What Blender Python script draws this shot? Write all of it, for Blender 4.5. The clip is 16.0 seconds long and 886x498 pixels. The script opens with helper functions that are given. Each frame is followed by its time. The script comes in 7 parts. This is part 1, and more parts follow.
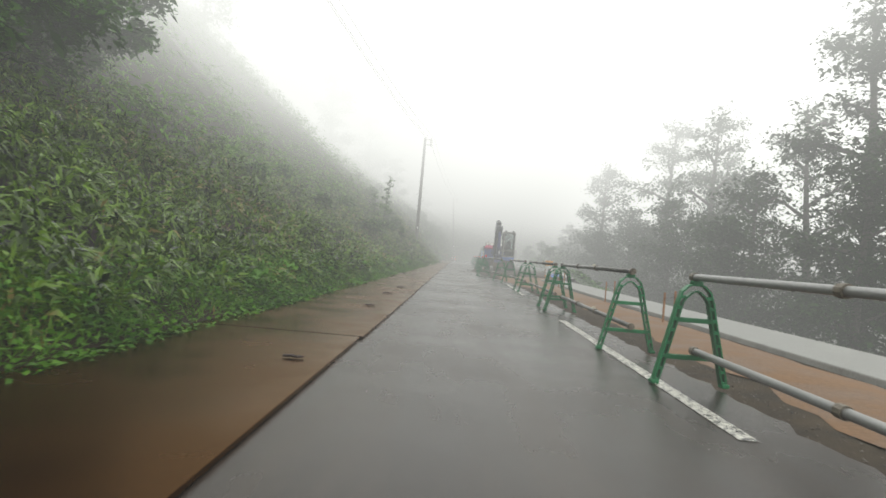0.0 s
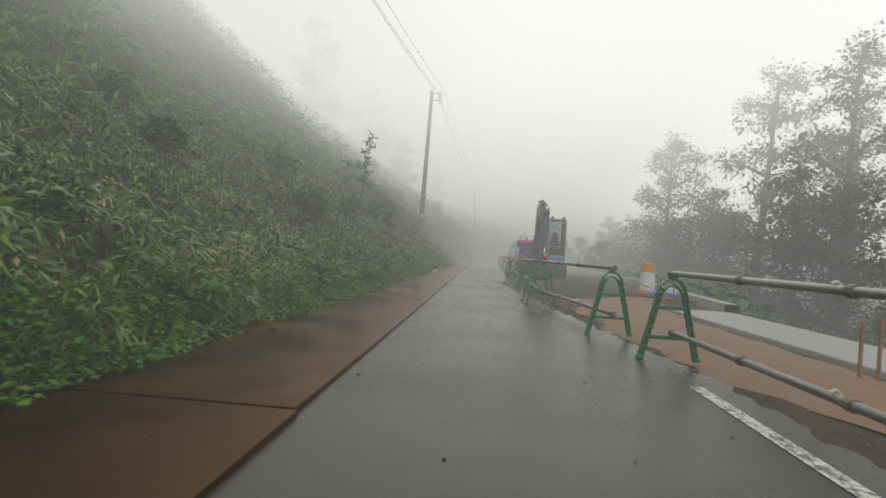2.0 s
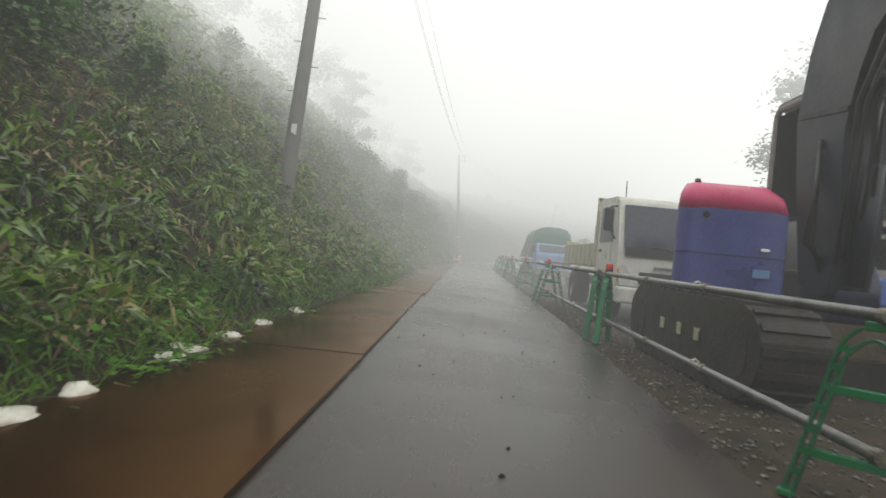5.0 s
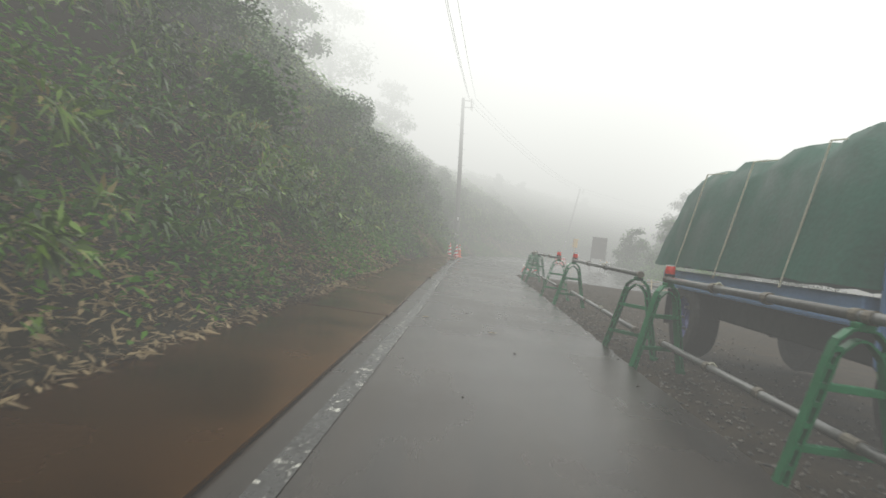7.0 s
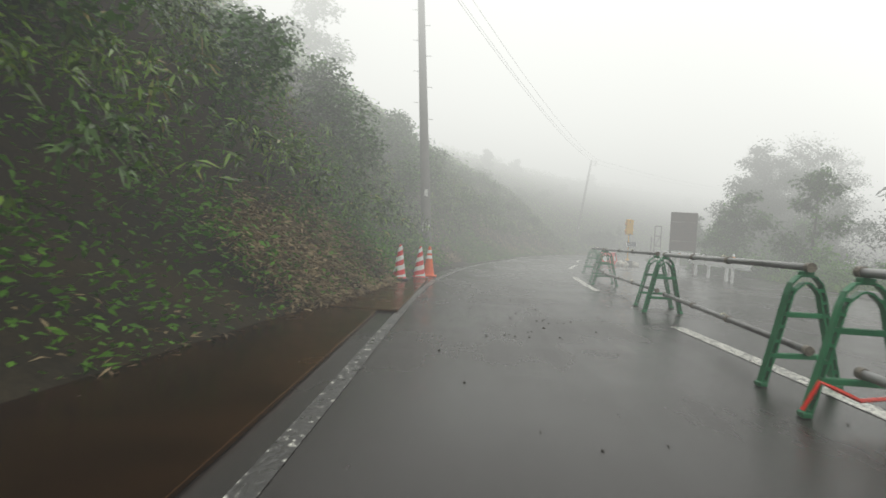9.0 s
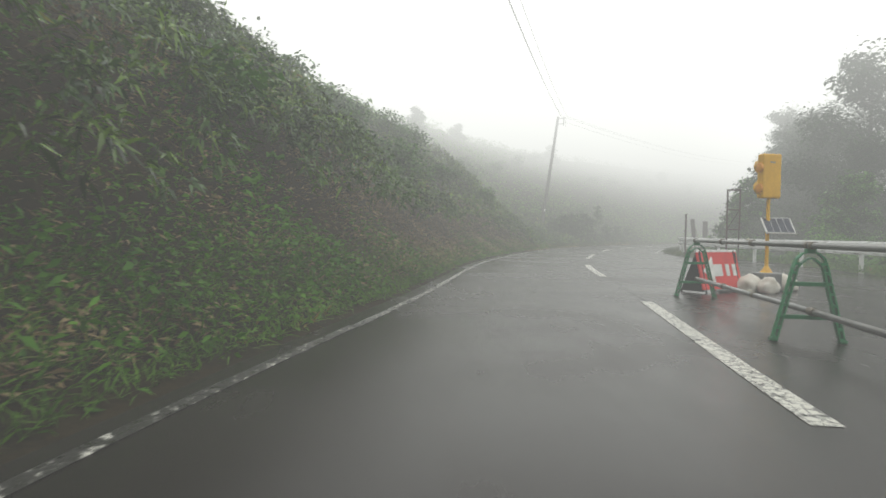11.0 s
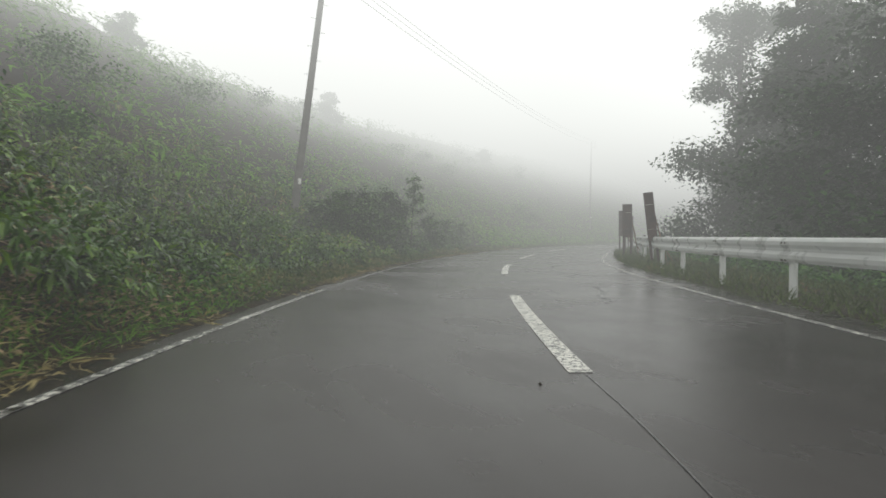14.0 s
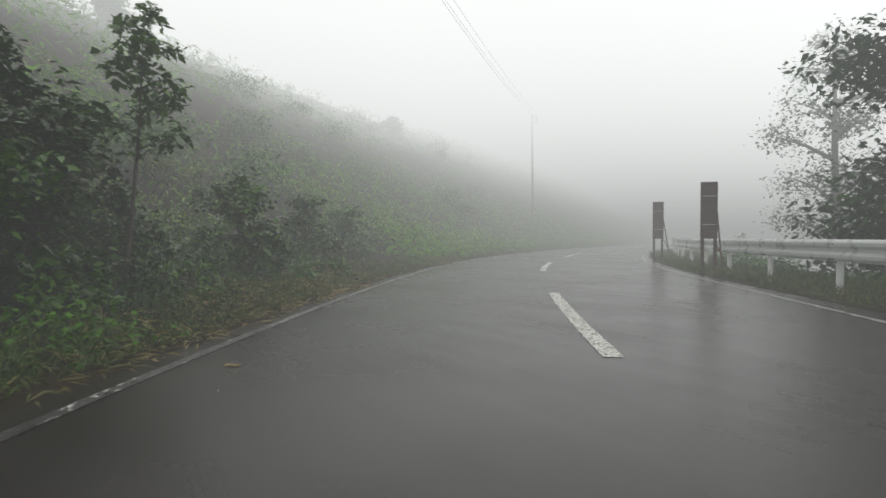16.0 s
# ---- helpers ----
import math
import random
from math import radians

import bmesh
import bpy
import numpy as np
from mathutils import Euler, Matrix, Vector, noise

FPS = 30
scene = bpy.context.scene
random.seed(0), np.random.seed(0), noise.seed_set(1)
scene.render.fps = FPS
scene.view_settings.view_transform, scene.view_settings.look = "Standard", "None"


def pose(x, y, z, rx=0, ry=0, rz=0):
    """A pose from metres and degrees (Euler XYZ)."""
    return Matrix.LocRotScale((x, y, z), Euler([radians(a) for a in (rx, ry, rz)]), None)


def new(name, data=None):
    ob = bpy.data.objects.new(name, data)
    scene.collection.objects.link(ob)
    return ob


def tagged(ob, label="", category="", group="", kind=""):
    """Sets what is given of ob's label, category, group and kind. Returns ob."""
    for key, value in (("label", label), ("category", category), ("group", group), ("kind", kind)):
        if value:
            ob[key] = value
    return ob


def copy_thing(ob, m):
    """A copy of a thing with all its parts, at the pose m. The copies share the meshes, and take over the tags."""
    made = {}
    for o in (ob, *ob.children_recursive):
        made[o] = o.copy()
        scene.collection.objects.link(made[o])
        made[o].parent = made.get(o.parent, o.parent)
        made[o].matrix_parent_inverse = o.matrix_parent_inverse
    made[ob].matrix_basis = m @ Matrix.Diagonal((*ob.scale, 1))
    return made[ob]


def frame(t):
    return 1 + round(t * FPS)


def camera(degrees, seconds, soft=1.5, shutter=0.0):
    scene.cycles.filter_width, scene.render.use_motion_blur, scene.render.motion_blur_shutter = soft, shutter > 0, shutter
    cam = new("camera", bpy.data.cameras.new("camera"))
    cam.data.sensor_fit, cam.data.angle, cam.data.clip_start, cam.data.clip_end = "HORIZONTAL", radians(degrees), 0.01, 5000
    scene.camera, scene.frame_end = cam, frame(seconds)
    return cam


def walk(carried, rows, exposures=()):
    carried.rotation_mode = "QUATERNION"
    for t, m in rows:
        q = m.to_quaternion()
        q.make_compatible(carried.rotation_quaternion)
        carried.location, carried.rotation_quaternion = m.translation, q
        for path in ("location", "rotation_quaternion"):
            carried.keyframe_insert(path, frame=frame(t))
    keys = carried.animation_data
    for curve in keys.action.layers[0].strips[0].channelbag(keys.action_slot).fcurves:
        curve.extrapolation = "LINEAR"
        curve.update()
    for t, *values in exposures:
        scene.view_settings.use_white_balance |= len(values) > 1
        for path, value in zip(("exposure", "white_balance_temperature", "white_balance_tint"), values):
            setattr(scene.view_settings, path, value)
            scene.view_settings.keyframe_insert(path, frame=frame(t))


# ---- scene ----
cam = camera(70.96, 16.0, soft=1.7, shutter=0.08)
PATH = [  # seconds, place, turn
    (0.0, (0.142, -1.621, 0.775), (90.46, -4.76, 1.40)),
    (0.5, (0.262, 2.069, 0.798), (90.55, -5.04, 1.11)),
    (1.0, (0.297, 5.644, 0.831), (90.48, -5.32, 2.55)),
    (1.5, (0.258, 9.409, 0.830), (90.43, -4.10, 3.44)),
    (2.0, (0.198, 13.316, 0.810), (90.22, -4.03, 3.52)),
    (2.5, (0.141, 17.135, 0.830), (90.11, -3.94, 3.77)),
    (3.0, (0.102, 21.028, 0.833), (90.08, -3.75, 2.77)),
    (3.5, (0.088, 24.813, 0.818), (89.95, -5.16, 1.91)),
    (4.0, (0.080, 28.775, 0.817), (89.97, -5.03, 2.27)),
    (4.5, (0.040, 32.896, 0.791), (89.99, -5.55, 2.17)),
    (5.0, (0.024, 37.187, 0.799), (90.08, -5.66, 1.96)),
    (5.2, (0.020, 38.905, 0.810), (90.11, -5.26, 2.00)),
    (7.3, (0.148, 57.295, 0.801), (88.96, -7.85, 2.27)),
    (7.5, (0.183, 59.085, 0.807), (89.06, -5.86, 2.69)),
    (8.0, (0.274, 63.634, 0.835), (89.08, -3.48, 2.58)),
    (8.5, (0.273, 68.210, 0.826), (89.15, -3.45, 1.97)),
    (9.0, (0.294, 72.816, 0.812), (88.95, -3.33, 1.15)),
    (9.2, (0.334, 74.678, 0.800), (89.15, -3.28, 0.76)),
    (11.3, (2.833, 94.080, 0.812), (88.40, -0.37, -4.51)),
    (11.5, (3.124, 95.897, 0.793), (88.41, 0.15, -5.18)),
    (12.0, (3.959, 100.472, 0.786), (88.59, 2.97, -8.16)),
    (12.5, (5.158, 104.967, 0.807), (88.28, 4.35, -14.38)),
    (13.0, (6.590, 109.317, 0.802), (88.55, 1.12, -18.89)),
    (13.5, (8.203, 113.627, 0.800), (88.88, -0.19, -21.03)),
    (14.0, (9.885, 117.958, 0.800), (88.82, 0.18, -22.12)),
    (14.5, (11.672, 122.237, 0.806), (88.73, 0.08, -24.74)),
    (15.0, (13.536, 126.286, 0.793), (88.87, -0.16, -27.20)),
    (15.5, (15.481, 130.300, 0.796), (88.88, -1.13, -29.69)),
    (16.0, (17.558, 134.234, 0.802), (88.91, -0.01, -30.79)),
]
EXPOSURES = [(0.0, -0.1, 6500, 10), (0.4, -0.36, 6500, 10), (1.0, -0.5, 6500, 10), (2.0, -0.5, 6500, 10), (3.0, -0.42, 6500, 10), (3.6, -0.32, 6500, 10), (5.0, -0.15, 6500, 10), (9.0, -0.2, 6500, 10), (12.0, -0.1, 6450, 10), (14.5, -0.32, 6420, 10), (15.2, -0.34, 6400, 10), (16.0, -0.38, 6350, 11)]
walk(cam, [(t, pose(*e, *r)) for t, e, r in PATH], EXPOSURES)

# ---- fog and daylight ----
world = bpy.data.worlds.new("foggy_sky")
scene.world = world
world.use_nodes = True
nt = world.node_tree
sky = nt.nodes.new("ShaderNodeTexSky")
sky.sky_type, sky.sun_disc = "NISHITA", False
sky.sun_elevation, sky.sun_rotation = radians(50), radians(150)
nt.links.new(sky.outputs[0], nt.nodes["Background"].inputs[0])
nt.nodes["Background"].inputs[1].default_value = 0.12
where = nt.nodes.new("ShaderNodeTexCoord")
split = nt.nodes.new("ShaderNodeSeparateXYZ")
nt.links.new(where.outputs["Object"], split.inputs[0])


def by_height(z0, z1, low, high):
    """A value that rises with the height above the road."""
    node = nt.nodes.new("ShaderNodeMapRange")
    node.interpolation_type = "SMOOTHSTEP"
    for key, value in (("From Min", z0), ("From Max", z1), ("To Min", low), ("To Max", high)):
        node.inputs[key].default_value = value
    nt.links.new(split.outputs["Z"], node.inputs["Value"])
    return node.outputs[0]


upward = by_height(2.0, 13.0, 1 / 105, 1 / 28)  # per metre: thin at the road, a cloud above
along_road = nt.nodes.new("ShaderNodeMapRange")  # fog density placed by hand along the road, thickest where seen from afar
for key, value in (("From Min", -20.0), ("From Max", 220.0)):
    along_road.inputs[key].default_value = value
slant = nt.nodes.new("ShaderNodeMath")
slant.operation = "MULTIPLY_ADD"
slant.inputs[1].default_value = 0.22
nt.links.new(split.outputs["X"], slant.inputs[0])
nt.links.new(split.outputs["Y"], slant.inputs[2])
nt.links.new(slant.outputs[0], along_road.inputs["Value"])
placed_banks = nt.nodes.new("ShaderNodeFloatCurve")
curve = placed_banks.mapping.curves[0]
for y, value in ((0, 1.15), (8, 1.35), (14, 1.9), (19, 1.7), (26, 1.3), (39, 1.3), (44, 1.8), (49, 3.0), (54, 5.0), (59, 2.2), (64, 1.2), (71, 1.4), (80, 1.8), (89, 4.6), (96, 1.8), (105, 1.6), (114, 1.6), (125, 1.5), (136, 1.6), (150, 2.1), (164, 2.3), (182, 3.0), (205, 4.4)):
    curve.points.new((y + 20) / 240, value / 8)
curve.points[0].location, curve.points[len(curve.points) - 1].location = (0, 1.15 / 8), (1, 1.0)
placed_banks.mapping.update()
nt.links.new(along_road.outputs[0], placed_banks.inputs["Value"])
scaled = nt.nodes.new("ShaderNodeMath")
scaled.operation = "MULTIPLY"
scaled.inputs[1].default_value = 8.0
nt.links.new(placed_banks.outputs[0], scaled.inputs[0])
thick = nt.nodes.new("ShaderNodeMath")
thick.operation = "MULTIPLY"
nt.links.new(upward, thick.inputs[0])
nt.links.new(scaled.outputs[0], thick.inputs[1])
ahead = nt.nodes.new("ShaderNodeMath")  # the hill follows the bend
ahead.operation = "SUBTRACT"
ahead.inputs[1].default_value = 92.0
nt.links.new(split.outputs["Y"], ahead.inputs[0])
bend = nt.nodes.new("ShaderNodeMath")
bend.operation = "MAXIMUM"
bend.inputs[1].default_value = 0.0
nt.links.new(ahead.outputs[0], bend.inputs[0])
from_hill = nt.nodes.new("ShaderNodeMath")
from_hill.operation = "MULTIPLY_ADD"
from_hill.inputs[1].default_value = -0.45
nt.links.new(bend.outputs[0], from_hill.inputs[0])
nt.links.new(split.outputs["X"], from_hill.inputs[2])
open_air = nt.nodes.new("ShaderNodeMapRange")  # density lowered by hand over the open valley, which darkens its trees
open_air.interpolation_type = "SMOOTHSTEP"
for key, value in (("From Min", 5.0), ("From Max", 15.0), ("To Min", 1.0), ("To Max", 0.21)):
    open_air.inputs[key].default_value = value
beside_works = nt.nodes.new("ShaderNodeMath")
beside_works.operation = "MULTIPLY_ADD"
beside_works.inputs[1].default_value = -1.5
nt.links.new(bend.outputs[0], beside_works.inputs[0])
nt.links.new(split.outputs["X"], beside_works.inputs[2])
nt.links.new(beside_works.outputs[0], open_air.inputs["Value"])
thinned = nt.nodes.new("ShaderNodeMath")
thinned.operation = "MULTIPLY"
nt.links.new(thick.outputs[0], thinned.inputs[0])
nt.links.new(open_air.outputs[0], thinned.inputs[1])
clear = []  # and lowered by hand among the trees behind the guard rail, to darken them
for source, x0, x1, start, end in ((from_hill.outputs[0], 1.0, 9.0, 0.0, 0.6), (split.outputs["Y"], 110.0, 120.0, 0.0, 1.0), (split.outputs["Y"], 138.0, 150.0, 1.0, 0.0)):
    step = nt.nodes.new("ShaderNodeMapRange")
    step.interpolation_type = "SMOOTHSTEP"
    for key, value in (("From Min", x0), ("From Max", x1), ("To Min", start), ("To Max", end)):
        step.inputs[key].default_value = value
    nt.links.new(source, step.inputs["Value"])
    clear.append(step.outputs[0])
gap_in_fog = nt.nodes.new("ShaderNodeMath")
gap_in_fog.operation = "MULTIPLY"
nt.links.new(clear[1], gap_in_fog.inputs[0])
nt.links.new(clear[2], gap_in_fog.inputs[1])
by_trees = nt.nodes.new("ShaderNodeMath")
by_trees.operation = "MULTIPLY"
nt.links.new(clear[0], by_trees.inputs[0])
nt.links.new(gap_in_fog.outputs[0], by_trees.inputs[1])
left_over = nt.nodes.new("ShaderNodeMath")
left_over.operation = "SUBTRACT"
left_over.inputs[0].default_value = 1.0
nt.links.new(by_trees.outputs[0], left_over.inputs[1])
cleared = nt.nodes.new("ShaderNodeMath")
cleared.operation = "MULTIPLY"
nt.links.new(thinned.outputs[0], cleared.inputs[0])
nt.links.new(left_over.outputs[0], cleared.inputs[1])
thickness = cleared.outputs[0]
height = by_height(0.5, 12.0, 0.0, 1.0)
# emission put into the fog in place of spread daylight: set dim beside the dark bank and the woods as shade, brighter
# over the open road, brightest towards its top
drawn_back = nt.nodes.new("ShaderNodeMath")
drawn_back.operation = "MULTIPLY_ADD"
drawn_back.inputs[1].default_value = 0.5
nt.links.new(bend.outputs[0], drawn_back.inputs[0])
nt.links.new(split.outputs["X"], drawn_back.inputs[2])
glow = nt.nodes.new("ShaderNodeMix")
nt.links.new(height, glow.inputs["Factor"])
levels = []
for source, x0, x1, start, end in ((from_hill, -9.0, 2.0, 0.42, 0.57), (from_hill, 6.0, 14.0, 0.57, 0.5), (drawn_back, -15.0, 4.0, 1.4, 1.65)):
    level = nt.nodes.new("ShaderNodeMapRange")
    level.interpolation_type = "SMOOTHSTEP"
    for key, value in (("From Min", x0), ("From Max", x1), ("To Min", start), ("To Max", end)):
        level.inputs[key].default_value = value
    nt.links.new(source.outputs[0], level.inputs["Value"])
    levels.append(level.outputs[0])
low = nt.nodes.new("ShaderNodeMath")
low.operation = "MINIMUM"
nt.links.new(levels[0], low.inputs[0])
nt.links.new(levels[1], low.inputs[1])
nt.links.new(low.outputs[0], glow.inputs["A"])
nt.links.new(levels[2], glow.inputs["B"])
fog_take = nt.nodes.new("ShaderNodeVolumeAbsorption")
fog_take.inputs["Color"].default_value = (0, 0, 0, 1)
nt.links.new(thickness, fog_take.inputs["Density"])
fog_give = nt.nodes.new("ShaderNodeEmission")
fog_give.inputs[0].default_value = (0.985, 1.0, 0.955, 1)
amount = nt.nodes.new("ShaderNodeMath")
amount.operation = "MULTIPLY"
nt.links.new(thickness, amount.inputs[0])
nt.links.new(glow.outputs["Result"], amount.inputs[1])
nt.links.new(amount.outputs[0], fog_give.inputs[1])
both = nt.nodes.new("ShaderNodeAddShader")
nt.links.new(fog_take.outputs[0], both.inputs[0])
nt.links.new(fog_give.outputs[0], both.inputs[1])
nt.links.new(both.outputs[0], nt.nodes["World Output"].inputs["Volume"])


# ---- materials ----
def surface(name, low, high, rough=(0.4, 0.7), scale=8.0, fine=60.0, bump=0.2, metal=0.0, island=0.0, objects=0.0, stops=(0.35, 0.65), coat=0.0, spec=0.5):
    """A worn surface: two colours mixed by noise at two scales, with uneven gloss and relief."""
    m = bpy.data.materials.new(name)
    m.use_nodes = True
    n, l = m.node_tree.nodes, m.node_tree.links
    p = n["Principled BSDF"]
    p.inputs["Metallic"].default_value = metal
    p.inputs["Coat Weight"].default_value = coat
    p.inputs["Specular IOR Level"].default_value = spec
    p.inputs["Coat Roughness"].default_value = 0.1
    geo = n.new("ShaderNodeNewGeometry")
    big, small = n.new("ShaderNodeTexNoise"), n.new("ShaderNodeTexNoise")
    for node, s, d in ((big, scale, 5.0), (small, fine, 3.0)):
        node.inputs["Scale"].default_value = s
        node.inputs["Detail"].default_value = d
        l.new(geo.outputs["Position"], node.inputs["Vector"])
    mix = n.new("ShaderNodeMath")
    mix.operation = "MULTIPLY_ADD"
    l.new(small.outputs["Fac"], mix.inputs[0])
    mix.inputs[1].default_value = 0.4
    part_big = n.new("ShaderNodeMath")
    part_big.operation = "MULTIPLY"
    l.new(big.outputs["Fac"], part_big.inputs[0])
    part_big.inputs[1].default_value = 0.6
    l.new(part_big.outputs[0], mix.inputs[2])
    value = mix.outputs[0]
    for weight, source in ((island, geo.outputs["Random Per Island"]), (objects, None)):
        if weight:
            if source is None:
                source = n.new("ShaderNodeObjectInfo").outputs["Random"]
            vary = n.new("ShaderNodeMix")
            vary.inputs[0].default_value = weight
            l.new(value, vary.inputs[2])
            l.new(source, vary.inputs[3])
            value = vary.outputs[0]
    ramp = n.new("ShaderNodeValToRGB")
    ramp.color_ramp.elements[0].position, ramp.color_ramp.elements[0].color = stops[0], (*low, 1)
    ramp.color_ramp.elements[1].position, ramp.color_ramp.elements[1].color = stops[1], (*high, 1)
    l.new(value, ramp.inputs[0])
    l.new(ramp.outputs[0], p.inputs["Base Color"])
    gloss = n.new("ShaderNodeMapRange")
    gloss.interpolation_type = "SMOOTHSTEP"
    gloss.inputs["From Min"].default_value, gloss.inputs["From Max"].default_value = 0.3, 0.7
    gloss.inputs["To Min"].default_value, gloss.inputs["To Max"].default_value = rough
    l.new(big.outputs["Fac"], gloss.inputs["Value"])
    l.new(gloss.outputs[0], p.inputs["Roughness"])
    if bump:
        b = n.new("ShaderNodeBump")
        b.inputs["Strength"].default_value = bump
        b.inputs["Distance"].default_value = 0.01
        l.new(small.outputs["Fac"], b.inputs["Height"])
        l.new(b.outputs[0], p.inputs["Normal"])
    return m


def leafy(name, low, high, rough=0.45, through_light=0.25, dark=None, spec=0.25, patchy=0.5):
    """Leaves, each one of its own shade, that let some light through."""
    m = bpy.data.materials.new(name)
    m.use_nodes = True
    n, l = m.node_tree.nodes, m.node_tree.links
    p = n["Principled BSDF"]
    geo = n.new("ShaderNodeNewGeometry")
    patch = n.new("ShaderNodeTexNoise")
    patch.inputs["Scale"].default_value = 0.9
    patch.inputs["Detail"].default_value = 4.0
    l.new(geo.outputs["Position"], patch.inputs["Vector"])
    spread = n.new("ShaderNodeMapRange")
    spread.inputs["From Min"].default_value, spread.inputs["From Max"].default_value = 0.36, 0.66
    l.new(patch.outputs["Fac"], spread.inputs["Value"])
    vary = n.new("ShaderNodeMix")
    vary.inputs[0].default_value = patchy
    l.new(geo.outputs["Random Per Island"], vary.inputs[2])
    l.new(spread.outputs[0], vary.inputs[3])
    ramp = n.new("ShaderNodeValToRGB")
    ramp.color_ramp.elements[0].position, ramp.color_ramp.elements[0].color = 0.15, (*low, 1)
    ramp.color_ramp.elements[1].position, ramp.color_ramp.elements[1].color = 0.8, (*high, 1)
    if dark:  # a few withered ones
        e = ramp.color_ramp.elements.new(0.86)
        e.color = (*dark, 1)
    l.new(vary.outputs[0], ramp.inputs[0])
    l.new(ramp.outputs[0], p.inputs["Base Color"])
    p.inputs["Roughness"].default_value = rough
    p.inputs["Specular IOR Level"].default_value = spec
    lucent = n.new("ShaderNodeBsdfTranslucent")
    l.new(ramp.outputs[0], lucent.inputs["Color"])
    mix = n.new("ShaderNodeMixShader")
    mix.inputs[0].default_value = through_light
    l.new(p.outputs[0], mix.inputs[1])
    l.new(lucent.outputs[0], mix.inputs[2])
    l.new(mix.outputs[0], n["Material Output"].inputs["Surface"])
    return m


def road_paint(name, worn=0.5, cells=16.0, gap=0.05):
    """White road paint, crazed into small plates and rubbed down to the asphalt."""
    m = surface(name, (0.03, 0.028, 0.027), (0.60, 0.59, 0.53), (0.25, 0.5), 12.0, 45.0, 0.5, stops=(worn - 0.03, worn + 0.03))
    n, l = m.node_tree.nodes, m.node_tree.links
    geo = n.new("ShaderNodeNewGeometry")
    crack = n.new("ShaderNodeTexVoronoi")
    crack.feature = "DISTANCE_TO_EDGE"
    crack.inputs["Scale"].default_value = cells
    wobble = n.new("ShaderNodeTexNoise")
    wobble.inputs["Scale"].default_value = 30.0
    shift = n.new("ShaderNodeVectorMath")
    shift.operation = "MULTIPLY_ADD"
    shift.inputs[1].default_value = (0.05, 0.05, 0.05)
    l.new(geo.outputs["Position"], wobble.inputs["Vector"])
    l.new(wobble.outputs["Color"], shift.inputs[0])
    l.new(geo.outputs["Position"], shift.inputs[2])
    l.new(shift.outputs[0], crack.inputs["Vector"])
    edge = n.new("ShaderNodeMapRange")
    edge.inputs["From Min"].default_value, edge.inputs["From Max"].default_value = gap, gap + 0.05
    l.new(crack.outputs["Distance"], edge.inputs["Value"])
    p = n["Principled BSDF"]
    plain = p.inputs["Base Color"].links[0].from_socket
    blend = n.new("ShaderNodeMix")
    blend.data_type = "RGBA"
    blend.inputs["A"].default_value = (0.03, 0.028, 0.026, 1)
    l.new(edge.outputs[0], blend.inputs["Factor"])
    l.new(plain, blend.inputs["B"])
    l.new(blend.outputs["Result"], p.inputs["Base Color"])
    return m


def wet_road(name, low, high, dusty, rough, spec):
    """Wet asphalt: fine grain, and wheel tracks and wash marks drawn out along the road."""
    m = surface(name, low, high, rough, 0.55, 130.0, 0.15, stops=(0.3, 0.7), spec=spec)
    n, l = m.node_tree.nodes, m.node_tree.links
    p = n["Principled BSDF"]
    geo = n.new("ShaderNodeNewGeometry")
    long = n.new("ShaderNodeVectorMath")
    long.operation = "MULTIPLY"
    long.inputs[1].default_value = (2.6, 0.16, 1.0)
    l.new(geo.outputs["Position"], long.inputs[0])
    streak = n.new("ShaderNodeTexNoise")
    streak.inputs["Scale"].default_value = 1.0
    streak.inputs["Detail"].default_value = 6.0
    streak.inputs["Roughness"].default_value = 0.65
    l.new(long.outputs[0], streak.inputs["Vector"])
    band = n.new("ShaderNodeMapRange")
    band.interpolation_type = "SMOOTHSTEP"
    band.inputs["From Min"].default_value, band.inputs["From Max"].default_value = 0.34, 0.7
    l.new(streak.outputs["Fac"], band.inputs["Value"])
    tint = n.new("ShaderNodeMix")
    tint.data_type = "RGBA"
    part_of = n.new("ShaderNodeMath")
    part_of.operation = "MULTIPLY"
    part_of.inputs[1].default_value = 0.75
    l.new(band.outputs[0], part_of.inputs[0])
    l.new(part_of.outputs[0], tint.inputs["Factor"])
    l.new(p.inputs["Base Color"].links[0].from_socket, tint.inputs["A"])
    tint.inputs["B"].default_value = (*dusty, 1)
    l.new(tint.outputs["Result"], p.inputs["Base Color"])
    gloss = n.new("ShaderNodeMath")
    gloss.operation = "MULTIPLY_ADD"
    gloss.inputs[1].default_value = 0.06
    l.new(band.outputs[0], gloss.inputs[0])
    l.new(p.inputs["Roughness"].links[0].from_socket, gloss.inputs[2])
    l.new(gloss.outputs[0], p.inputs["Roughness"])
    return m


M_ASPHALT = wet_road("wet_asphalt", (0.013, 0.0111, 0.0103), (0.030, 0.0258, 0.024), (0.026, 0.0218, 0.02), (0.14, 0.28), 0.19)
M_OLD_ASPHALT = wet_road("wet_old_asphalt", (0.015, 0.0122, 0.0106), (0.037, 0.0298, 0.0255), (0.055, 0.043, 0.034), (0.16, 0.31), 0.19)
M_TAR = surface("tar_seam", (0.012, 0.012, 0.012), (0.03, 0.029, 0.028), (0.15, 0.3), 5.0, 80.0, 0.3)
M_STEEL = surface("rusty_wet_steel", (0.017, 0.0068, 0.0018), (0.064, 0.0275, 0.0072), (0.13, 0.28), 1.3, 35.0, 0.05, metal=0.65, objects=0.25, stops=(0.28, 0.72), spec=0.09)
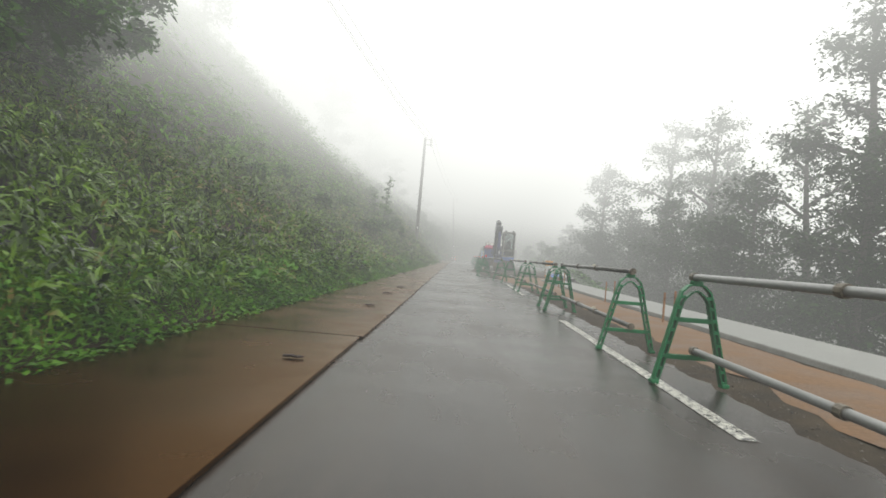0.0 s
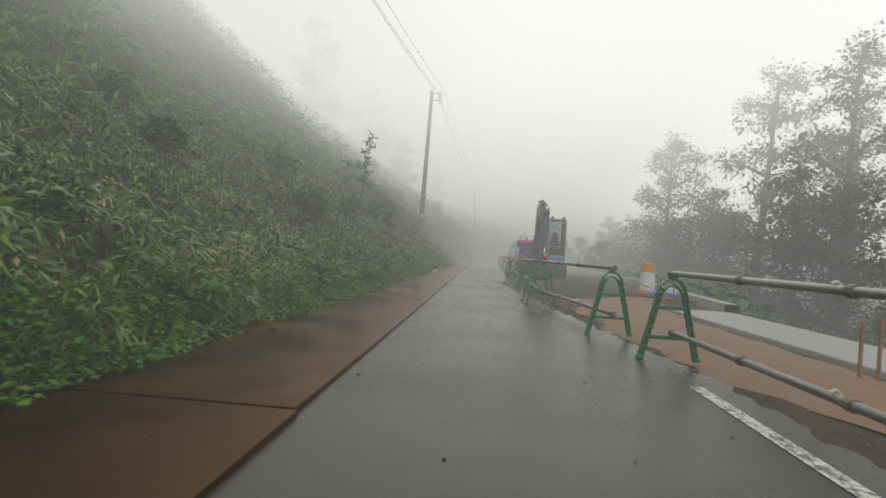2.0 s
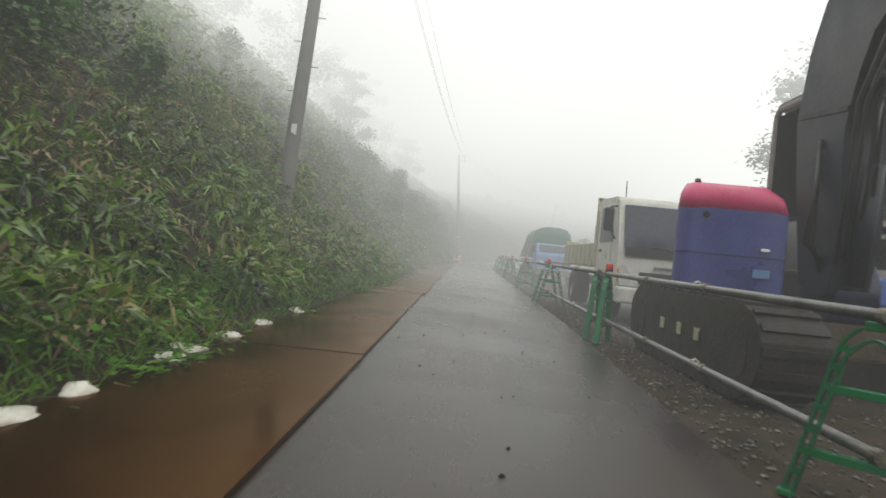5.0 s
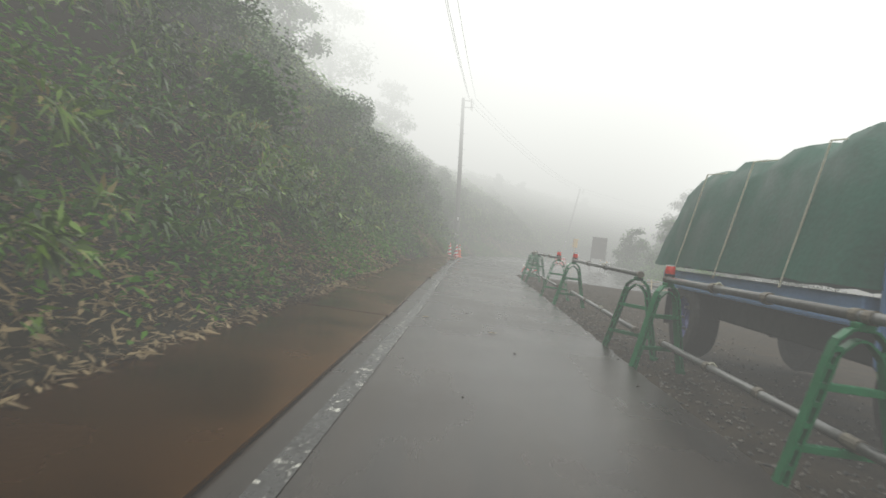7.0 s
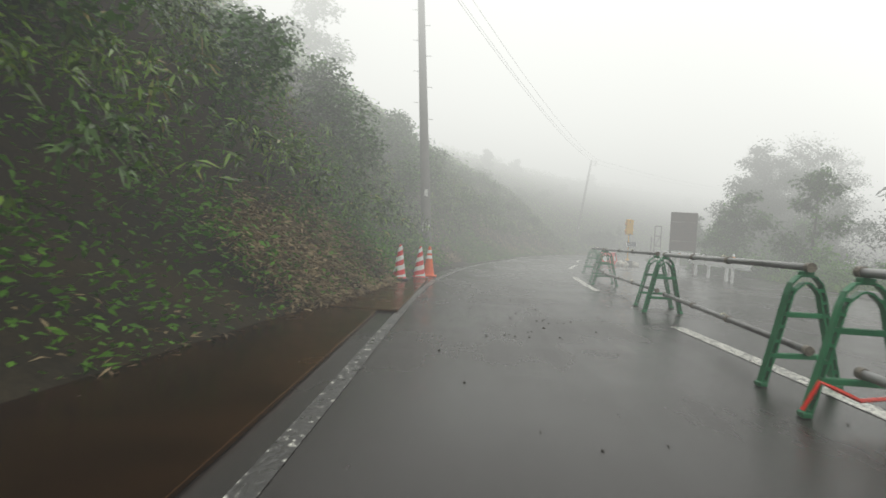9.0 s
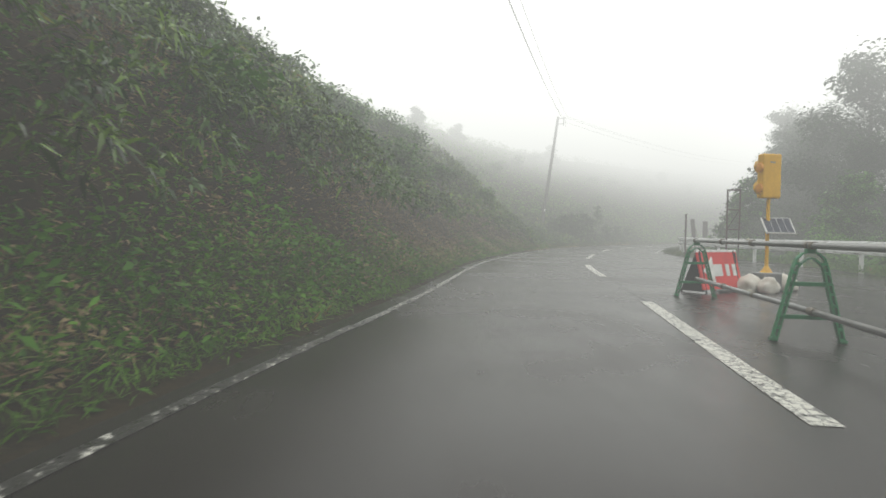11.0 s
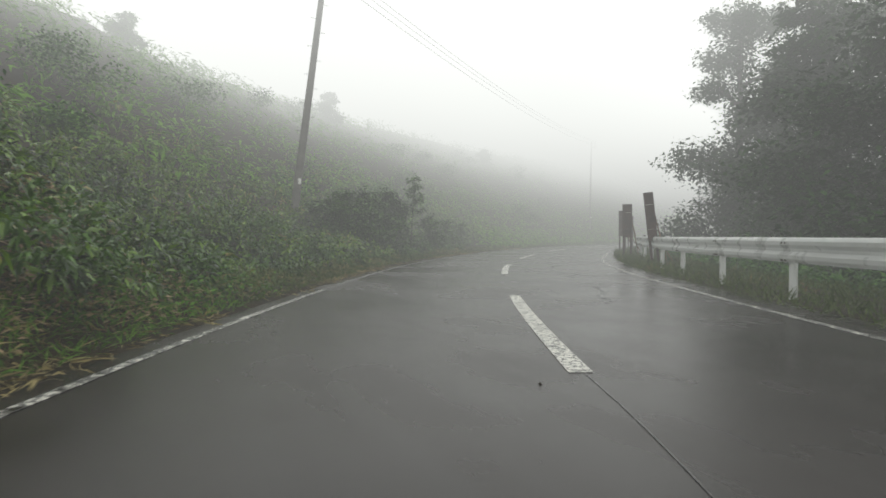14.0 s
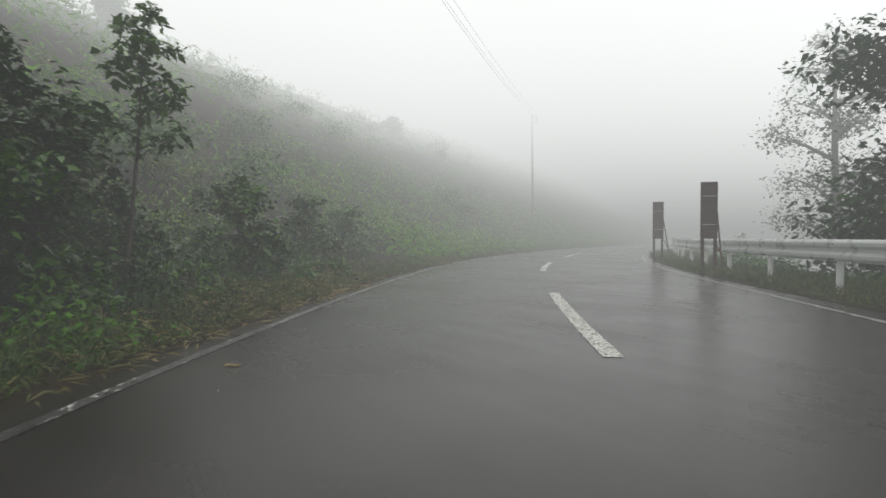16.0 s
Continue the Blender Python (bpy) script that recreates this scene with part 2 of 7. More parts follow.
M_STEEL.node_tree.nodes["Principled BSDF"].inputs["Specular Tint"].default_value = (0.8, 0.6, 0.44, 1)
M_PAINT = road_paint("worn_white_paint", 0.435, 15.0, 0.035)
M_PAINT_EDGE = road_paint("streaky_white_paint", 0.51, 11.0, 0.07)
M_PAINT_OLD = road_paint("rubbed_white_paint", 0.57, 11.0, 0.09)
M_SOIL = surface("dark_soil", (0.010, 0.008, 0.004), (0.034, 0.025, 0.012), (0.7, 0.95), 2.0, 25.0, 0.5, spec=0.1)
M_GRAVEL = surface("wet_gravel", (0.022, 0.017, 0.012), (0.082, 0.064, 0.045), (0.75, 0.95), 3.0, 70.0, 1.0, spec=0.12)
M_SAND = surface("orange_sand", (0.11, 0.056, 0.023), (0.215, 0.115, 0.05), (0.6, 0.9), 1.6, 30.0, 0.5)
M_MUDSAND = surface("muddy_sand", (0.04, 0.028, 0.018), (0.085, 0.06, 0.037), (0.7, 0.95), 1.8, 40.0, 0.6, spec=0.15)
M_STONE = surface("crushed_stone", (0.03, 0.027, 0.022), (0.15, 0.13, 0.105), (0.35, 0.6), 9.0, 60.0, 0.3, island=0.6)
M_CONCRETE = surface("wet_concrete", (0.19, 0.19, 0.18), (0.33, 0.33, 0.315), (0.5, 0.8), 2.0, 45.0, 0.3)
M_POLE = surface("pole_concrete", (0.10, 0.097, 0.09), (0.175, 0.168, 0.155), (0.6, 0.85), 3.0, 50.0, 0.2)
M_GREEN = surface("green_plastic", (0.005, 0.12, 0.042), (0.012, 0.195, 0.072), (0.28, 0.5), 6.0, 70.0, 0.05, objects=0.3)
M_PIPE = surface("galvanised_pipe", (0.17, 0.165, 0.16), (0.36, 0.36, 0.36), (0.3, 0.55), 5.0, 60.0, 0.1, metal=0.6, objects=0.3)
M_CLAMP = surface("rusty_clamp", (0.07, 0.055, 0.04), (0.3, 0.27, 0.22), (0.4, 0.7), 20.0, 90.0, 0.2, metal=0.5)
M_ROPE = surface("pale_rope", (0.45, 0.43, 0.33), (0.7, 0.68, 0.55), (0.7, 0.9), 40.0, 150.0, 0.2)
M_RED = surface("red_plastic", (0.72, 0.03, 0.018), (0.88, 0.07, 0.04), (0.15, 0.3), 8.0, 60.0, 0.02)
M_BLUE = surface("blue_machine_paint", (0.055, 0.065, 0.235), (0.085, 0.10, 0.32), (0.25, 0.45), 2.5, 40.0, 0.04)
M_NAVY = surface("dirty_dark_blue_paint", (0.013, 0.014, 0.03), (0.035, 0.042, 0.12), (0.35, 0.6), 2.2, 28.0, 0.1)
M_BLUE_DARK = surface("deep_blue_machine_paint", (0.02, 0.026, 0.10), (0.045, 0.06, 0.2), (0.3, 0.5), 2.2, 30.0, 0.06)
M_SLATE = surface("worn_blue_grey_paint", (0.05, 0.055, 0.075), (0.14, 0.145, 0.17), (0.4, 0.6), 5.0, 40.0, 0.12)
M_CABGREY = surface("pale_warm_grey_paint", (0.2, 0.19, 0.175), (0.34, 0.33, 0.30), (0.35, 0.55), 3.0, 40.0, 0.05)
M_BOOM = surface("oily_black_blue_paint", (0.006, 0.006, 0.008), (0.02, 0.022, 0.045), (0.35, 0.6), 2.2, 28.0, 0.1)
M_PINK = surface("crimson_paint", (0.55, 0.03, 0.12), (0.7, 0.06, 0.19), (0.25, 0.45), 2.5, 50.0, 0.03)
M_TRACK = surface("muddy_rubber", (0.010, 0.009, 0.008), (0.05, 0.042, 0.033), (0.45, 0.8), 5.0, 40.0, 0.4)
M_TYRE = surface("tyre_rubber", (0.012, 0.012, 0.012), (0.035, 0.033, 0.03), (0.5, 0.8), 8.0, 60.0, 0.3)
M_MUD = surface("muddy_steel", (0.05, 0.033, 0.018), (0.15, 0.105, 0.06), (0.4, 0.75), 4.0, 40.0, 0.4)
M_GREY = surface("bare_grey_steel", (0.14, 0.14, 0.145), (0.3, 0.3, 0.3), (0.3, 0.5), 6.0, 60.0, 0.1, metal=0.5)
M_BOX = surface("pale_grey_box_paint", (0.24, 0.24, 0.235), (0.42, 0.42, 0.41), (0.35, 0.6), 6.0, 50.0, 0.1)
M_CHROME = surface("chrome_rod", (0.5, 0.5, 0.5), (0.7, 0.7, 0.7), (0.08, 0.2), 8.0, 60.0, 0.0, metal=1.0)
M_BLACK = surface("black_rubber", (0.008, 0.008, 0.008), (0.02, 0.02, 0.02), (0.4, 0.6), 8.0, 60.0, 0.05)
M_WHITE = surface("dirty_white_paint", (0.52, 0.51, 0.46), (0.72, 0.71, 0.66), (0.25, 0.45), 2.5, 30.0, 0.03)
M_CREAM = surface("scratched_cream_paint", (0.36, 0.33, 0.24), (0.58, 0.55, 0.44), (0.4, 0.7), 4.0, 35.0, 0.2)
M_GUARD = surface("weathered_white_rail", (0.3, 0.29, 0.27), (0.76, 0.77, 0.76), (0.25, 0.4), 3.0, 30.0, 0.03, stops=(0.24, 0.4))
M_RUST = surface("dark_rusted_steel", (0.028, 0.016, 0.013), (0.085, 0.05, 0.04), (0.5, 0.8), 4.0, 40.0, 0.3)
M_WOOD = surface("weathered_wood", (0.12, 0.075, 0.04), (0.3, 0.2, 0.12), (0.55, 0.85), 6.0, 70.0, 0.3)
M_BARK = surface("wet_bark", (0.025, 0.021, 0.017), (0.09, 0.078, 0.065), (0.6, 0.9), 7.0, 50.0, 0.6)
M_BAG = surface("dirty_white_sacking", (0.42, 0.38, 0.3), (0.75, 0.73, 0.68), (0.6, 0.9), 9.0, 90.0, 0.4)
M_TARP = surface("green_canvas", (0.004, 0.062, 0.04), (0.012, 0.12, 0.078), (0.45, 0.7), 2.5, 30.0, 0.25)
M_SKYBLUE = surface("pale_blue_paint", (0.13, 0.24, 0.48), (0.2, 0.34, 0.6), (0.3, 0.5), 3.0, 40.0, 0.04)
M_PANEL = surface("bright_blue_panel_paint", (0.06, 0.13, 0.42), (0.09, 0.19, 0.55), (0.25, 0.45), 3.0, 40.0, 0.04)
M_SHEET = surface("blue_plastic_sheet", (0.02, 0.13, 0.5), (0.07, 0.26, 0.75), (0.25, 0.45), 5.0, 40.0, 0.3)
M_ORANGE = surface("orange_plastic", (0.72, 0.09, 0.015), (0.85, 0.16, 0.03), (0.35, 0.6), 5.0, 50.0, 0.05)
M_AMBER = surface("amber_reflective_band", (0.62, 0.24, 0.01), (0.8, 0.36, 0.02), (0.3, 0.5), 5.0, 50.0, 0.03)
M_YELLOW = surface("yellow_paint", (0.62, 0.33, 0.006), (0.8, 0.45, 0.012), (0.3, 0.5), 4.0, 50.0, 0.04)
M_STRIPE = surface("pale_reflective_band", (0.62, 0.62, 0.6), (0.8, 0.8, 0.78), (0.25, 0.45), 8.0, 60.0, 0.03)
M_SIGNRED = surface("red_sign_film", (0.55, 0.02, 0.02), (0.72, 0.05, 0.045), (0.3, 0.5), 4.0, 50.0, 0.03)
M_CELLS = surface("solar_cells", (0.012, 0.016, 0.035), (0.03, 0.04, 0.07), (0.1, 0.2), 10.0, 60.0, 0.0)
M_INSIDE = surface("dark_cab_lining", (0.012, 0.012, 0.013), (0.03, 0.03, 0.032), (0.6, 0.8), 6.0, 50.0, 0.1)
M_LENS = surface("lamp_lens", (0.5, 0.5, 0.48), (0.7, 0.7, 0.68), (0.08, 0.2), 8.0, 60.0, 0.0, coat=0.5)
M_SASA = leafy("bamboo_grass_leaf", (0.006, 0.02, 0.002), (0.165, 0.29, 0.028), 0.26, 0.22, (0.26, 0.21, 0.07), 0.4, 0.38)
# deep green leaf; the overhang's shade is put into this colour too
M_THICKET_SHADED = leafy("shaded_thicket_leaf", (0.008, 0.03, 0.004), (0.075, 0.16, 0.021), 0.35, 0.2, None, 0.35)
M_SHRUB = leafy("shrub_leaf", (0.015, 0.058, 0.006), (0.076, 0.195, 0.02), 0.45, 0.22, None, 0.15)
# hillside leaf colour lightened to carry haze and the upper slope's skylight
M_HILL_HAZED = leafy("hazed_hillside_leaf", (0.10, 0.225, 0.022), (0.165, 0.325, 0.036), 0.45, 0.3, None, 0.04)
M_HERB = leafy("fresh_herb_leaf", (0.03, 0.095, 0.007), (0.105, 0.25, 0.02), 0.45, 0.3, None, 0.12)
M_HERB_DULL = leafy("weed_leaf", (0.035, 0.11, 0.011), (0.11, 0.26, 0.028), 0.5, 0.3, None, 0.15)
M_BLADE = leafy("verge_grass_blade", (0.045, 0.115, 0.013), (0.125, 0.245, 0.032), 0.5, 0.3, (0.25, 0.19, 0.07), 0.12)
M_DULLGRASS = leafy("dull_verge_grass", (0.045, 0.075, 0.016), (0.105, 0.145, 0.04), 0.55, 0.3, (0.2, 0.15, 0.06))
M_STRAW = leafy("yellowed_straw", (0.10, 0.082, 0.028), (0.32, 0.26, 0.105), 0.6, 0.2)
M_DRY = leafy("withered_leaf", (0.075, 0.048, 0.022), (0.33, 0.25, 0.135), 0.7, 0.15)
M_TREE = leafy("tree_leaf", (0.008, 0.027, 0.005), (0.030, 0.076, 0.014), 0.6, 0.2, None, 0.05)
M_FAR = surface("ring_wall_green", (0.02, 0.04, 0.016), (0.06, 0.1, 0.04), (0.8, 0.9), 0.05, 1.0, 0.0)
M_LEAF = surface("pale_fallen_leaf", (0.22, 0.16, 0.07), (0.42, 0.34, 0.18), (0.6, 0.8), 30.0, 120.0, 0.1)
M_STAKE = surface("orange_stained_wood", (0.2, 0.09, 0.035), (0.36, 0.18, 0.08), (0.6, 0.85), 9.0, 80.0, 0.2)
M_GLASS = bpy.data.materials.new("tinted_window_glass")
M_GLASS.use_nodes = True
_g = M_GLASS.node_tree.nodes["Principled BSDF"]
_g.inputs["Base Color"].default_value = (0.86, 0.94, 0.93, 1)
_g.inputs["Roughness"].default_value = 0.03
_g.inputs["Transmission Weight"].default_value = 1.0
_g.inputs["IOR"].default_value = 1.12


# ---- building helpers ----
def mesh_of(bm, material, smooth=False):
    me = bpy.data.meshes.new(material.name)
    bmesh.ops.recalc_face_normals(bm, faces=bm.faces)
    bm.to_mesh(me)
    bm.free()
    me.materials.append(material)
    if smooth:
        for f in me.polygons:
            f.use_smooth = True
    return me


def part(name, bm, material, parent, label="", smooth=False):
    """One mesh under a thing or under a part; bm in the thing's own measures."""
    ob = new(name, mesh_of(bm, material, smooth))
    ob.parent = parent
    return tagged(ob, label)


def thing(name, x, y, z, turn, label, category, group="", lean=(0, 0)):
    ob = new(name)
    ob.matrix_basis = pose(x, y, z, lean[0], lean[1], turn)
    return tagged(ob, label, category, group)


def single(name, bm, material, label, category, group="", kind="", smooth=False, at_pose=None):
    ob = new(name, mesh_of(bm, material, smooth))
    if at_pose is not None:
        ob.matrix_basis = at_pose
    return tagged(ob, label, category, group, kind)


def box(bm, x0, x1, y0, y1, z0, z1, bevel=0.0, m=None):
    made = bmesh.ops.create_cube(bm, size=1)["verts"]
    for v in made:
        v.co = ((x0 + x1) / 2 + v.co.x * (x1 - x0), (y0 + y1) / 2 + v.co.y * (y1 - y0), (z0 + z1) / 2 + v.co.z * (z1 - z0))
    if bevel:
        edges = list({e for v in made for e in v.link_edges})
        made = bmesh.ops.bevel(bm, geom=edges, offset=bevel, segments=2, profile=0.5, affect="EDGES")["verts"]
    if m is not None:
        bmesh.ops.transform(bm, matrix=m, verts=made)
    return bm


def prism(bm, outline, x0, x1, bevel=0.0, axis="x"):
    """An outline of (a, b) pushed out along an axis: (y, z) along x, (x, z) along y, (x, y) along z."""
    def place(a, b, c):
        return {"x": (c, a, b), "y": (a, c, b), "z": (a, b, c)}[axis]
    low = [bm.verts.new(place(a, b, x0)) for a, b in outline]
    high = [bm.verts.new(place(a, b, x1)) for a, b in outline]
    faces = [bm.faces.new(low), bm.faces.new(high[::-1])]
    n = len(outline)
    for i in range(n):
        faces.append(bm.faces.new((low[i], low[(i + 1) % n], high[(i + 1) % n], high[i])))
    if bevel:
        bmesh.ops.bevel(bm, geom=list({e for f in faces for e in f.edges}), offset=bevel, segments=2, profile=0.5, affect="EDGES")
    return bm


def tube(bm, path, radii, sides=8, caps=True):
    """A round bar along a line of points."""
    path = [Vector(p) for p in path]
    if not hasattr(radii, "__len__"):
        radii = [radii] * len(path)
    rings, side = [], None
    for i, p in enumerate(path):
        way = (path[min(i + 1, len(path) - 1)] - path[max(i - 1, 0)]).normalized()
        if side is None:
            side = way.orthogonal().normalized()
        side = (side - way * side.dot(way)).normalized()
        up = way.cross(side)
        rings.append([bm.verts.new(p + radii[i] * (math.cos(a) * side + math.sin(a) * up)) for a in (2 * math.pi * k / sides for k in range(sides))])
    for a, b in zip(rings, rings[1:]):
        for k in range(sides):
            bm.faces.new((a[k], a[(k + 1) % sides], b[(k + 1) % sides], b[k]))
    if caps:
        bm.faces.new(rings[0][::-1])
        bm.faces.new(rings[-1])
    return bm


def turned(bm, profile, sides=20, m=None):
    """A profile of (radius, height) turned about z."""
    rings = []
    for r, z in profile:
        if r < 1e-5:
            rings.append([bm.verts.new((0, 0, z))])
        else:
            rings.append([bm.verts.new((r * math.cos(2 * math.pi * k / sides), r * math.sin(2 * math.pi * k / sides), z)) for k in range(sides)])
    for a, b in zip(rings, rings[1:]):
        for k in range(sides):
            loop = [a[k % len(a)], a[(k + 1) % len(a)], b[(k + 1) % len(b)], b[k % len(b)]]
            loop = list(dict.fromkeys(loop))
            if len(loop) > 2:
                bm.faces.new(loop)
    if m is not None:
        bmesh.ops.transform(bm, matrix=m, verts=[v for ring in rings for v in ring])
    return bm


def quads(name, corners, material):
    """Many loose four-cornered pieces, as one mesh: corners is n x 4 x 3."""
    n = len(corners)
    me = bpy.data.meshes.new(name)
    me.vertices.add(4 * n)
    me.vertices.foreach_set("co", np.ascontiguousarray(corners, dtype=np.float32).ravel())
    me.loops.add(4 * n)
    me.loops.foreach_set("vertex_index", np.arange(4 * n, dtype=np.int32))
    me.polygons.add(n)
    me.polygons.foreach_set("loop_start", np.arange(0, 4 * n, 4, dtype=np.int32))
    me.update(calc_edges=True)
    me.materials.append(material)
    return me


def leaves(rng, roots, length, width, droop, toward=None, pull=0.0):
    """Pointed leaves from roots: n x 4 x 3 corners. toward: a direction that they lean to."""
    n = len(roots)
    a = rng.uniform(0, 2 * np.pi, n)
    way = np.stack([np.cos(a), np.sin(a), rng.uniform(droop[0], droop[1], n)], 1)
    if toward is not None:
        way = way + pull * toward
    way /= np.linalg.norm(way, axis=1, keepdims=True)
    side = np.cross(way, rng.normal(0, 0.45, (n, 3)) + (0, 0, 1))
    side /= np.linalg.norm(side, axis=1, keepdims=True) + 1e-9
    size = rng.uniform(length[0], length[1], (n, 1))
    half = rng.uniform(width[0], width[1], (n, 1)) / 2
    sag = np.array([0, 0, -1.0]) * size * rng.uniform(0.0, 0.3, (n, 1))
    mid = roots + way * size * 0.42
    return np.stack([roots, mid + side * half, roots + way * size + sag, mid - side * half], 1)


def sheet(name, rows, material, label, category="", kind="structure", smooth=True):
    """A surface through rows of points."""
    rows = np.asarray(rows, float)
    r, c = rows.shape[:2]
    idx = np.arange(r * c).reshape(r, c)
    f = np.stack([idx[:-1, :-1], idx[:-1, 1:], idx[1:, 1:], idx[1:, :-1]], -1).reshape(-1, 4)
    me = bpy.data.meshes.new(name)
    me.from_pydata(rows.reshape(-1, 3).tolist(), [], f.tolist())
    me.materials.append(material)
    for p in me.polygons:
        p.use_smooth = smooth
    if len(me.polygons) and me.polygons[len(me.polygons) // 2].normal.z < 0:
        me.flip_normals()
    return tagged(new(name, me), label, category, kind=kind)


# ---- the lie of the land ----
KY = np.array([-90, 20, 40, 60, 75, 84, 92, 99, 107.8, 116.6, 125.3, 133.35, 141.1, 147, 155, 163, 170, 290])
KX = np.array([1.78, 1.78, 2.05, 2.45, 2.62, 2.92, 3.85, 5.42, 7.34, 10.25, 13.9, 18.13, 23.5, 28.3, 36.6, 46.9, 57.5, 250])
KD = np.gradient(KX, KY)


def middle(y):
    """The road's middle line: x and slope at y."""
    y = np.asarray(y, float)
    i = np.clip(np.searchsorted(KY, y) - 1, 0, len(KY) - 2)
    h = KY[i + 1] - KY[i]
    t = (y - KY[i]) / h
    a, b, c, d = KX[i], KX[i + 1], KD[i] * h, KD[i + 1] * h
    x = a * (2 * t**3 - 3 * t**2 + 1) + c * (t**3 - 2 * t**2 + t) + b * (3 * t**2 - 2 * t**3) + d * (t**3 - t**2)
    s = (a * (6 * t**2 - 6 * t) + c * (3 * t**2 - 4 * t + 1) + b * (6 * t - 6 * t**2) + d * (3 * t**2 - 2 * t)) / h
    return x, s


def beside(y, u, z=0.0):
    """The point u metres to the right of the middle line at y."""
    x, s = middle(y)
    k = 1 / np.sqrt(1 + s * s)
    x, yy, z = np.broadcast_arrays(x + u * k, y - u * s * k, z)
    return np.stack([x, yy, z], -1)


def left_edge(y):
    """Where the road meets the bank, from the middle line."""
    return np.interp(y, [-90, 20, 40, 60, 74, 78, 84, 92], [-3.66, -3.66, -3.66, -3.95, -4.25, -3.95, -3.5, -3.15])


def right_edge(y):
    """Where the level ground ends on the valley's side."""
    return np.interp(y, [-90, 24, 32, 40, 50, 72, 90, 100, 108, 113, 117, 122, 140, 290],
                     [3.35, 3.35, 4.2, 5.3, 5.6, 6.7, 6.7, 6.6, 6.6, 6.0, 5.0, 4.5, 5.0, 5.0])


def ripple(x, y, scale, seed=0.0):
    """Gentle unevenness, about -1 to 1."""
    p, q = x / scale, y / scale
    return (np.sin(p * 1.7 + seed) * np.cos(q * 1.3 - seed * 2) + np.sin(p * 0.6 - q * 1.1 + seed * 3) + 0.6 * np.sin(p * 3.1 + q * 2.7 + seed)) / 2.4


BANK_W = [0, 1, 2, 3.5, 6, 10, 16, 26]
BANK_Y = [0, 35, 50, 64, 80, 98, 112, 120, 126, 137, 150, 190]
BANK_Z = np.array([
    [0.1, 0.7, 1.1, 1.9, 3.3, 6.4, 12.5, 23],
    [0.1, 0.7, 1.2, 2.1, 3.5, 6.8, 13, 23],
    [0.1, 0.8, 2.0, 3.3, 5.3, 8.7, 14, 23],
    [0.1, 0.9, 2.5, 4.2, 6.3, 9.7, 14.5, 22],
    [0.1, 1.0, 2.9, 4.6, 6.6, 9.8, 13.5, 18],
    [0.1, 0.8, 2.5, 4.1, 6.1, 8.8, 11, 13],
    [0.1, 0.7, 2.0, 3.7, 5.6, 7.6, 9.0, 9.5],
    [0.1, 0.8, 2.1, 3.6, 5.3, 7.4, 9.2, 10],
    [0.1, 0.4, 0.8, 1.6, 3.3, 6.4, 9.8, 10.8],
    [0.1, 0.4, 0.7, 1.3, 2.7, 6.4, 10.6, 11],
    [0.1, 0.4, 0.7, 1.3, 3.0, 7.0, 10.6, 11.2],
    [0.1, 0.4, 0.8, 1.6, 3.8, 7.8, 11.0, 12.0]])


def bank_top(y, w):
    """The height of the leaves on the bank, w metres in from the road's edge."""
    y, w = np.broadcast_arrays(np.asarray(y, float), np.asarray(w, float))
    flat_y, flat_w = y.ravel(), w.ravel()
    table = np.array([np.interp(flat_w, BANK_W, row) for row in BANK_Z])
    pos = np.interp(flat_y, BANK_Y, np.arange(len(BANK_Y)))
    i = np.clip(pos.astype(int), 0, len(BANK_Y) - 2)
    f = pos - i
    f = f * f * (3 - 2 * f)
    n = np.arange(len(flat_w))
    return (table[i, n] * (1 - f) + table[i + 1, n] * f).reshape(y.shape)


def bank_point(y, w, lift=0.0):
    p = beside(y, left_edge(y) - w)
    bumps = np.clip(w / 3, 0, 1) * (0.28 * ripple(p[..., 0], p[..., 1], 1.1, 1.0) + 0.35 * ripple(p[..., 0], p[..., 1], 3.7, 2.0))
    p[..., 2] = bank_top(y, w) + bumps + lift
    return p


# ground: one sheet from the bank over the road bed down into the valley
gy = np.concatenate([np.arange(-230, -60, 10), np.arange(-60, 175, 1.5), np.arange(180, 400, 10)])
gw = np.array([300, 150, 60, 40, 26, 20, 16, 13, 10, 8, 6, 4.7, 3.5, 2.7, 2, 1.5, 1, 0.5, 0.0])
rows = []
for y in gy:
    bank = bank_point(np.full(len(gw), y), gw, 0.0)
    bank[:, 2] -= 0.45 * np.clip(gw / 1.2, 0, 1) + 0.07
    flat = beside(np.full(5, y), np.array([left_edge(y) + 0.3, -1.5, 0.0, 1.5, right_edge(y) - 0.2]), -0.05)
    off = np.array([0.3, 1.0, 2.5, 5, 9, 16, 30, 55])
    fall = beside(np.full(8, y), right_edge(y) + off, 0)
    drop = -0.62 * np.clip(off - 0.4, 0, None)
    fall[:, 2] = np.maximum(drop, -14) + 0.35 * np.clip(off / 3, 0, 1) * ripple(fall[:, 0], fall[:, 1], 4.0, 4.0) - 0.05
    reach = np.array([100.0, 180.0, 320.0])
    over = np.stack([fall[-1, 0] + reach, np.full(3, y), -14 + 10 * (reach / 320) ** 2 + 2 * ripple(fall[-1, 0] + reach, np.full(3, y), 30.0, 1.0)], 1)
    rows.append(np.concatenate([bank, flat, fall, over]))
sheet("ground", rows, M_SOIL, "dark damp soil under the bank, the road and the valley side", "ground")

# added ring wall, unseen in the fog: ends sight lines so the glow stays even
ring = bmesh.new()
bmesh.ops.create_cone(ring, segments=72, radius1=330, radius2=330, depth=240)
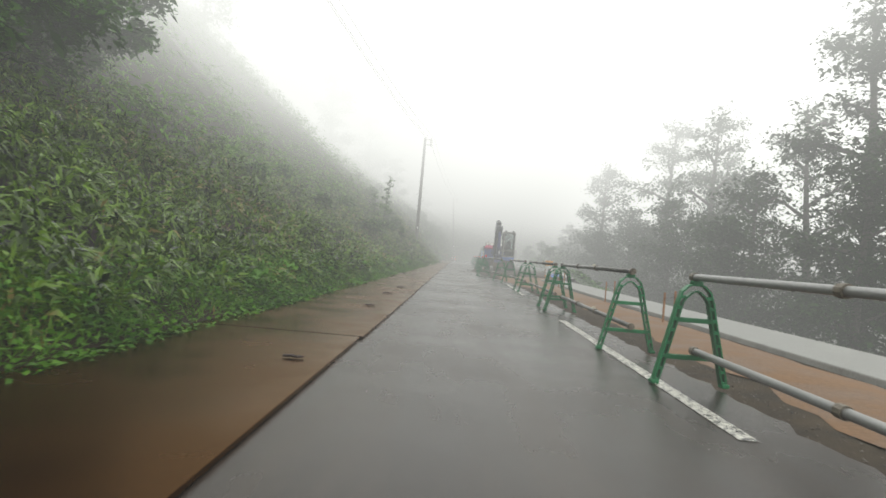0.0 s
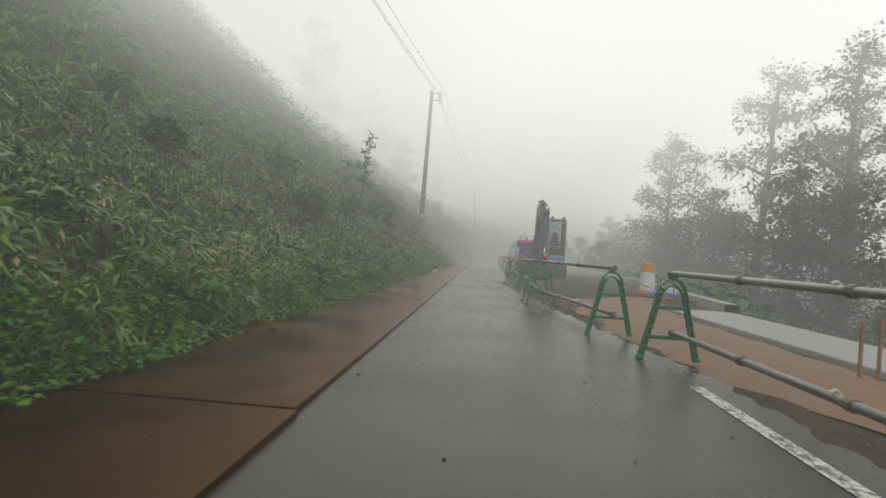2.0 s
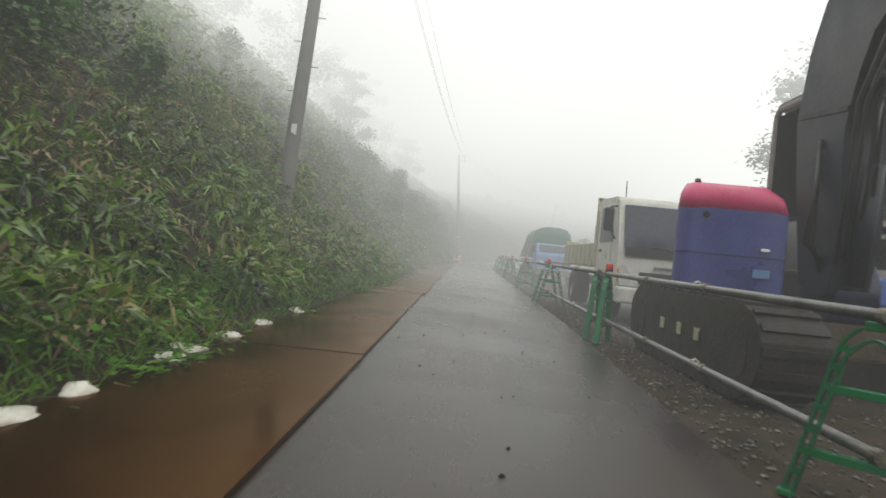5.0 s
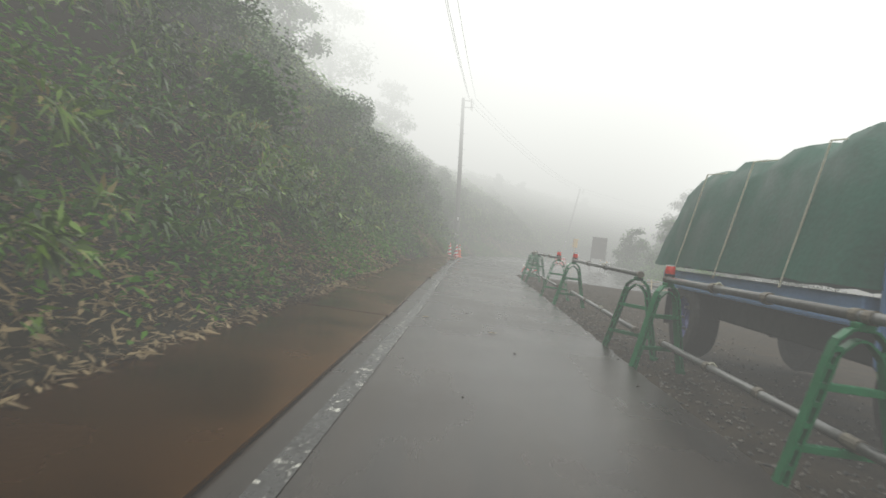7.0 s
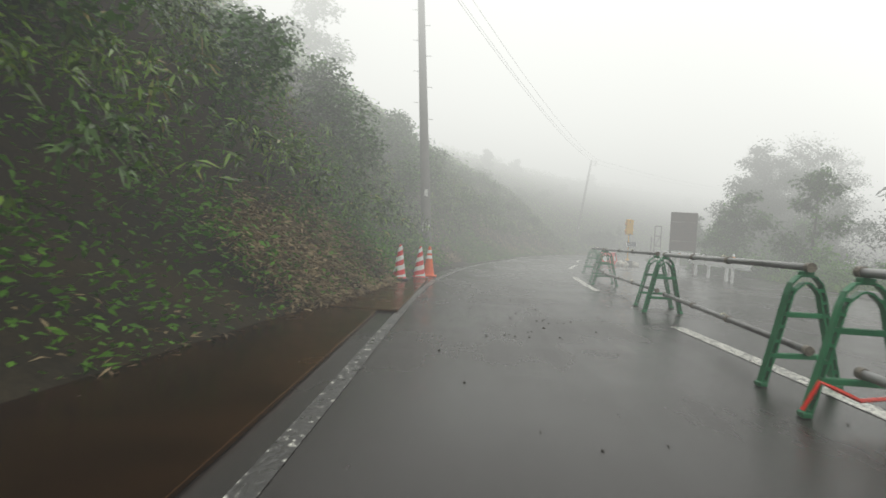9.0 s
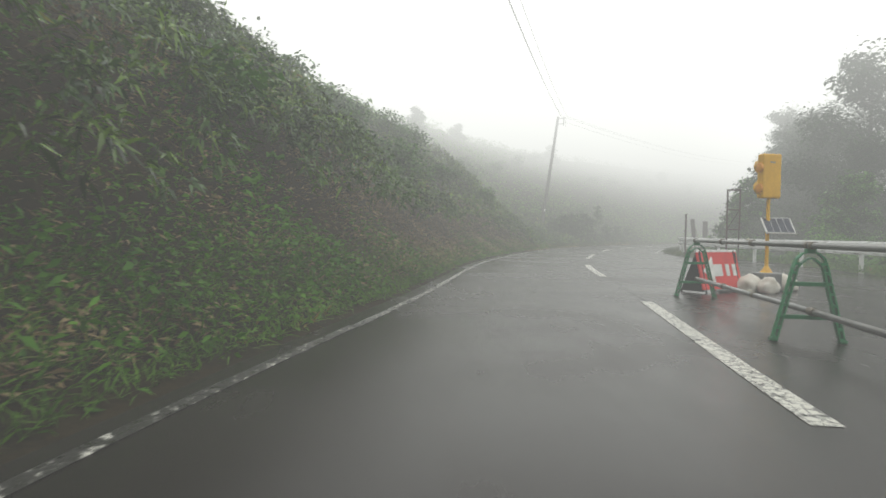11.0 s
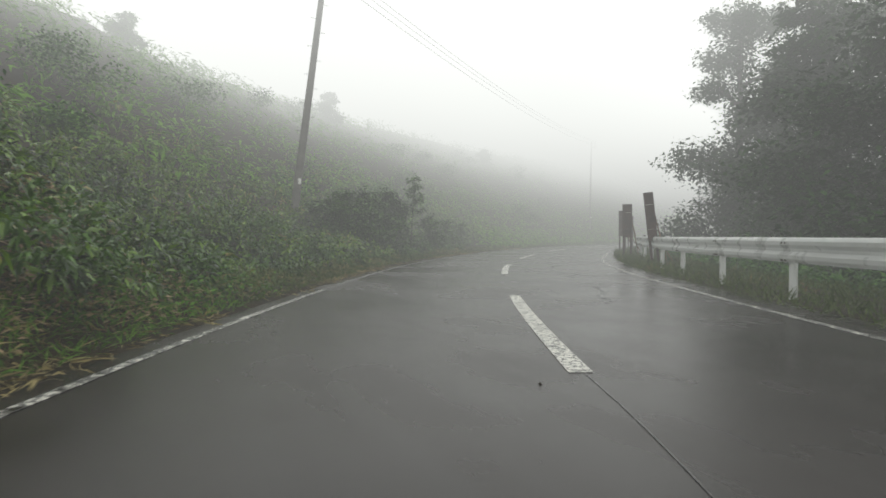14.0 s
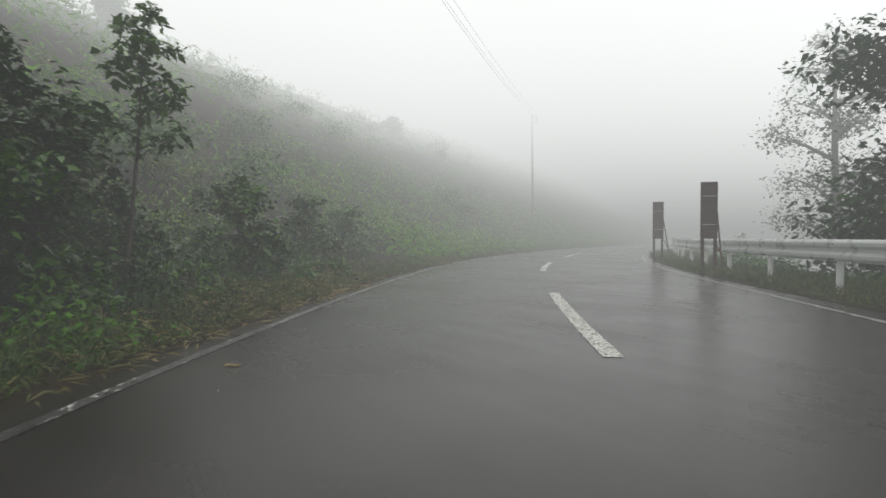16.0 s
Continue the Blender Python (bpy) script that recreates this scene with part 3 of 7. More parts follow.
single("backdrop", ring, M_FAR, "added ring wall, unseen in the fog, where sight lines end", "backdrop", kind="structure", at_pose=pose(20, 90, 85))


# ---- road, work area and verges ----
def tar_edge(y):
    """The broken right edge of the asphalt beside the works, from the middle line."""
    x = np.interp(y, [-90, 18, 21, 24, 28, 31, 33, 36, 45, 60, 73.5], [2.0, 2.0, 1.7, 1.4, 1.15, 0.82, 0.98, 1.15, 1.42, 1.53, 1.72])
    rough = np.interp(y, [10, 20, 31, 34], [0.02, 0.03, 0.028, 0.006])
    return x - middle(y)[0] + rough * (np.sin(y * 7.1) + np.sin(y * 17.3 + 1) + 0.6 * np.sin(y * 41.0))


def strip(name, y0, y1, step, left, right, z, material, label, n=6, crown=0.0):
    ys = np.linspace(y0, y1, max(2, int((y1 - y0) / step)))
    out = []
    for y in ys:
        a, b = left(y), right(y)
        u = np.linspace(a, b, n)
        out.append(beside(np.full(n, y), u, z))
    return sheet(name, out, material, label)


strip("road", -60, 73.6, 0.12, lambda y: left_edge(y) - 0.15, tar_edge, 0.0, M_OLD_ASPHALT, "wet worn grey asphalt lane beside the road works", 5)
strip("road_onward", 73.6, 280, 0.8, lambda y: left_edge(y) - 0.12,
      lambda y: min(np.interp(y, [73, 112, 117, 121, 140, 280], [6.5, 6.3, 4.6, 3.05, 3.3, 3.3]), right_edge(y) - 0.25), 0.0, M_ASPHALT, "wet dark asphalt road bending through the fog", 9)
strip("work_bed", -60, 74.6, 0.6, lambda y: tar_edge(y) - 0.3, lambda y: right_edge(y) - 0.1, -0.045, M_GRAVEL, "muddy wet gravel bed of the road works", 8)

lip = []
for f in np.linspace(0, 1, 9):
    cols = np.linspace(float(tar_edge(73.0)), 6.5, 60)
    end = 74.0 + 0.28 * np.sin(cols * 2.1) + 0.16 * np.sin(cols * 6.7 + 1) + 0.1 * np.sin(cols * 15.1)
    ys = 72.6 + f * (end - 72.6)
    lip.append(beside(ys, cols, -0.044 + 0.049 * math.sin(f * math.pi * 0.5)))
sheet("gravel_lip", lip, M_GRAVEL, "ragged edge of the gravel spilled over the asphalt", "gravel")
rng = np.random.default_rng(3)


def sand_rows():
    out = []
    for y in np.arange(-40, 30.5, 0.35):
        near = np.interp(y, [-40, 5, 12, 15, 20, 24, 27, 30.5], [2.5, 2.5, 2.75, 2.75, 1.9, 1.9, 2.1, 4.6]) + 0.1 * math.sin(y * 2.3) + 0.06 * math.sin(y * 6.1)
        far = np.interp(y, [-40, 24, 30.5], [3.75, 3.75, 4.9])
        x = np.linspace(near, far, 9)
        lift = 0.055 * np.sin(np.linspace(0, math.pi, 9)) + 0.012 * ripple(x, np.full(9, y), 0.3, 5.0)
        out.append(np.stack([x, np.full(9, y), -0.04 + lift * np.interp(y, [27, 30.5], [1, 0.05])], 1))
    return out


sheet("sand_fill", sand_rows(), M_SAND, "damp orange sand filled in beside the lane", "sand")
patch = []
for y in np.arange(33, 46, 0.5):
    wide = 1.1 * math.sin((y - 33) / 13 * math.pi) + 0.05
    x = 4.9 + 0.25 * math.sin(y * 0.9) + np.linspace(-wide, wide, 8)
    patch.append(np.stack([x, np.full(8, y), -0.039 + 0.012 * np.sin(np.linspace(0, math.pi, 8))], 1))
sheet("sand_patch", patch, M_MUDSAND, "thin muddy sand trodden into the gravel", "sand")

# concrete slab along the works, and the low kerb that goes on from it
bm = bmesh.new()
prism(bm, [(3.78, -0.25), (5.1, -0.25), (5.1, 0.025), (3.82, 0.025)], -60, 25.6, 0.015, "y")
slab = single("concrete_edging", bm, M_CONCRETE, "pale wet concrete edging slab beside the sand", "edging", kind="structure")
kerb_rows = []
for y in np.arange(26, 90, 2.0):
    u = right_edge(y) - 0.35
    kerb_rows.append(np.concatenate([beside(np.full(4, y), np.array([u, u + 0.02, u + 0.3, u + 0.32]), np.array([-0.06, 0.16, 0.16, -0.3]))]))
sheet("kerb", kerb_rows, M_CONCRETE, "low pale concrete kerb along the level ground", smooth=False)


def paint(name, pairs, offset, width, material, label, step=0.5):
    for a, b in pairs:
        strip(name, a, b, step, lambda y: offset(y) - width / 2, lambda y: offset(y) + width / 2, 0.004, material, label, 3)


paint("centre_line", [(-16.3, -11.2), (-7.3, -2.6), (1.4, 6.95), (12.4, 17.7)], lambda y: -0.025, 0.1, M_PAINT, "worn white dash of the centre line")
paint("centre_line", [(75.2, 79.5), (84.2, 88.6), (93.9, 98.8), (103.25, 107.8), (112.15, 116.6), (121, 125.3), (129.4, 133.35), (137.2, 141.1), (145.6, 149.4), (153.5, 157), (161, 164.5), (168, 171.5)],
      lambda y: 0.0, 0.145, M_PAINT, "cracked white dash of the centre line")
paint("edge_line", [(56, 96)], lambda y: float(np.interp(y, [56, 62, 84, 96], [-2.77, -2.81, -2.99, -2.82])), 0.095, M_PAINT_OLD, "rubbed white edge line beside the bank")
paint("edge_line", [(96, 126)], lambda y: -2.8, 0.085, M_PAINT_EDGE, "white edge line beside the bank")
paint("edge_line", [(126, 250)], lambda y: -2.8, 0.085, M_PAINT_OLD, "nearly worn-away white edge line beside the bank")
paint("edge_line", [(119, 250)], lambda y: float(np.interp(y, [119, 135, 142, 250], [2.5, 2.72, 3.0, 3.0])), 0.09, M_PAINT_EDGE, "thin white edge line beside the guard rail")
# tar-filled joint along the middle and cracks
paint("tar_joint", [(98.8, 103.25), (107.8, 112.15), (116.6, 121)], lambda y: 0.02 + 0.02 * math.sin(y * 2), 0.007, M_TAR, "dark tar joint along the middle of the road", 0.25)
for y0, u0, long, lean in ((124.5, 1.05, 2.6, 0.16), (128.6, 1.25, 1.9, 0.2), (112, 2.4, 3.2, 0.22), (131.5, 1.1, 1.6, 0.1)):
    ys = np.linspace(y0, y0 + long, 26)
    mid = u0 + lean * (ys - y0) + 0.05 * np.sin(ys * 5.3) + 0.03 * np.sin(ys * 13)
    wide = 0.012 + 0.016 * np.abs(np.sin(ys * 3.7))
    sheet("road_crack", [beside(np.full(2, y), np.array([m - w, m + w]), 0.0045) for y, m, w in zip(ys, mid, wide)], M_TAR, "dark open crack in the wet asphalt", "crack")

# loose crushed stone along the broken edge, and grit on the road
ICO = np.array([(1, 0, 0), (-1, 0, 0), (0, 1, 0), (0, -1, 0), (0, 0, 1), (0, 0, -1)], float)
FACES = np.array([(0, 2, 4), (2, 1, 4), (1, 3, 4), (3, 0, 4), (2, 0, 5), (1, 2, 5), (3, 1, 5), (0, 3, 5)])


def stones(name, at, size, material, label):
    n = len(at)
    v = ICO[None] * rng.uniform(0.6, 1.3, (n, 6, 1)) * rng.uniform(size[0], size[1], (n, 1, 1)) * np.array([1, 1, 0.7])
    a = rng.uniform(0, 6.3, n)
    c, s = np.cos(a)[:, None], np.sin(a)[:, None]
    v = np.stack([v[..., 0] * c - v[..., 1] * s, v[..., 0] * s + v[..., 1] * c, v[..., 2]], -1) + at[:, None, :]
    f = FACES[None] + 6 * np.arange(n)[:, None, None]
    me = bpy.data.meshes.new(name)
    me.from_pydata(v.reshape(-1, 3).tolist(), [], f.reshape(-1, 3).tolist())
    me.materials.append(material)
    return tagged(new(name, me), label, "gravel", kind="stuff")


y = rng.uniform(18, 74, 13000)
x = tar_edge(y) + middle(y)[0] + np.abs(rng.normal(0, 1.0, 13000)) - 0.06
keep = (x < 4.2) & ((y > 29) | (x < 2.1))
stones("crushed_stone", np.stack([x, y, np.full_like(x, -0.038)], 1)[keep], (0.006, 0.021), M_STONE, "loose wet crushed stone along the broken asphalt")
y = rng.uniform(27, 37, 3500)
x = tar_edge(y) + middle(y)[0] + np.abs(rng.normal(0, 0.3, 3500)) - 0.05
stones("edge_rubble", np.stack([x, y, np.full_like(x, -0.036)], 1), (0.008, 0.026), M_STONE, "coarse wet rubble heaped along the broken asphalt")
y = rng.uniform(-4, 30, 3000)
x = rng.uniform(1.85, 2.6, 3000)
stones("edge_grit", np.stack([x, y, np.full_like(x, -0.041)], 1), (0.004, 0.010), M_STONE, "fine wet grit between lane and sand")
blobs = []
for cx, cy, n, sx, sy in ((0.55, 29.3, 60, 0.28, 0.35), (0.75, 32.3, 50, 0.2, 0.5), (0.35, 21.5, 25, 0.5, 1.5), (1.2, 79.0, 60, 0.7, 2.2), (0.4, 45, 40, 0.6, 4), (0.3, 34, 30, 0.6, 3), (0.6, 12, 30, 0.8, 6), (0.6, 63, 30, 0.7, 4), (6.2, 108, 7, 1.5, 5), (12, 124, 5, 1.5, 5), (0.9, 70.5, 30, 0.5, 2)):
    blobs.append(np.stack([rng.normal(cx, sx, n), rng.normal(cy, sy, n), np.full(n, 0.003)], 1))
stones("road_grit", np.concatenate(blobs), (0.005, 0.014), M_SOIL, "dark grit and crumbs of earth on the lane")

# ---- plants ----
rng = np.random.default_rng(11)


def lip(y):
    """How far up the bank the bamboo grass begins to hang over the washed-out foot."""
    return np.interp(y, [56, 60, 70, 80, 90, 98, 104, 112, 120, 124], [0.3, 0.8, 1.05, 1.05, 1.1, 1.25, 1.45, 1.4, 1.1, 0.4]) + 0.2 * ripple(y, y * 0, 1.7, 8.0)


def bamboo_grass(count, y_range, w_range, length, width, per, spread, lift, hang=0.0):
    yy = rng.uniform(*y_range, count)
    ww = w_range[0] + (w_range[1] - w_range[0]) * rng.random(count) ** 1.25
    keep = (ripple(yy * 1.0, ww * 1.0, 1.4, 7.0) + rng.normal(0, 0.5, count) > -0.75)
    yy, ww = yy[keep], ww[keep]
    p = bank_point(yy, ww)
    p[:, 2] += rng.uniform(lift[0], lift[1], len(p)) * np.clip(ww / 0.7, 0.15, 1)
    if hang:
        up = ww - lip(yy)
        p, yy, ww, up = p[up > 0], yy[up > 0], ww[up > 0], up[up > 0]
        push = hang * np.clip(1 - up / 1.3, 0, 1) * (0.7 + 0.4 * ripple(yy, ww, 0.7, 4.0))
        p[:, 0] += push
        p[:, 2] += 0.15 * push
    roots = np.repeat(p, per, axis=0) + rng.normal(0, spread, (len(p) * per, 3)) * (1, 1, 0.6)
    s = middle(np.repeat(yy, per))[1]
    out = np.stack([np.ones_like(s), -s, np.zeros_like(s)], 1) / np.sqrt(1 + s * s)[:, None]
    return leaves(rng, roots, length, width, (-1.0, 0.3), out, 0.35)


def bamboo_plants(count, y_range, w_range, size, fans, length, width, hang=0.0, per=6):
    """Whole plants side by side: each one a dome of drooping leaf fans over its own dark stems."""
    yy = rng.uniform(*y_range, count)
    ww = w_range[0] + (w_range[1] - w_range[0]) * rng.random(count) ** 1.3
    keep = ripple(yy, ww, 1.4, 7.0) + rng.normal(0, 0.5, count) > -0.85
    if hang:
        keep &= ww > lip(yy)
    yy, ww = yy[keep], ww[keep]
    p = bank_point(yy, ww)
    r = rng.uniform(size[0], size[1], len(p)) * np.clip(0.45 + 0.5 * ww, 0.45, 1)
    p[:, 2] += rng.uniform(-0.42, -0.08, len(p)) * np.clip(ww / 0.8, 0.3, 1) - r * 0.35
    if hang:
        push = hang * np.clip(1 - (ww - lip(yy)) / 1.3, 0, 1) * (0.7 + 0.4 * ripple(yy, ww, 0.7, 4.0))
        p[:, 0] += push
        p[:, 2] += 0.1 * push
    s = middle(yy)[1]
    out = np.stack([np.ones_like(s), -s, np.zeros_like(s)], 1) / np.sqrt(1 + s * s)[:, None]
    n = len(p)
    d = rng.normal(0, 1, (n, fans, 3))
    d /= np.linalg.norm(d, axis=2, keepdims=True)
    d += 0.45 * out[:, None, :] + (0, -0.25, 0.45)
    d /= np.linalg.norm(d, axis=2, keepdims=True)
    root = p[:, None, :] + d * (r[:, None, None] * rng.uniform(0.72, 1.1, (n, fans, 1))) * (1, 1, 1.3)
    if hang:  # the washed-out foot stays bare
        high = root[:, :, 2] > bank_top(yy, ww)[:, None] - 0.12
        d, root = d[high], root[high]
    d = np.repeat(d.reshape(-1, 3), per, axis=0)
    root = np.repeat(root.reshape(-1, 3), per, axis=0)
    root = root + rng.normal(0, 0.012, root.shape)
    way = 0.75 * d + rng.normal(0, 0.55, root.shape) + (0, 0, -0.35)
    way /= np.linalg.norm(way, axis=1, keepdims=True)
    side = np.cross(way, d + rng.normal(0, 0.3, root.shape))
    side /= np.linalg.norm(side, axis=1, keepdims=True) + 1e-9
    m = len(root)
    long = rng.uniform(length[0], length[1], (m, 1))
    half = rng.uniform(width[0], width[1], (m, 1)) / 2
    mid = root + way * long * 0.4
    tip = root + way * long - np.array([0, 0, 1.0]) * long * rng.uniform(0.15, 0.55, (m, 1))
    return np.stack([mid + side * half, tip, mid - side * half, root], 1)


near = [bamboo_plants(1800, (-5, 57), (0.35, 4.8), (0.22, 0.42), 16, (0.13, 0.25), (0.026, 0.044), 0.0, 7),
        bamboo_plants(600, (-5, 57), (4.5, 8), (0.25, 0.45), 11, (0.16, 0.28), (0.032, 0.05)),
        bamboo_plants(620, (56, 97), (0.6, 4.8), (0.22, 0.4), 17, (0.11, 0.22), (0.023, 0.038), 0.55, 7),
        bamboo_plants(380, (56, 97), (4.5, 8), (0.25, 0.45), 11, (0.15, 0.28), (0.032, 0.05)),
        bamboo_plants(780, (96, 123), (1.8, 8), (0.22, 0.42), 15, (0.11, 0.23), (0.026, 0.042), 0.85),
        bamboo_plants(300, (121, 135), (0.6, 8), (0.22, 0.42), 14, (0.11, 0.22), (0.028, 0.044)),
        bamboo_plants(350, (134, 152), (2.6, 8), (0.22, 0.42), 13, (0.12, 0.24), (0.03, 0.046)),
        bamboo_grass(3600, (-5, 56), (0.3, 7), (0.1, 0.2), (0.022, 0.038), 8, 0.025, (-0.5, 0.14)),
        bamboo_grass(3000, (56, 96), (0.6, 7), (0.13, 0.27), (0.03, 0.05), 8, 0.03, (-0.5, 0.12), 0.6),
        bamboo_grass(2500, (96, 122), (0.8, 8), (0.12, 0.26), (0.032, 0.052), 7, 0.035, (-0.3, 0.1), 0.9),
        bamboo_grass(2600, (121, 150), (1.7, 8), (0.12, 0.26), (0.032, 0.052), 7, 0.035, (-0.45, 0.1))]
ob = tagged(new("bamboo_grass", quads("bamboo_grass", np.concatenate(near), M_SASA)), "dense wet bamboo grass covering the steep bank", "bamboo grass", kind="stuff")
# overhanging plants in the darkened leaf colour, which carries their shade
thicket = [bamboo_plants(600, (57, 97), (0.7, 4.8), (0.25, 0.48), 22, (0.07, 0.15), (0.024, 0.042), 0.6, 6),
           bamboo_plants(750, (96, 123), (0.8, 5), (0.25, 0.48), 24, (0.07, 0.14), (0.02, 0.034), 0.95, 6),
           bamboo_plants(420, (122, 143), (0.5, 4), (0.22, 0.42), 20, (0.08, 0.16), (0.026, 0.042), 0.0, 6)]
tagged(new("bank_thicket", quads("bank_thicket", np.concatenate(thicket), M_THICKET_SHADED)), "broad-leaved thicket overhanging the foot of the bank, leaves darkened for its shade", "thicket", kind="stuff")
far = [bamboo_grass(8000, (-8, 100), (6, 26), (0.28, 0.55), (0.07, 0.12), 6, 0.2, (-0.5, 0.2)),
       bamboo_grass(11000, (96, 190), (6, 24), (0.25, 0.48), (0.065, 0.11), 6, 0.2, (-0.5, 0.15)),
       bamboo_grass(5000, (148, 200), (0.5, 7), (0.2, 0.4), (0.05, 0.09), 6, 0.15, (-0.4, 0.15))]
tagged(new("hill_thicket", quads("hill_thicket", np.concatenate(far), M_HILL_HAZED)), "bamboo grass and scrub rising into the fog, leaf colour paled for haze", "thicket", kind="stuff")


def clumps(name, centres, material, label, category="shrub"):
    """Loose bushes on the bank, each (y, w, radius, height, leaves)."""
    out = []
    for y0, w0, r, h, n in centres:
        base = bank_point(np.array([y0]), np.array([w0]))[0]
        d = rng.normal(0, 1, (n, 3))
        d /= np.linalg.norm(d, axis=1, keepdims=True)
        d *= rng.random((n, 1)) ** 0.4
        p = base + d * (r, r, h / 2) + (0, 0, h * 0.35)
        lump = 0.25 * ripple(p[:, 0] * 3, p[:, 2] * 3 + p[:, 1] * 3, 1.0, y0)
        p += d * lump[:, None] * r
        out.append(leaves(rng, p, (0.08, 0.17), (0.05, 0.085), (-0.6, 0.3)))
    return tagged(new(name, quads(name, np.concatenate(out), material)), label, category, kind="stuff")


def scatter(y_range, w_range, n, r, h, count):
    return [(rng.uniform(*y_range), rng.uniform(*w_range), rng.uniform(*r), rng.uniform(*h), count) for _ in range(n)]


clumps("bank_shrubs", scatter((58, 98), (1.6, 4.5), 44, (0.5, 1.0), (0.8, 1.5), 750) + scatter((6, 56), (2.5, 7), 15, (0.35, 0.75), (0.6, 1.3), 600)
       + scatter((98, 120), (2, 6), 22, (0.5, 0.9), (0.6, 1.2), 700) + scatter((120, 165), (4, 14), 30, (0.6, 1.1), (0.7, 1.3), 600), M_SHRUB, "broad-leaved shrubs growing out of the steep bank")

# fresh herbs and grass at the foot of the bank
def verge(name, y_range, w_range, n, length, width, droop, material, label, high=0.25, keep_if=None):
    yy = rng.uniform(*y_range, n)
    ww = rng.uniform(*w_range, n)
    if keep_if is not None:
        k = keep_if(yy, ww)
        yy, ww = yy[k], ww[k]
    p = bank_point(yy, np.clip(ww, 0, None))
    q = beside(yy, left_edge(yy) - ww)
    p[:, :2] = q[:, :2]
    p[:, 2] = np.where(ww < 0, 0.03, p[:, 2] - 0.1) + rng.uniform(-0.03, high, len(p)) * np.clip((ww + 0.2) / 0.4, 0.1, 1)
    return tagged(new(name, quads(name, leaves(rng, p, length, width, droop), material)), label, "plants", kind="stuff")


patchy = lambda yy, ww: ripple(yy, ww * 2, 0.8, 3.0) + rng.normal(0, 0.4, len(yy)) > np.interp(yy, [22, 32, 40], [-0.25, 0.2, 0.75])
verge("verge_herbs", (-4, 55), (-0.2, 0.6), 60000, (0.035, 0.09), (0.022, 0.045), (-0.4, 0.6), M_HERB, "bright green herbs along the foot of the bank", 0.25, patchy)
verge("verge_herbs", (56, 98), (-0.05, 1.9), 46000, (0.04, 0.1), (0.022, 0.045), (-0.5, 0.6), M_HERB, "green herbs among the fallen leaves", 0.3, lambda yy, ww: ripple(yy, ww, 1.6, 5.0) + 0.15 * ww + rng.normal(0, 0.3, len(yy)) > 0.1)
verge("bank_weeds", (54, 98), (0.1, 1.8), 24000, (0.06, 0.14), (0.03, 0.055), (-0.7, 0.4), M_HERB_DULL, "green weeds hanging over the foot of the bank", 0.35, lambda yy, ww: ripple(yy, ww, 1.3, 2.0) + 0.5 * ww + rng.normal(0, 0.35, len(yy)) > 0.35)
verge("verge_herbs", (94, 150), (0.0, 1.2), 22000, (0.04, 0.1), (0.025, 0.05), (-0.4, 0.7), M_HERB, "green herbs along the road's edge", 0.25, lambda yy, ww: ripple(yy, ww, 1.2, 5.0) + rng.normal(0, 0.3, len(yy)) > np.interp(yy, [98, 103, 110, 120, 128], [0.1, 0.4, 0.35, 0.35, 0.95]))
verge("verge_grass", (-4, 56), (-0.05, 0.6), 16000, (0.1, 0.24), (0.008, 0.016), (0.2, 2.2), M_BLADE, "long grass blades at the foot of the bank", 0.1)
verge("verge_grass", (92, 124), (-0.08, 1.9), 58000, (0.07, 0.2), (0.006, 0.014), (-0.2, 1.8), M_BLADE, "lush wet grass along the road's edge", 0.12,
      lambda yy, ww: ww + rng.normal(0, 0.35, len(yy)) < np.interp(yy, [96, 101, 108, 114, 124], [0.9, 0.3, 0.2, 0.25, 0.5]))
verge("verge_grass", (124, 175), (-0.08, 0.8), 26000, (0.07, 0.2), (0.007, 0.015), (-0.1, 2.0), M_DULLGRASS, "rough dull grass along the road's edge", 0.04)
verge("fallen_leaves", (56, 82), (-0.12, 1.7), 38000, (0.05, 0.14), (0.014, 0.03), (-0.5, 0.3), M_DRY, "brown withered leaves heaped at the foot of the bank", 0.12, lambda yy, ww: ripple(yy, ww, 2.0, 9.0) - np.interp(yy, [66, 74], [0.1, 0.4]) * ww + rng.normal(0, 0.4, len(yy)) > np.interp(yy, [72, 75], [-0.4, 0.35]))
verge("fallen_leaves", (78.3, 83.5), (-0.15, 1.15), 14000, (0.06, 0.16), (0.014, 0.032), (-0.5, 0.3), M_DRY, "heap of withered leaves under the bank", 0.2, lambda yy, ww: ((yy - 80.9) / 2.4) ** 2 + ((ww - 0.4) / 0.75) ** 2 + rng.normal(0, 0.25, len(yy)) < 1)
verge("fallen_leaves", (82, 124), (0.15, 2.3), 62000, (0.04, 0.13), (0.012, 0.034), (-0.5, 0.3), M_DRY, "brown withered leaves on the bank's foot", 0.1, lambda yy, ww: ripple(yy, ww, 1.8, 9.0) + rng.normal(0, 0.4, len(yy)) > np.interp(yy, [90, 95, 99, 102], [-0.2, 0.3, -0.1, -0.8]))
verge("fallen_leaves", (118, 150), (-0.2, 0.8), 14000, (0.08, 0.26), (0.008, 0.02), (-0.3, 0.5), M_STRAW, "withered straw and leaves on the road's edge", 0.05, lambda yy, ww: ripple(yy, ww, 1.0, 4.0) + rng.normal(0, 0.3, len(yy)) > -0.05)
verge("fallen_leaves", (8, 36), (0.3, 4.5), 3500, (0.1, 0.22), (0.02, 0.04), (-0.8, 0.1), M_DRY, "withered leaves caught in the bamboo grass", 0.2)
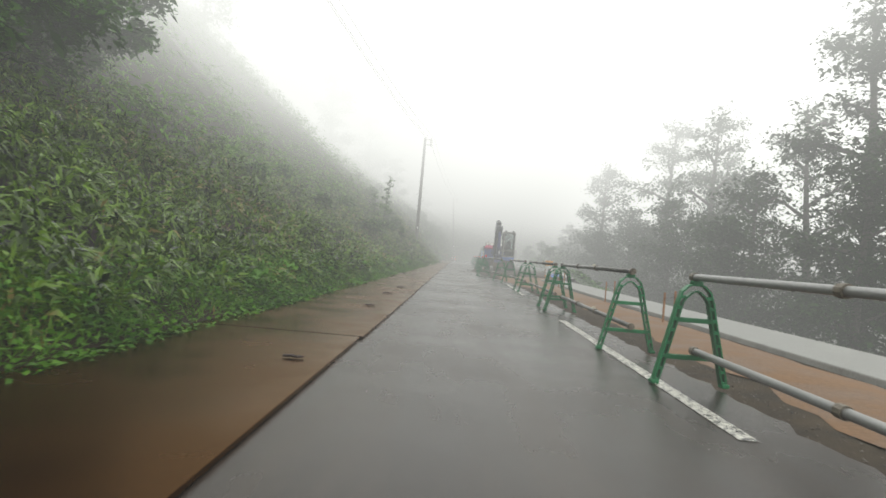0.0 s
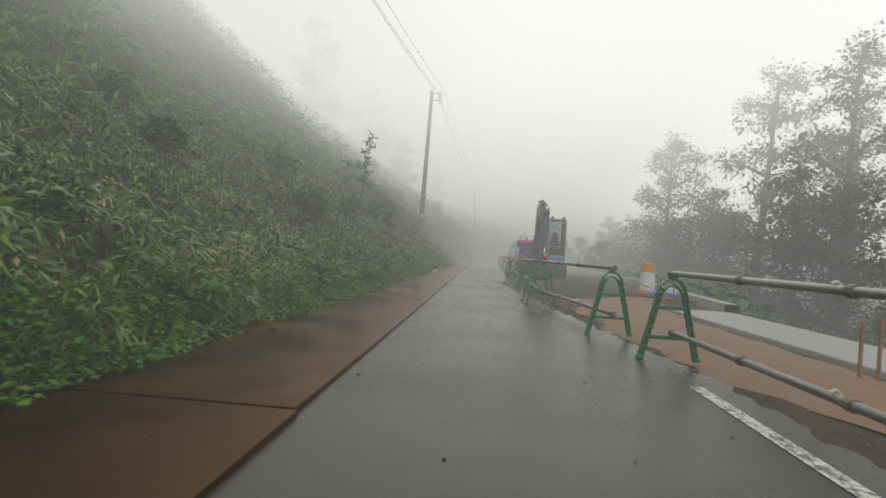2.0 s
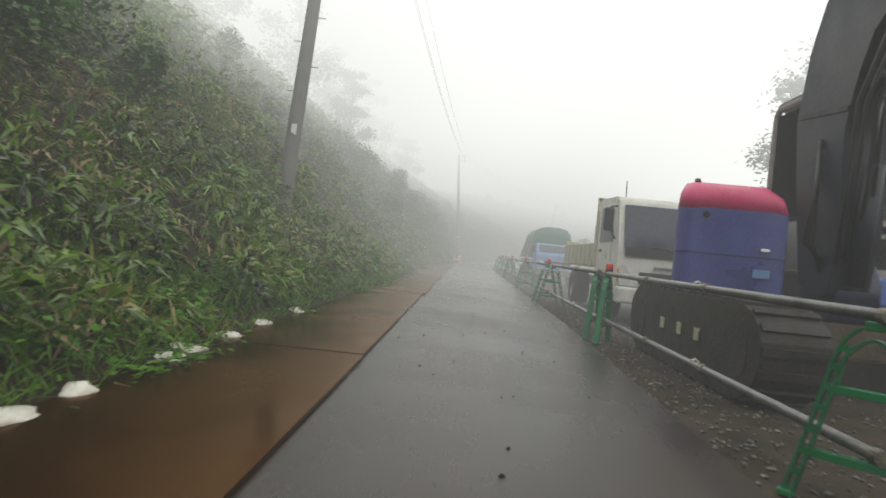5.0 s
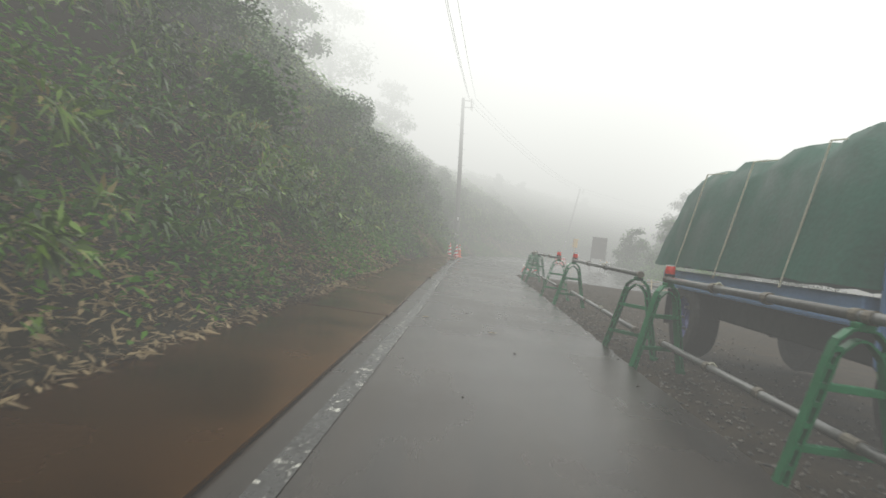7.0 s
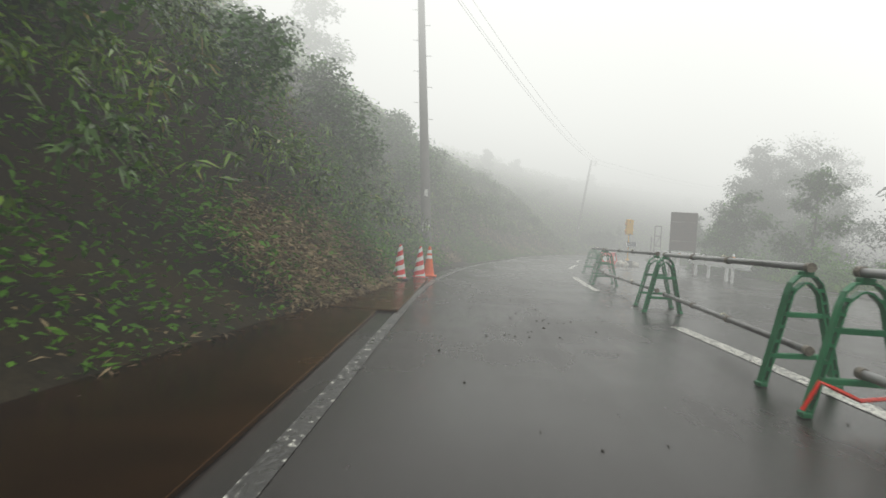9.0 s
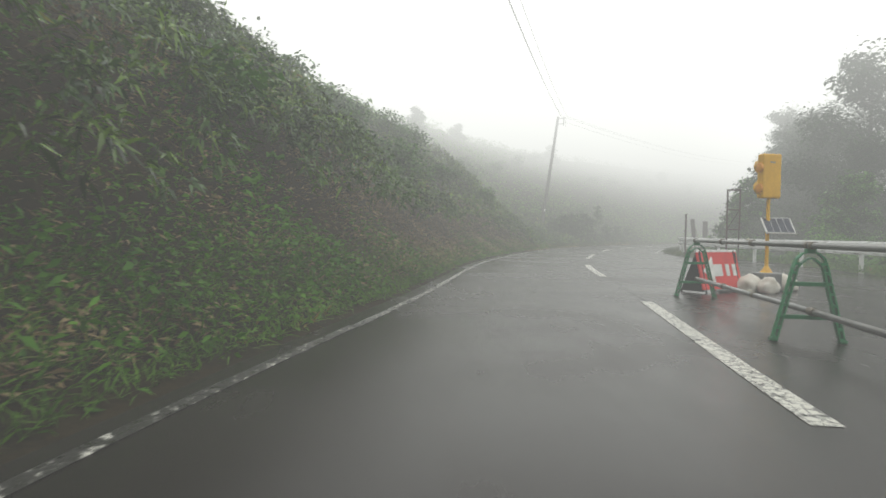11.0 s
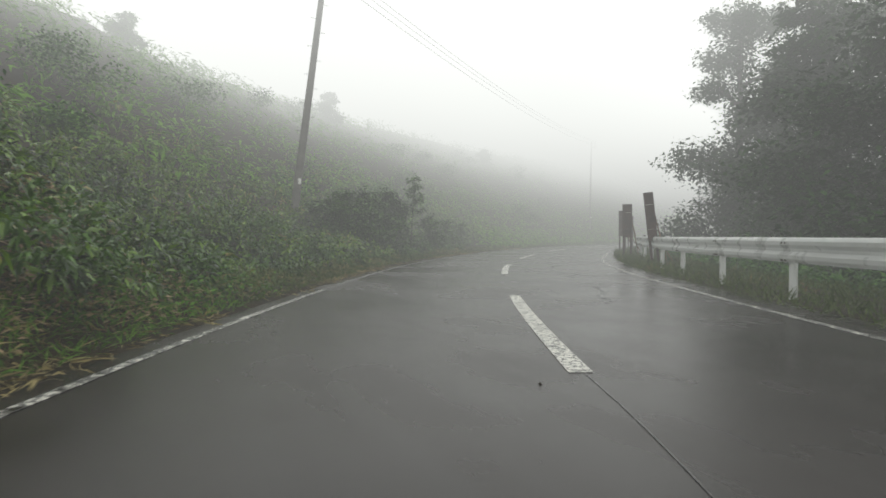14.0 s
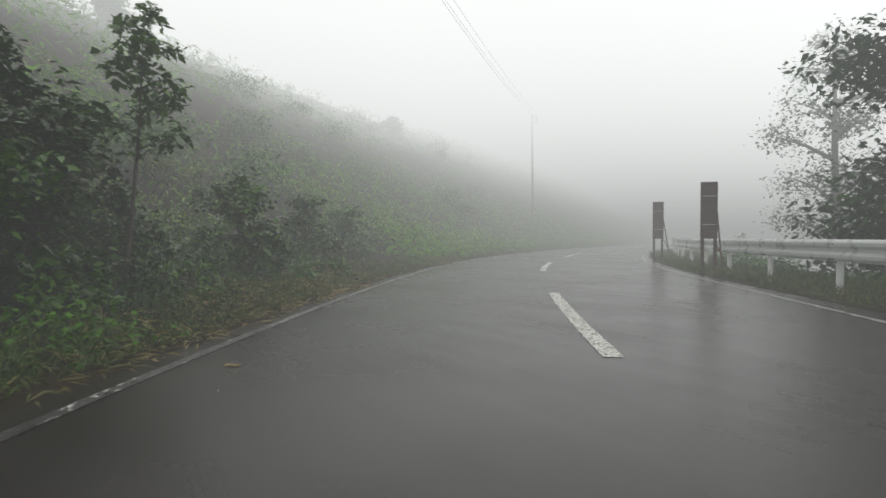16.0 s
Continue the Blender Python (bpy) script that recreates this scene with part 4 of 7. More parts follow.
verge("fallen_leaves", (34, 57), (0.2, 3.6), 15000, (0.1, 0.24), (0.014, 0.03), (-0.9, 0.2), M_DRY, "withered bamboo grass among the green", 0.22, lambda yy, ww: ripple(yy, ww, 1.5, 6.0) + rng.normal(0, 0.4, len(yy)) > np.interp(yy, [34, 42], [0.7, 0.0]))

# grass on the valley side
def valley(name, y_range, out_range, n, length, width, droop, material, label, z=0.0):
    yy = rng.uniform(*y_range, n)
    oo = rng.uniform(*out_range, n)
    p = beside(yy, right_edge(yy) + oo)
    p[:, 2] = np.maximum(np.where(oo > 0.4, -0.62 * (oo - 0.4), 0), -14) + z
    return tagged(new(name, quads(name, leaves(rng, p, length, width, droop), material)), label, "plants", kind="stuff")


valley("valley_grass", (115, 160), (-1.7, 0.5), 24000, (0.1, 0.3), (0.008, 0.018), (0.2, 2.4), M_DULLGRASS, "rough dull grass under the guard rail")
valley("valley_grass", (80, 115), (-0.3, 2.0), 9000, (0.15, 0.4), (0.012, 0.03), (0.2, 2.4), M_BLADE, "tall rough grass beyond the lay-by")
valley("valley_scrub", (28, 112), (0.4, 9), 20000, (0.2, 0.45), (0.08, 0.16), (-0.3, 0.8), M_SHRUB, "scrub on the slope down to the valley", 0.4)
valley("valley_scrub", (-8, 28), (0.6, 9), 9000, (0.2, 0.45), (0.08, 0.16), (-0.3, 0.8), M_SHRUB, "scrub on the slope below the edging", -0.3)
valley("valley_scrub", (112, 170), (0.9, 8), 14000, (0.2, 0.4), (0.08, 0.15), (-0.3, 0.8), M_SHRUB, "scrub on the slope behind the guard rail", 0.2)


valley("valley_thicket", (-40, 190), (9, 54), 16000, (0.9, 1.8), (0.5, 0.9), (-0.2, 0.9), M_TREE, "scrub and tree tops down in the foggy valley", 0.0)


def weeds(name, y_range, out_range, n, tall, material, label):
    """Tall weeds on the valley's side: leaves at all heights up to an uneven top."""
    yy, oo = rng.uniform(*y_range, n), rng.uniform(*out_range, n)
    p = beside(yy, right_edge(yy) + oo)
    top = tall * (0.6 + 0.5 * ripple(p[:, 0], p[:, 1], 0.9, 2.0) + 0.25 * ripple(p[:, 0], p[:, 1], 0.3, 5.0)) * np.clip((oo - out_range[0]) / 0.8 + 0.15, 0, 1)
    p[:, 2] = np.where(oo > 0.4, -0.5 * (oo - 0.4), 0) + np.clip(top, 0.08, None) * rng.random(n) ** 0.7
    return tagged(new(name, quads(name, leaves(rng, p, (0.1, 0.24), (0.03, 0.07), (-0.7, 1.0)), material)), label, "plants", kind="stuff")


weeds("tall_weeds", (79, 113), (0.05, 3.2), 34000, 1.6, M_HERB_DULL, "tall green weeds along the edge of the lay-by")
weeds("tall_weeds", (112, 152), (0.3, 2.6), 26000, 1.1, M_SHRUB, "leafy weeds behind the guard rail")


def butterbur(y0, w0, r, turn):
    """A large round leaf with a notched, wavy rim on a stalk."""
    p = bank_point(np.array([y0]), np.array([max(w0, 0)]))[0]
    t = thing("butterbur", p[0], p[1], p[2] - 0.05, turn, "large round pale green butterbur leaf at the bank's foot", "plant", "butterburs", (12, -18))
    bm = bmesh.new()
    c = bm.verts.new((0, 0, 0.22))
    rim = [bm.verts.new((r * (1 - 0.55 * math.exp(-((a - math.pi) / 0.3) ** 2)) * (1 + 0.05 * math.sin(7 * a)) * math.cos(a), r * (1 + 0.05 * math.sin(9 * a)) * math.sin(a), 0.24 + 0.03 * math.sin(5 * a))) for a in (2 * math.pi * k / 22 for k in range(22))]
    for k in range(22):
        bm.faces.new((c, rim[k], rim[(k + 1) % 22]))
    part("blade", bm, M_HERB_DULL, t)
    part("stalk", tube(bmesh.new(), [(0.05, 0, -0.05), (0.02, 0, 0.1), (0, 0, 0.22)], 0.008, 6), M_HERB, t)
    return t


for y0, w0, r, a in ((5.7, 0.15, 0.2, 20), (7.1, 0.3, 0.16, 140), (13.5, 0.2, 0.15, 60), (24.1, 0.1, 0.16, 10), (25.0, 0.1, 0.15, 200), (28.0, 0.0, 0.08, 80), (9.5, 0.1, 0.13, 0), (97.2, 1.2, 0.2, 30), (98.0, 1.4, 0.17, 100), (18.5, 0.2, 0.14, 90)):
    butterbur(y0, w0, r * 0.68, a)


def tree(x, y, z, height, spread, count, label, seed, size=(0.16, 0.32), low=0.3, lean=(0, 0), trunk=None, material=None, limbs=9, name="tree", fill=0.45):
    """A tapered trunk with limbs, and a crown of leaves in uneven clumps with gaps."""
    g = np.random.default_rng(seed)
    t = thing(name, x, y, z, 0, label, "tree" if name == "tree" else "sapling")
    r0 = trunk or height * 0.017
    way = [Vector((lean[0] * k * height + 0.02 * height * math.sin(2.3 * k + seed), lean[1] * k * height + 0.02 * height * math.sin(3.1 * k + 2 * seed), height * 0.95 * k)) for k in (0, 0.15, 0.3, 0.45, 0.6, 0.75, 0.9, 1.0)]
    part("trunk", tube(bmesh.new(), way, [r0 * f for f in (1.2, 1.0, 0.9, 0.75, 0.55, 0.4, 0.22, 0.08)], 8), M_BARK, t, smooth=True)
    tips = []
    for k in range(limbs):
        f = low + (0.97 - low) * (k + g.random() * 0.7) / limbs
        i = min(int(f * 7), 6)
        start = way[i].lerp(way[i + 1], f * 7 - i)
        a = 2.4 * k + g.uniform(-0.5, 0.5)
        reach = spread * (0.6 + 0.4 * g.random()) * (1.0 - 0.62 * max(0, (f - low) / (1 - low)) ** 1.6)
        up = reach * g.uniform(0.1, 0.6)
        mid = start + Vector((math.cos(a) * reach * 0.45, math.sin(a) * reach * 0.45, up * 0.65))
        end = start + Vector((math.cos(a + 0.2) * reach * 0.85, math.sin(a + 0.2) * reach * 0.85, up))
        limb = part("limb", tube(bmesh.new(), [start, mid, end], [r0 * 0.4, r0 * 0.25, r0 * 0.08], 5), M_BARK, t)
        tips += [(mid, reach * 0.55), (end, reach * 0.5), (start, reach * 0.45)]
        for _ in range(2):
            b = a + g.uniform(-1.2, 1.2)
            twig = mid + Vector((math.cos(b), math.sin(b), g.uniform(-0.2, 0.6))) * reach * 0.5
            part("twig", tube(bmesh.new(), [mid, twig], [r0 * 0.18, r0 * 0.05], 4), M_BARK, limb)
            tips.append((twig, reach * 0.5))
    tips.append((way[-1], spread * 0.32))
    tips.append((way[-2], spread * 0.45))
    share = np.array([r for _, r in tips]) ** 1.6
    share = share / share.sum()
    clump = []
    for (kind_size, kind_count, inner) in (((size[0] * 0.75, size[1] * 0.85), count * 1.0, 1.0), ((size[1] * 0.9, size[1] * 1.5), count * fill, 0.82)):
        roots = []
        for (c, r), f in zip(tips, share):
            n = int(f * kind_count)
            d = g.normal(0, 1, (n, 3))
            d /= np.linalg.norm(d, axis=1, keepdims=True)
            d *= inner * g.random((n, 1)) ** 0.45 * (1 + 0.35 * np.sin(d[:, :1] * 5 + seed) * np.cos(d[:, 2:] * 4))
            roots.append(np.array(c) + d * (r, r, r * 0.75))
        clump.append(leaves(g, np.concatenate(roots), kind_size, (kind_size[0] * 0.5, kind_size[1] * 0.55), (-0.8, 0.4)))
    crown = new("crown", quads("crown", np.concatenate(clump), material or M_TREE))
    crown.parent = t
    return t


MISTY = "tall leafy tree standing in the fog below the road"
for i, (x, y, z, h, r, n, low) in enumerate([
        (18.0, 27, -8, 23, 3.6, 9000, 0.22), (22, 38, -9, 22, 4.4, 7000, 0.22), (20.6, 48.6, -8, 23, 4.4, 8000, 0.22), (19.4, 57, -7, 22.5, 4.6, 8000, 0.22), (15.4, 66.5, -4, 16.5, 4.4, 8000, 0.2),
        (26, 61, -10, 22, 5, 5000, 0.25), (12.6, 55, -3.5, 7.5, 2.8, 4000, 0.15), (23, 76, -8, 15, 4.5, 4000, 0.2), (31, 92, -10, 18, 5, 3500, 0.2), (27, 108, -8, 15, 4.5, 4000, 0.2),
        (17.5, 36, -6, 14, 4.2, 6000, 0.15), (16, 46, -5, 12, 3.8, 5000, 0.12), (23, 54, -9, 22, 5, 6000, 0.2), (17, 60, -5, 12, 4, 5000, 0.12), (14, 30, -4.5, 8.5, 3, 5000, 0.1), (15.5, 22, -5, 12, 3.5, 6000, 0.1), (20, 70, -6, 13, 4, 4500, 0.12)]):
    tree(x, y, z, h, r, int(n * 0.95), MISTY, 20 + i, (0.16, 0.3), low, limbs=17, fill=0.6)
for i, (x, y, z, h, r, n, low) in enumerate([
        (25.8, 127.0, -4.5, 12.2, 4.2, 14000, 0.15), (22.6, 120.5, -3, 10.2, 3.6, 9000, 0.12), (28.9, 132.0, -5, 14.0, 3.6, 16000, 0.2), (45.0, 147.8, -6, 16, 3.2, 7000, 0.36), (33.0, 134.2, -6, 17.0, 4.2, 14000, 0.25), (32.4, 138.8, -5, 16.5, 3.8, 16000, 0.24),
        (39.5, 138, -7, 20.0, 4.6, 5000, 0.25), (20.6, 115.0, -2, 10.5, 3.2, 8000, 0.1), (30.5, 126, -7, 18.5, 5, 6000, 0.2), (24.6, 116, -6, 15, 4, 6000, 0.15)]):
    tree(x, y, z, h, r, n, "dark leafy tree behind the guard rail", 50 + i, (0.1, 0.19), low, limbs=15, fill=1.4 if x < 44 else 0.4)
for i, (x, y, z, h, r, n) in enumerate([(10.9, 96.5, -0.9, 4.0, 1.5, 3500), (13.0, 95.2, -2.0, 6.0, 1.9, 4500), (15.3, 92.5, -3, 6.2, 2.0, 4000), (12.0, 100.5, -0.8, 3.2, 1.3, 3000), (17.2, 111.2, -1.2, 4.2, 1.5, 4500), (18.8, 106, -2.5, 5.5, 1.9, 4000), (17.3, 117.8, -0.8, 4.2, 1.3, 3500), (18.9, 121.4, -1.0, 4.0, 1.3, 3500), (9.4, 62, -1.5, 4.0, 1.6, 3000)]):
    tree(x, y, z, h, r, n, "young bushy tree beyond the lay-by in the fog", 60 + i, (0.1, 0.2), 0.1, material=M_SHRUB)
for i, (y, w, h, r, n) in enumerate([(7, 5.5, 4.0, 1.7, 5000), (10, 6.8, 4.5, 1.9, 5000), (14, 8, 4.5, 1.9, 4000), (10, 9.5, 6, 2.6, 4500), (15, 12, 7, 3, 4500), (22, 14, 6, 2.8, 3500), (47, 20, 6, 2.6, 3000), (86, 12, 6.5, 2.4, 5000), (93, 16, 7, 2.6, 4000), (104, 14, 3.0, 1.4, 3000), (150, 14, 2.2, 1.2, 1800), (163, 12.5, 2.0, 1.1, 1500), (133, 14, 2.0, 1.1, 1500), (139, 15, 1.6, 0.9, 1200), (70, 14, 6, 2.4, 3500), (82, 8.5, 5.5, 2.2, 3500), (91, 10.5, 7, 2.6, 3500), (78, 11, 8, 3.0, 3500), (60, 12, 8, 3.0, 3500), (99, 9.5, 4.5, 2.0, 2500)]):
    p = bank_point(np.array([float(y)]), np.array([float(w)]))[0]
    tree(p[0], p[1], p[2] - 0.6, h, r, n, "bushy tree on the hillside above the road", 80 + i, (0.14, 0.26), 0.08, material=M_SHRUB)
# saplings on the bank
tree(-5.0, 38.2, 1.9, 3.7, 0.45, 420, "slender leaning sapling among the bamboo grass", 101, (0.13, 0.22), 0.3, (0.1, 0.06), 0.03, M_HERB_DULL, 12, "sapling", 0.04)
tree(-5.6, 39.0, 2.2, 2.3, 0.4, 260, "slender sapling among the bamboo grass", 102, (0.12, 0.2), 0.35, (0.02, 0), 0.025, M_HERB_DULL, 7, "sapling", 0.1)
tree(-3.5, 37.5, 0.9, 1.45, 0.22, 350, "thin dark seedling among the bamboo grass", 103, (0.08, 0.14), 0.5, (0, 0), 0.012, M_SHRUB, 5, "sapling")
for i, (x, y, h, r, n) in enumerate([(14.4, 138.4, 2.25, 1.25, 8000), (15.4, 139.5, 2.4, 1.3, 8000), (16.5, 140.7, 2.5, 1.25, 8000), (18.0, 141.4, 3.3, 0.6, 900), (17.4, 142.4, 2.2, 1.1, 5000), (19.6, 143.6, 1.7, 0.8, 2200), (21.6, 146.5, 1.6, 0.8, 2000), (23.6, 149.5, 1.5, 0.8, 1800)]):
    tree(x, y, 0.05, h, r, n, "leafy roadside shrub with thin upright stems", 110 + i, (0.07, 0.13), 0.1 if n > 1000 else 0.5, (0.05, 0.0), 0.025, M_THICKET_SHADED, 12, "sapling", 0.35)


# ---- things ----
def steel_plate(y0, y1, x_right, wide, turn):
    t = thing("steel_plate", x_right - wide / 2, (y0 + y1) / 2, 0.004, turn, "rusty brown wet steel road plate covering the ditch", "steel plate", "road plates")
    bm = box(bmesh.new(), -wide / 2, wide / 2, (y0 - y1) / 2, (y1 - y0) / 2, 0, 0.024, 0.004)
    part("plate", bm, M_STEEL, t)
    return t


plate_rng = random.Random(4)
joints = [9.9 + 6.3 * k for k in range(-5, 2)] + [23.05, 28.65] + [9.97 + 6.3 * k for k in range(4, 12)]
for a, b in zip(joints, joints[1:]):
    edge = float(np.interp(a, [40, 62, 70], [-0.605, -0.53, -0.48])) + plate_rng.uniform(-0.012, 0.012) - (0.022 if a < 3 else 0)
    steel_plate(a, b - 0.035, edge, 1.6 if a < 55 else 1.75, plate_rng.uniform(-0.15, 0.15))
steel_plate(79.3, 84.6, -0.22, 1.4, -1.0)
# chalk ring sprayed on one plate
bm = bmesh.new()
tube(bm, [(0.11 * math.cos(a), 0.08 * math.sin(a), 0.0) for a in (k * 0.3 for k in range(20))], 0.007, 4)
single("spray_mark", bm, M_YELLOW, "faded yellow ring sprayed on the steel plate", "paint mark", kind="structure", at_pose=pose(-1.02, 17.3, 0.026) @ Matrix.Diagonal((1, 1, 0.25, 1)))

# sticks, twigs and leaves dropped on the road
def stick(x, y, z, turn, long, thick, material, label, category="stick"):
    bm = tube(bmesh.new(), [(-long / 2, 0, thick), (-long * 0.1, thick * 0.8, thick * 1.2), (long * 0.2, -thick, thick), (long / 2, thick, thick)], [thick * 0.7, thick, thick * 0.9, thick * 0.5], 6)
    single("stick", bm, material, label, category, "sticks on the road", at_pose=pose(x, y, z, 0, 0, turn))


for x, y, z, turn, long in ((-0.86, 2.35, 0.03, 5, 0.13), (-0.95, 6.4, 0.03, 175, 0.15), (-1.0, 8.9, 0.03, -10, 0.17), (-0.95, 10.9, 0.03, 8, 0.18), (-1.55, 18.6, 0.03, 0, 0.1), (-0.75, 33.0, 0.03, 10, 0.1)):
    stick(x, y, z, turn, long, 0.012, M_RUST, "short dark stick on the wet steel plate")
for x, y, turn, long in ((-0.44, 32.05, 20, 0.15), (0.15, 33.1, 60, 0.12), (6.6, 110.3, 40, 0.07), (6.0, 110.5, 10, 0.06), (18.4, 138.2, -30, 0.1)):
    stick(x, y, 0.0, turn, long, 0.009, M_LEAF, "pale broken twig on the wet asphalt")
for x, y, turn in ((1.48, 42.6, 10), (1.42, 41.6, 60), (0.45, 60.3, 0), (-0.2, 60.8, 40), (6.1, 107.6, 20), (8.0, 109.8, 70), (0.9, 12.2, 30)):
    bm = bmesh.new()
    pts = [(-0.05, 0, 0.004), (-0.01, 0.022, 0.012), (0.05, 0.004, 0.006), (0, -0.02, 0.01)]
    bm.faces.new([bm.verts.new(p) for p in pts])
    bmesh.ops.solidify(bm, geom=list(bm.faces), thickness=0.002)
    single("fallen_leaf", bm, M_LEAF, "curled pale withered leaf on the wet road", "leaf", "leaves on the road", at_pose=pose(x, y, 0.002, 0, 0, turn))


# ---- pipe barricades ----
def make_stand():
    t = thing("barricade_stand", 0, -200, 0, 0, "green plastic barricade stand with two cross bars", "barricade", "barricade stands")
    half = [(0.265, 0.0), (0.16, 0.425), (0.125, 0.58), (0.1, 0.652), (0.055, 0.696), (0.0, 0.71)]
    outer = [(-x, z) for x, z in half] + [(x, z) for x, z in half[-2::-1]]
    inner = []
    for x, z in outer:
        k = (x / 0.265)
        inner.append((x - 0.034 * (1 if x > 0.01 else -1 if x < -0.01 else 0) * (0.95 if z < 0.64 else 0.8), z - (0.05 if z > 0.64 else 0.0) * (1 - abs(k) * 0.5)))
    def rail(line, inset):
        bm = bmesh.new()
        for (x0, z0), (x1, z1) in zip(line, line[1:]):
            d = Vector((x1 - x0, 0, z1 - z0))
            n = Vector((-d.z, 0, d.x)).normalized() * 0.011
            ring = []
            for (x, z) in ((x0, z0), (x1, z1)):
                p = Vector((x, 0, z))
                ring.append([bm.verts.new(p + s * n * 0.5 + Vector((0, yy, 0))) for s, yy in ((-1, -inset), (1, -inset), (1, inset), (-1, inset))])
            for k in range(4):
                bm.faces.new((ring[0][k], ring[0][(k + 1) % 4], ring[1][(k + 1) % 4], ring[1][k]))
            bm.faces.new(ring[0][::-1])
            bm.faces.new(ring[1])
        return bm
    part("outer_rail", rail(outer, 0.027), M_GREEN, t)
    part("inner_rail", rail(inner, 0.027), M_GREEN, t)
    for sx in (-1, 1):
        for z in (0.03, 0.11, 0.2, 0.29, 0.38, 0.46, 0.54, 0.615):
            x = float(np.interp(z, [p[1] for p in half], [p[0] for p in half])) - 0.017
            part("rib", box(bmesh.new(), sx * x - 0.019, sx * x + 0.019, -0.024, 0.024, z - 0.011, z + 0.011), M_GREEN, t)
    for z, w in ((0.195, 0.2), (0.455, 0.135)):
        bm = box(bmesh.new(), -w, w, -0.02, -0.012, z - 0.016, z + 0.016, 0.003)
        box(bm, -w, w, 0.012, 0.02, z - 0.016, z + 0.016, 0.003)
        for k in (-0.5, 0, 0.5):
            box(bm, k * w - 0.006, k * w + 0.006, -0.013, 0.013, z - 0.014, z + 0.014)
        part("cross_bar", bm, M_GREEN, t)
    for sx in (-1, 1):
        part("foot", box(bmesh.new(), sx * 0.25 - 0.028, sx * 0.25 + 0.028, -0.034, 0.034, 0.0, 0.03, 0.008), M_GREEN, t)
    part("cradle", box(bmesh.new(), -0.035, 0.035, -0.034, 0.034, 0.695, 0.732, 0.006), M_GREEN, t)
    return t


stand = make_stand()
STANDS = [(1.8, -2.2, 4), (1.82, 2.77, 4), (1.79, 4.32, 1), (1.85, 8.5, 9), (1.86, 9.36, 9), (1.92, 13.62, 3), (1.91, 14.7, 6), (1.88, 18.85, 5), (1.69, 20.44, 10),
          (1.28, 24.1, 3), (1.25, 24.75, 0), (1.34, 28.7, 4), (1.48, 29.9, 12), (1.52, 33.75, -6), (1.5, 34.8, 14), (1.53, 38.7, -43), (1.58, 39.55, -43), (1.62, 44.05, 62), (1.6, 44.5, 62),
          (1.66, 48.5, 0), (1.68, 49.4, 6), (1.68, 53.2, -4), (1.7, 54.0, 4), (1.74, 57.2, 0), (1.76, 59.7, 24), (1.74, 60.5, -40), (1.88, 64.85, 10), (1.83, 66.15, -12), (1.95, 70.42, 8), (1.96, 71.7, 6),
          (2.38, 76.0, -4), (2.5, 76.75, 6), (3.02, 80.9, 10), (3.16, 81.7, 0), (3.5, 86.0, 0), (3.66, 87.0, -8), (4.35, 91.2, -10), (4.6, 92.2, -6), (5.55, 96.0, -14), (6.33, 99.5, -8)]


def stand_foot(x, y):
    """The height of the ground under a stand: the lane, or the lower bed of the works."""
    return 0.002 if x < middle(y)[0] + tar_edge(y) or y > 73.6 else -0.02 if y < 34 or y > 62 else -0.04


stand.matrix_basis = pose(*STANDS[0][:2], stand_foot(*STANDS[0][:2]), 0, 0, STANDS[0][2])
for x, y, a in STANDS[1:]:
    copy_thing(stand, pose(x, y, stand_foot(x, y), 0, 0, a))

SPANS = [(0, 1), (2, 3), (4, 5), (6, 7), (8, 9), (10, 11), (12, 13), (14, 15), (16, 17), (18, 19), (20, 21), (22, 23), (24, 23), (25, 26), (27, 28), (29, 30), (31, 32), (33, 34), (35, 36), (37, 38), (38, 39)]


def pipe(a, b, z0, z1, over, label, side=0.0):
    """A scaffold pipe from stand to stand, with a collar, end plugs and a rope tie."""
    p, q = Vector((a[0] + side, a[1], z0 + stand_foot(a[0], a[1]))), Vector((b[0] + side, b[1], z1 + stand_foot(b[0], b[1])))
    d = (q - p).normalized()
    p, q = p - d * over, q + d * over
    mid = (p + q) / 2
    t = thing("barrier_pipe", mid.x, mid.y, mid.z, 0, label, "pipe", "barrier pipes")
    p, q = p - mid, q - mid
    part("pipe", tube(bmesh.new(), [p, q], 0.0243, 14), M_PIPE, t, smooth=True)
    for e, s in ((p, 1), (q, -1)):
        part("end_plug", tube(bmesh.new(), [e - d * s * 0.004, e + d * s * 0.05], 0.031, 12), M_CLAMP, t)
    for f in (0.38, 0.66):
        c = p.lerp(q, f)
        part("clamp", tube(bmesh.new(), [c - d * 0.03, c + d * 0.03], 0.034, 10), M_CLAMP, t)
    bm = bmesh.new()
    c2 = p.lerp(q, 0.41)
    tube(bm, [c2 + Vector((-0.03, 0, 0.028)), c2 + Vector((0.0, 0.01, 0.04)), c2 + Vector((0.03, 0.02, 0.02)), c2 + Vector((0.05, 0.04, -0.03))], 0.008, 5)
    part("rope_tie", bm, M_ROPE, t, "pale rope knotted round the pipe")
    return t


for i, j in SPANS:
    a, b = STANDS[i], STANDS[j]
    pipe(a, b, 0.757, 0.757, 0.07, "grey scaffold pipe laid across barricade stands")
    pipe(a, b, 0.239, 0.239, 0.05, "grey scaffold pipe on the lower bars of barricade stands", 0.03)


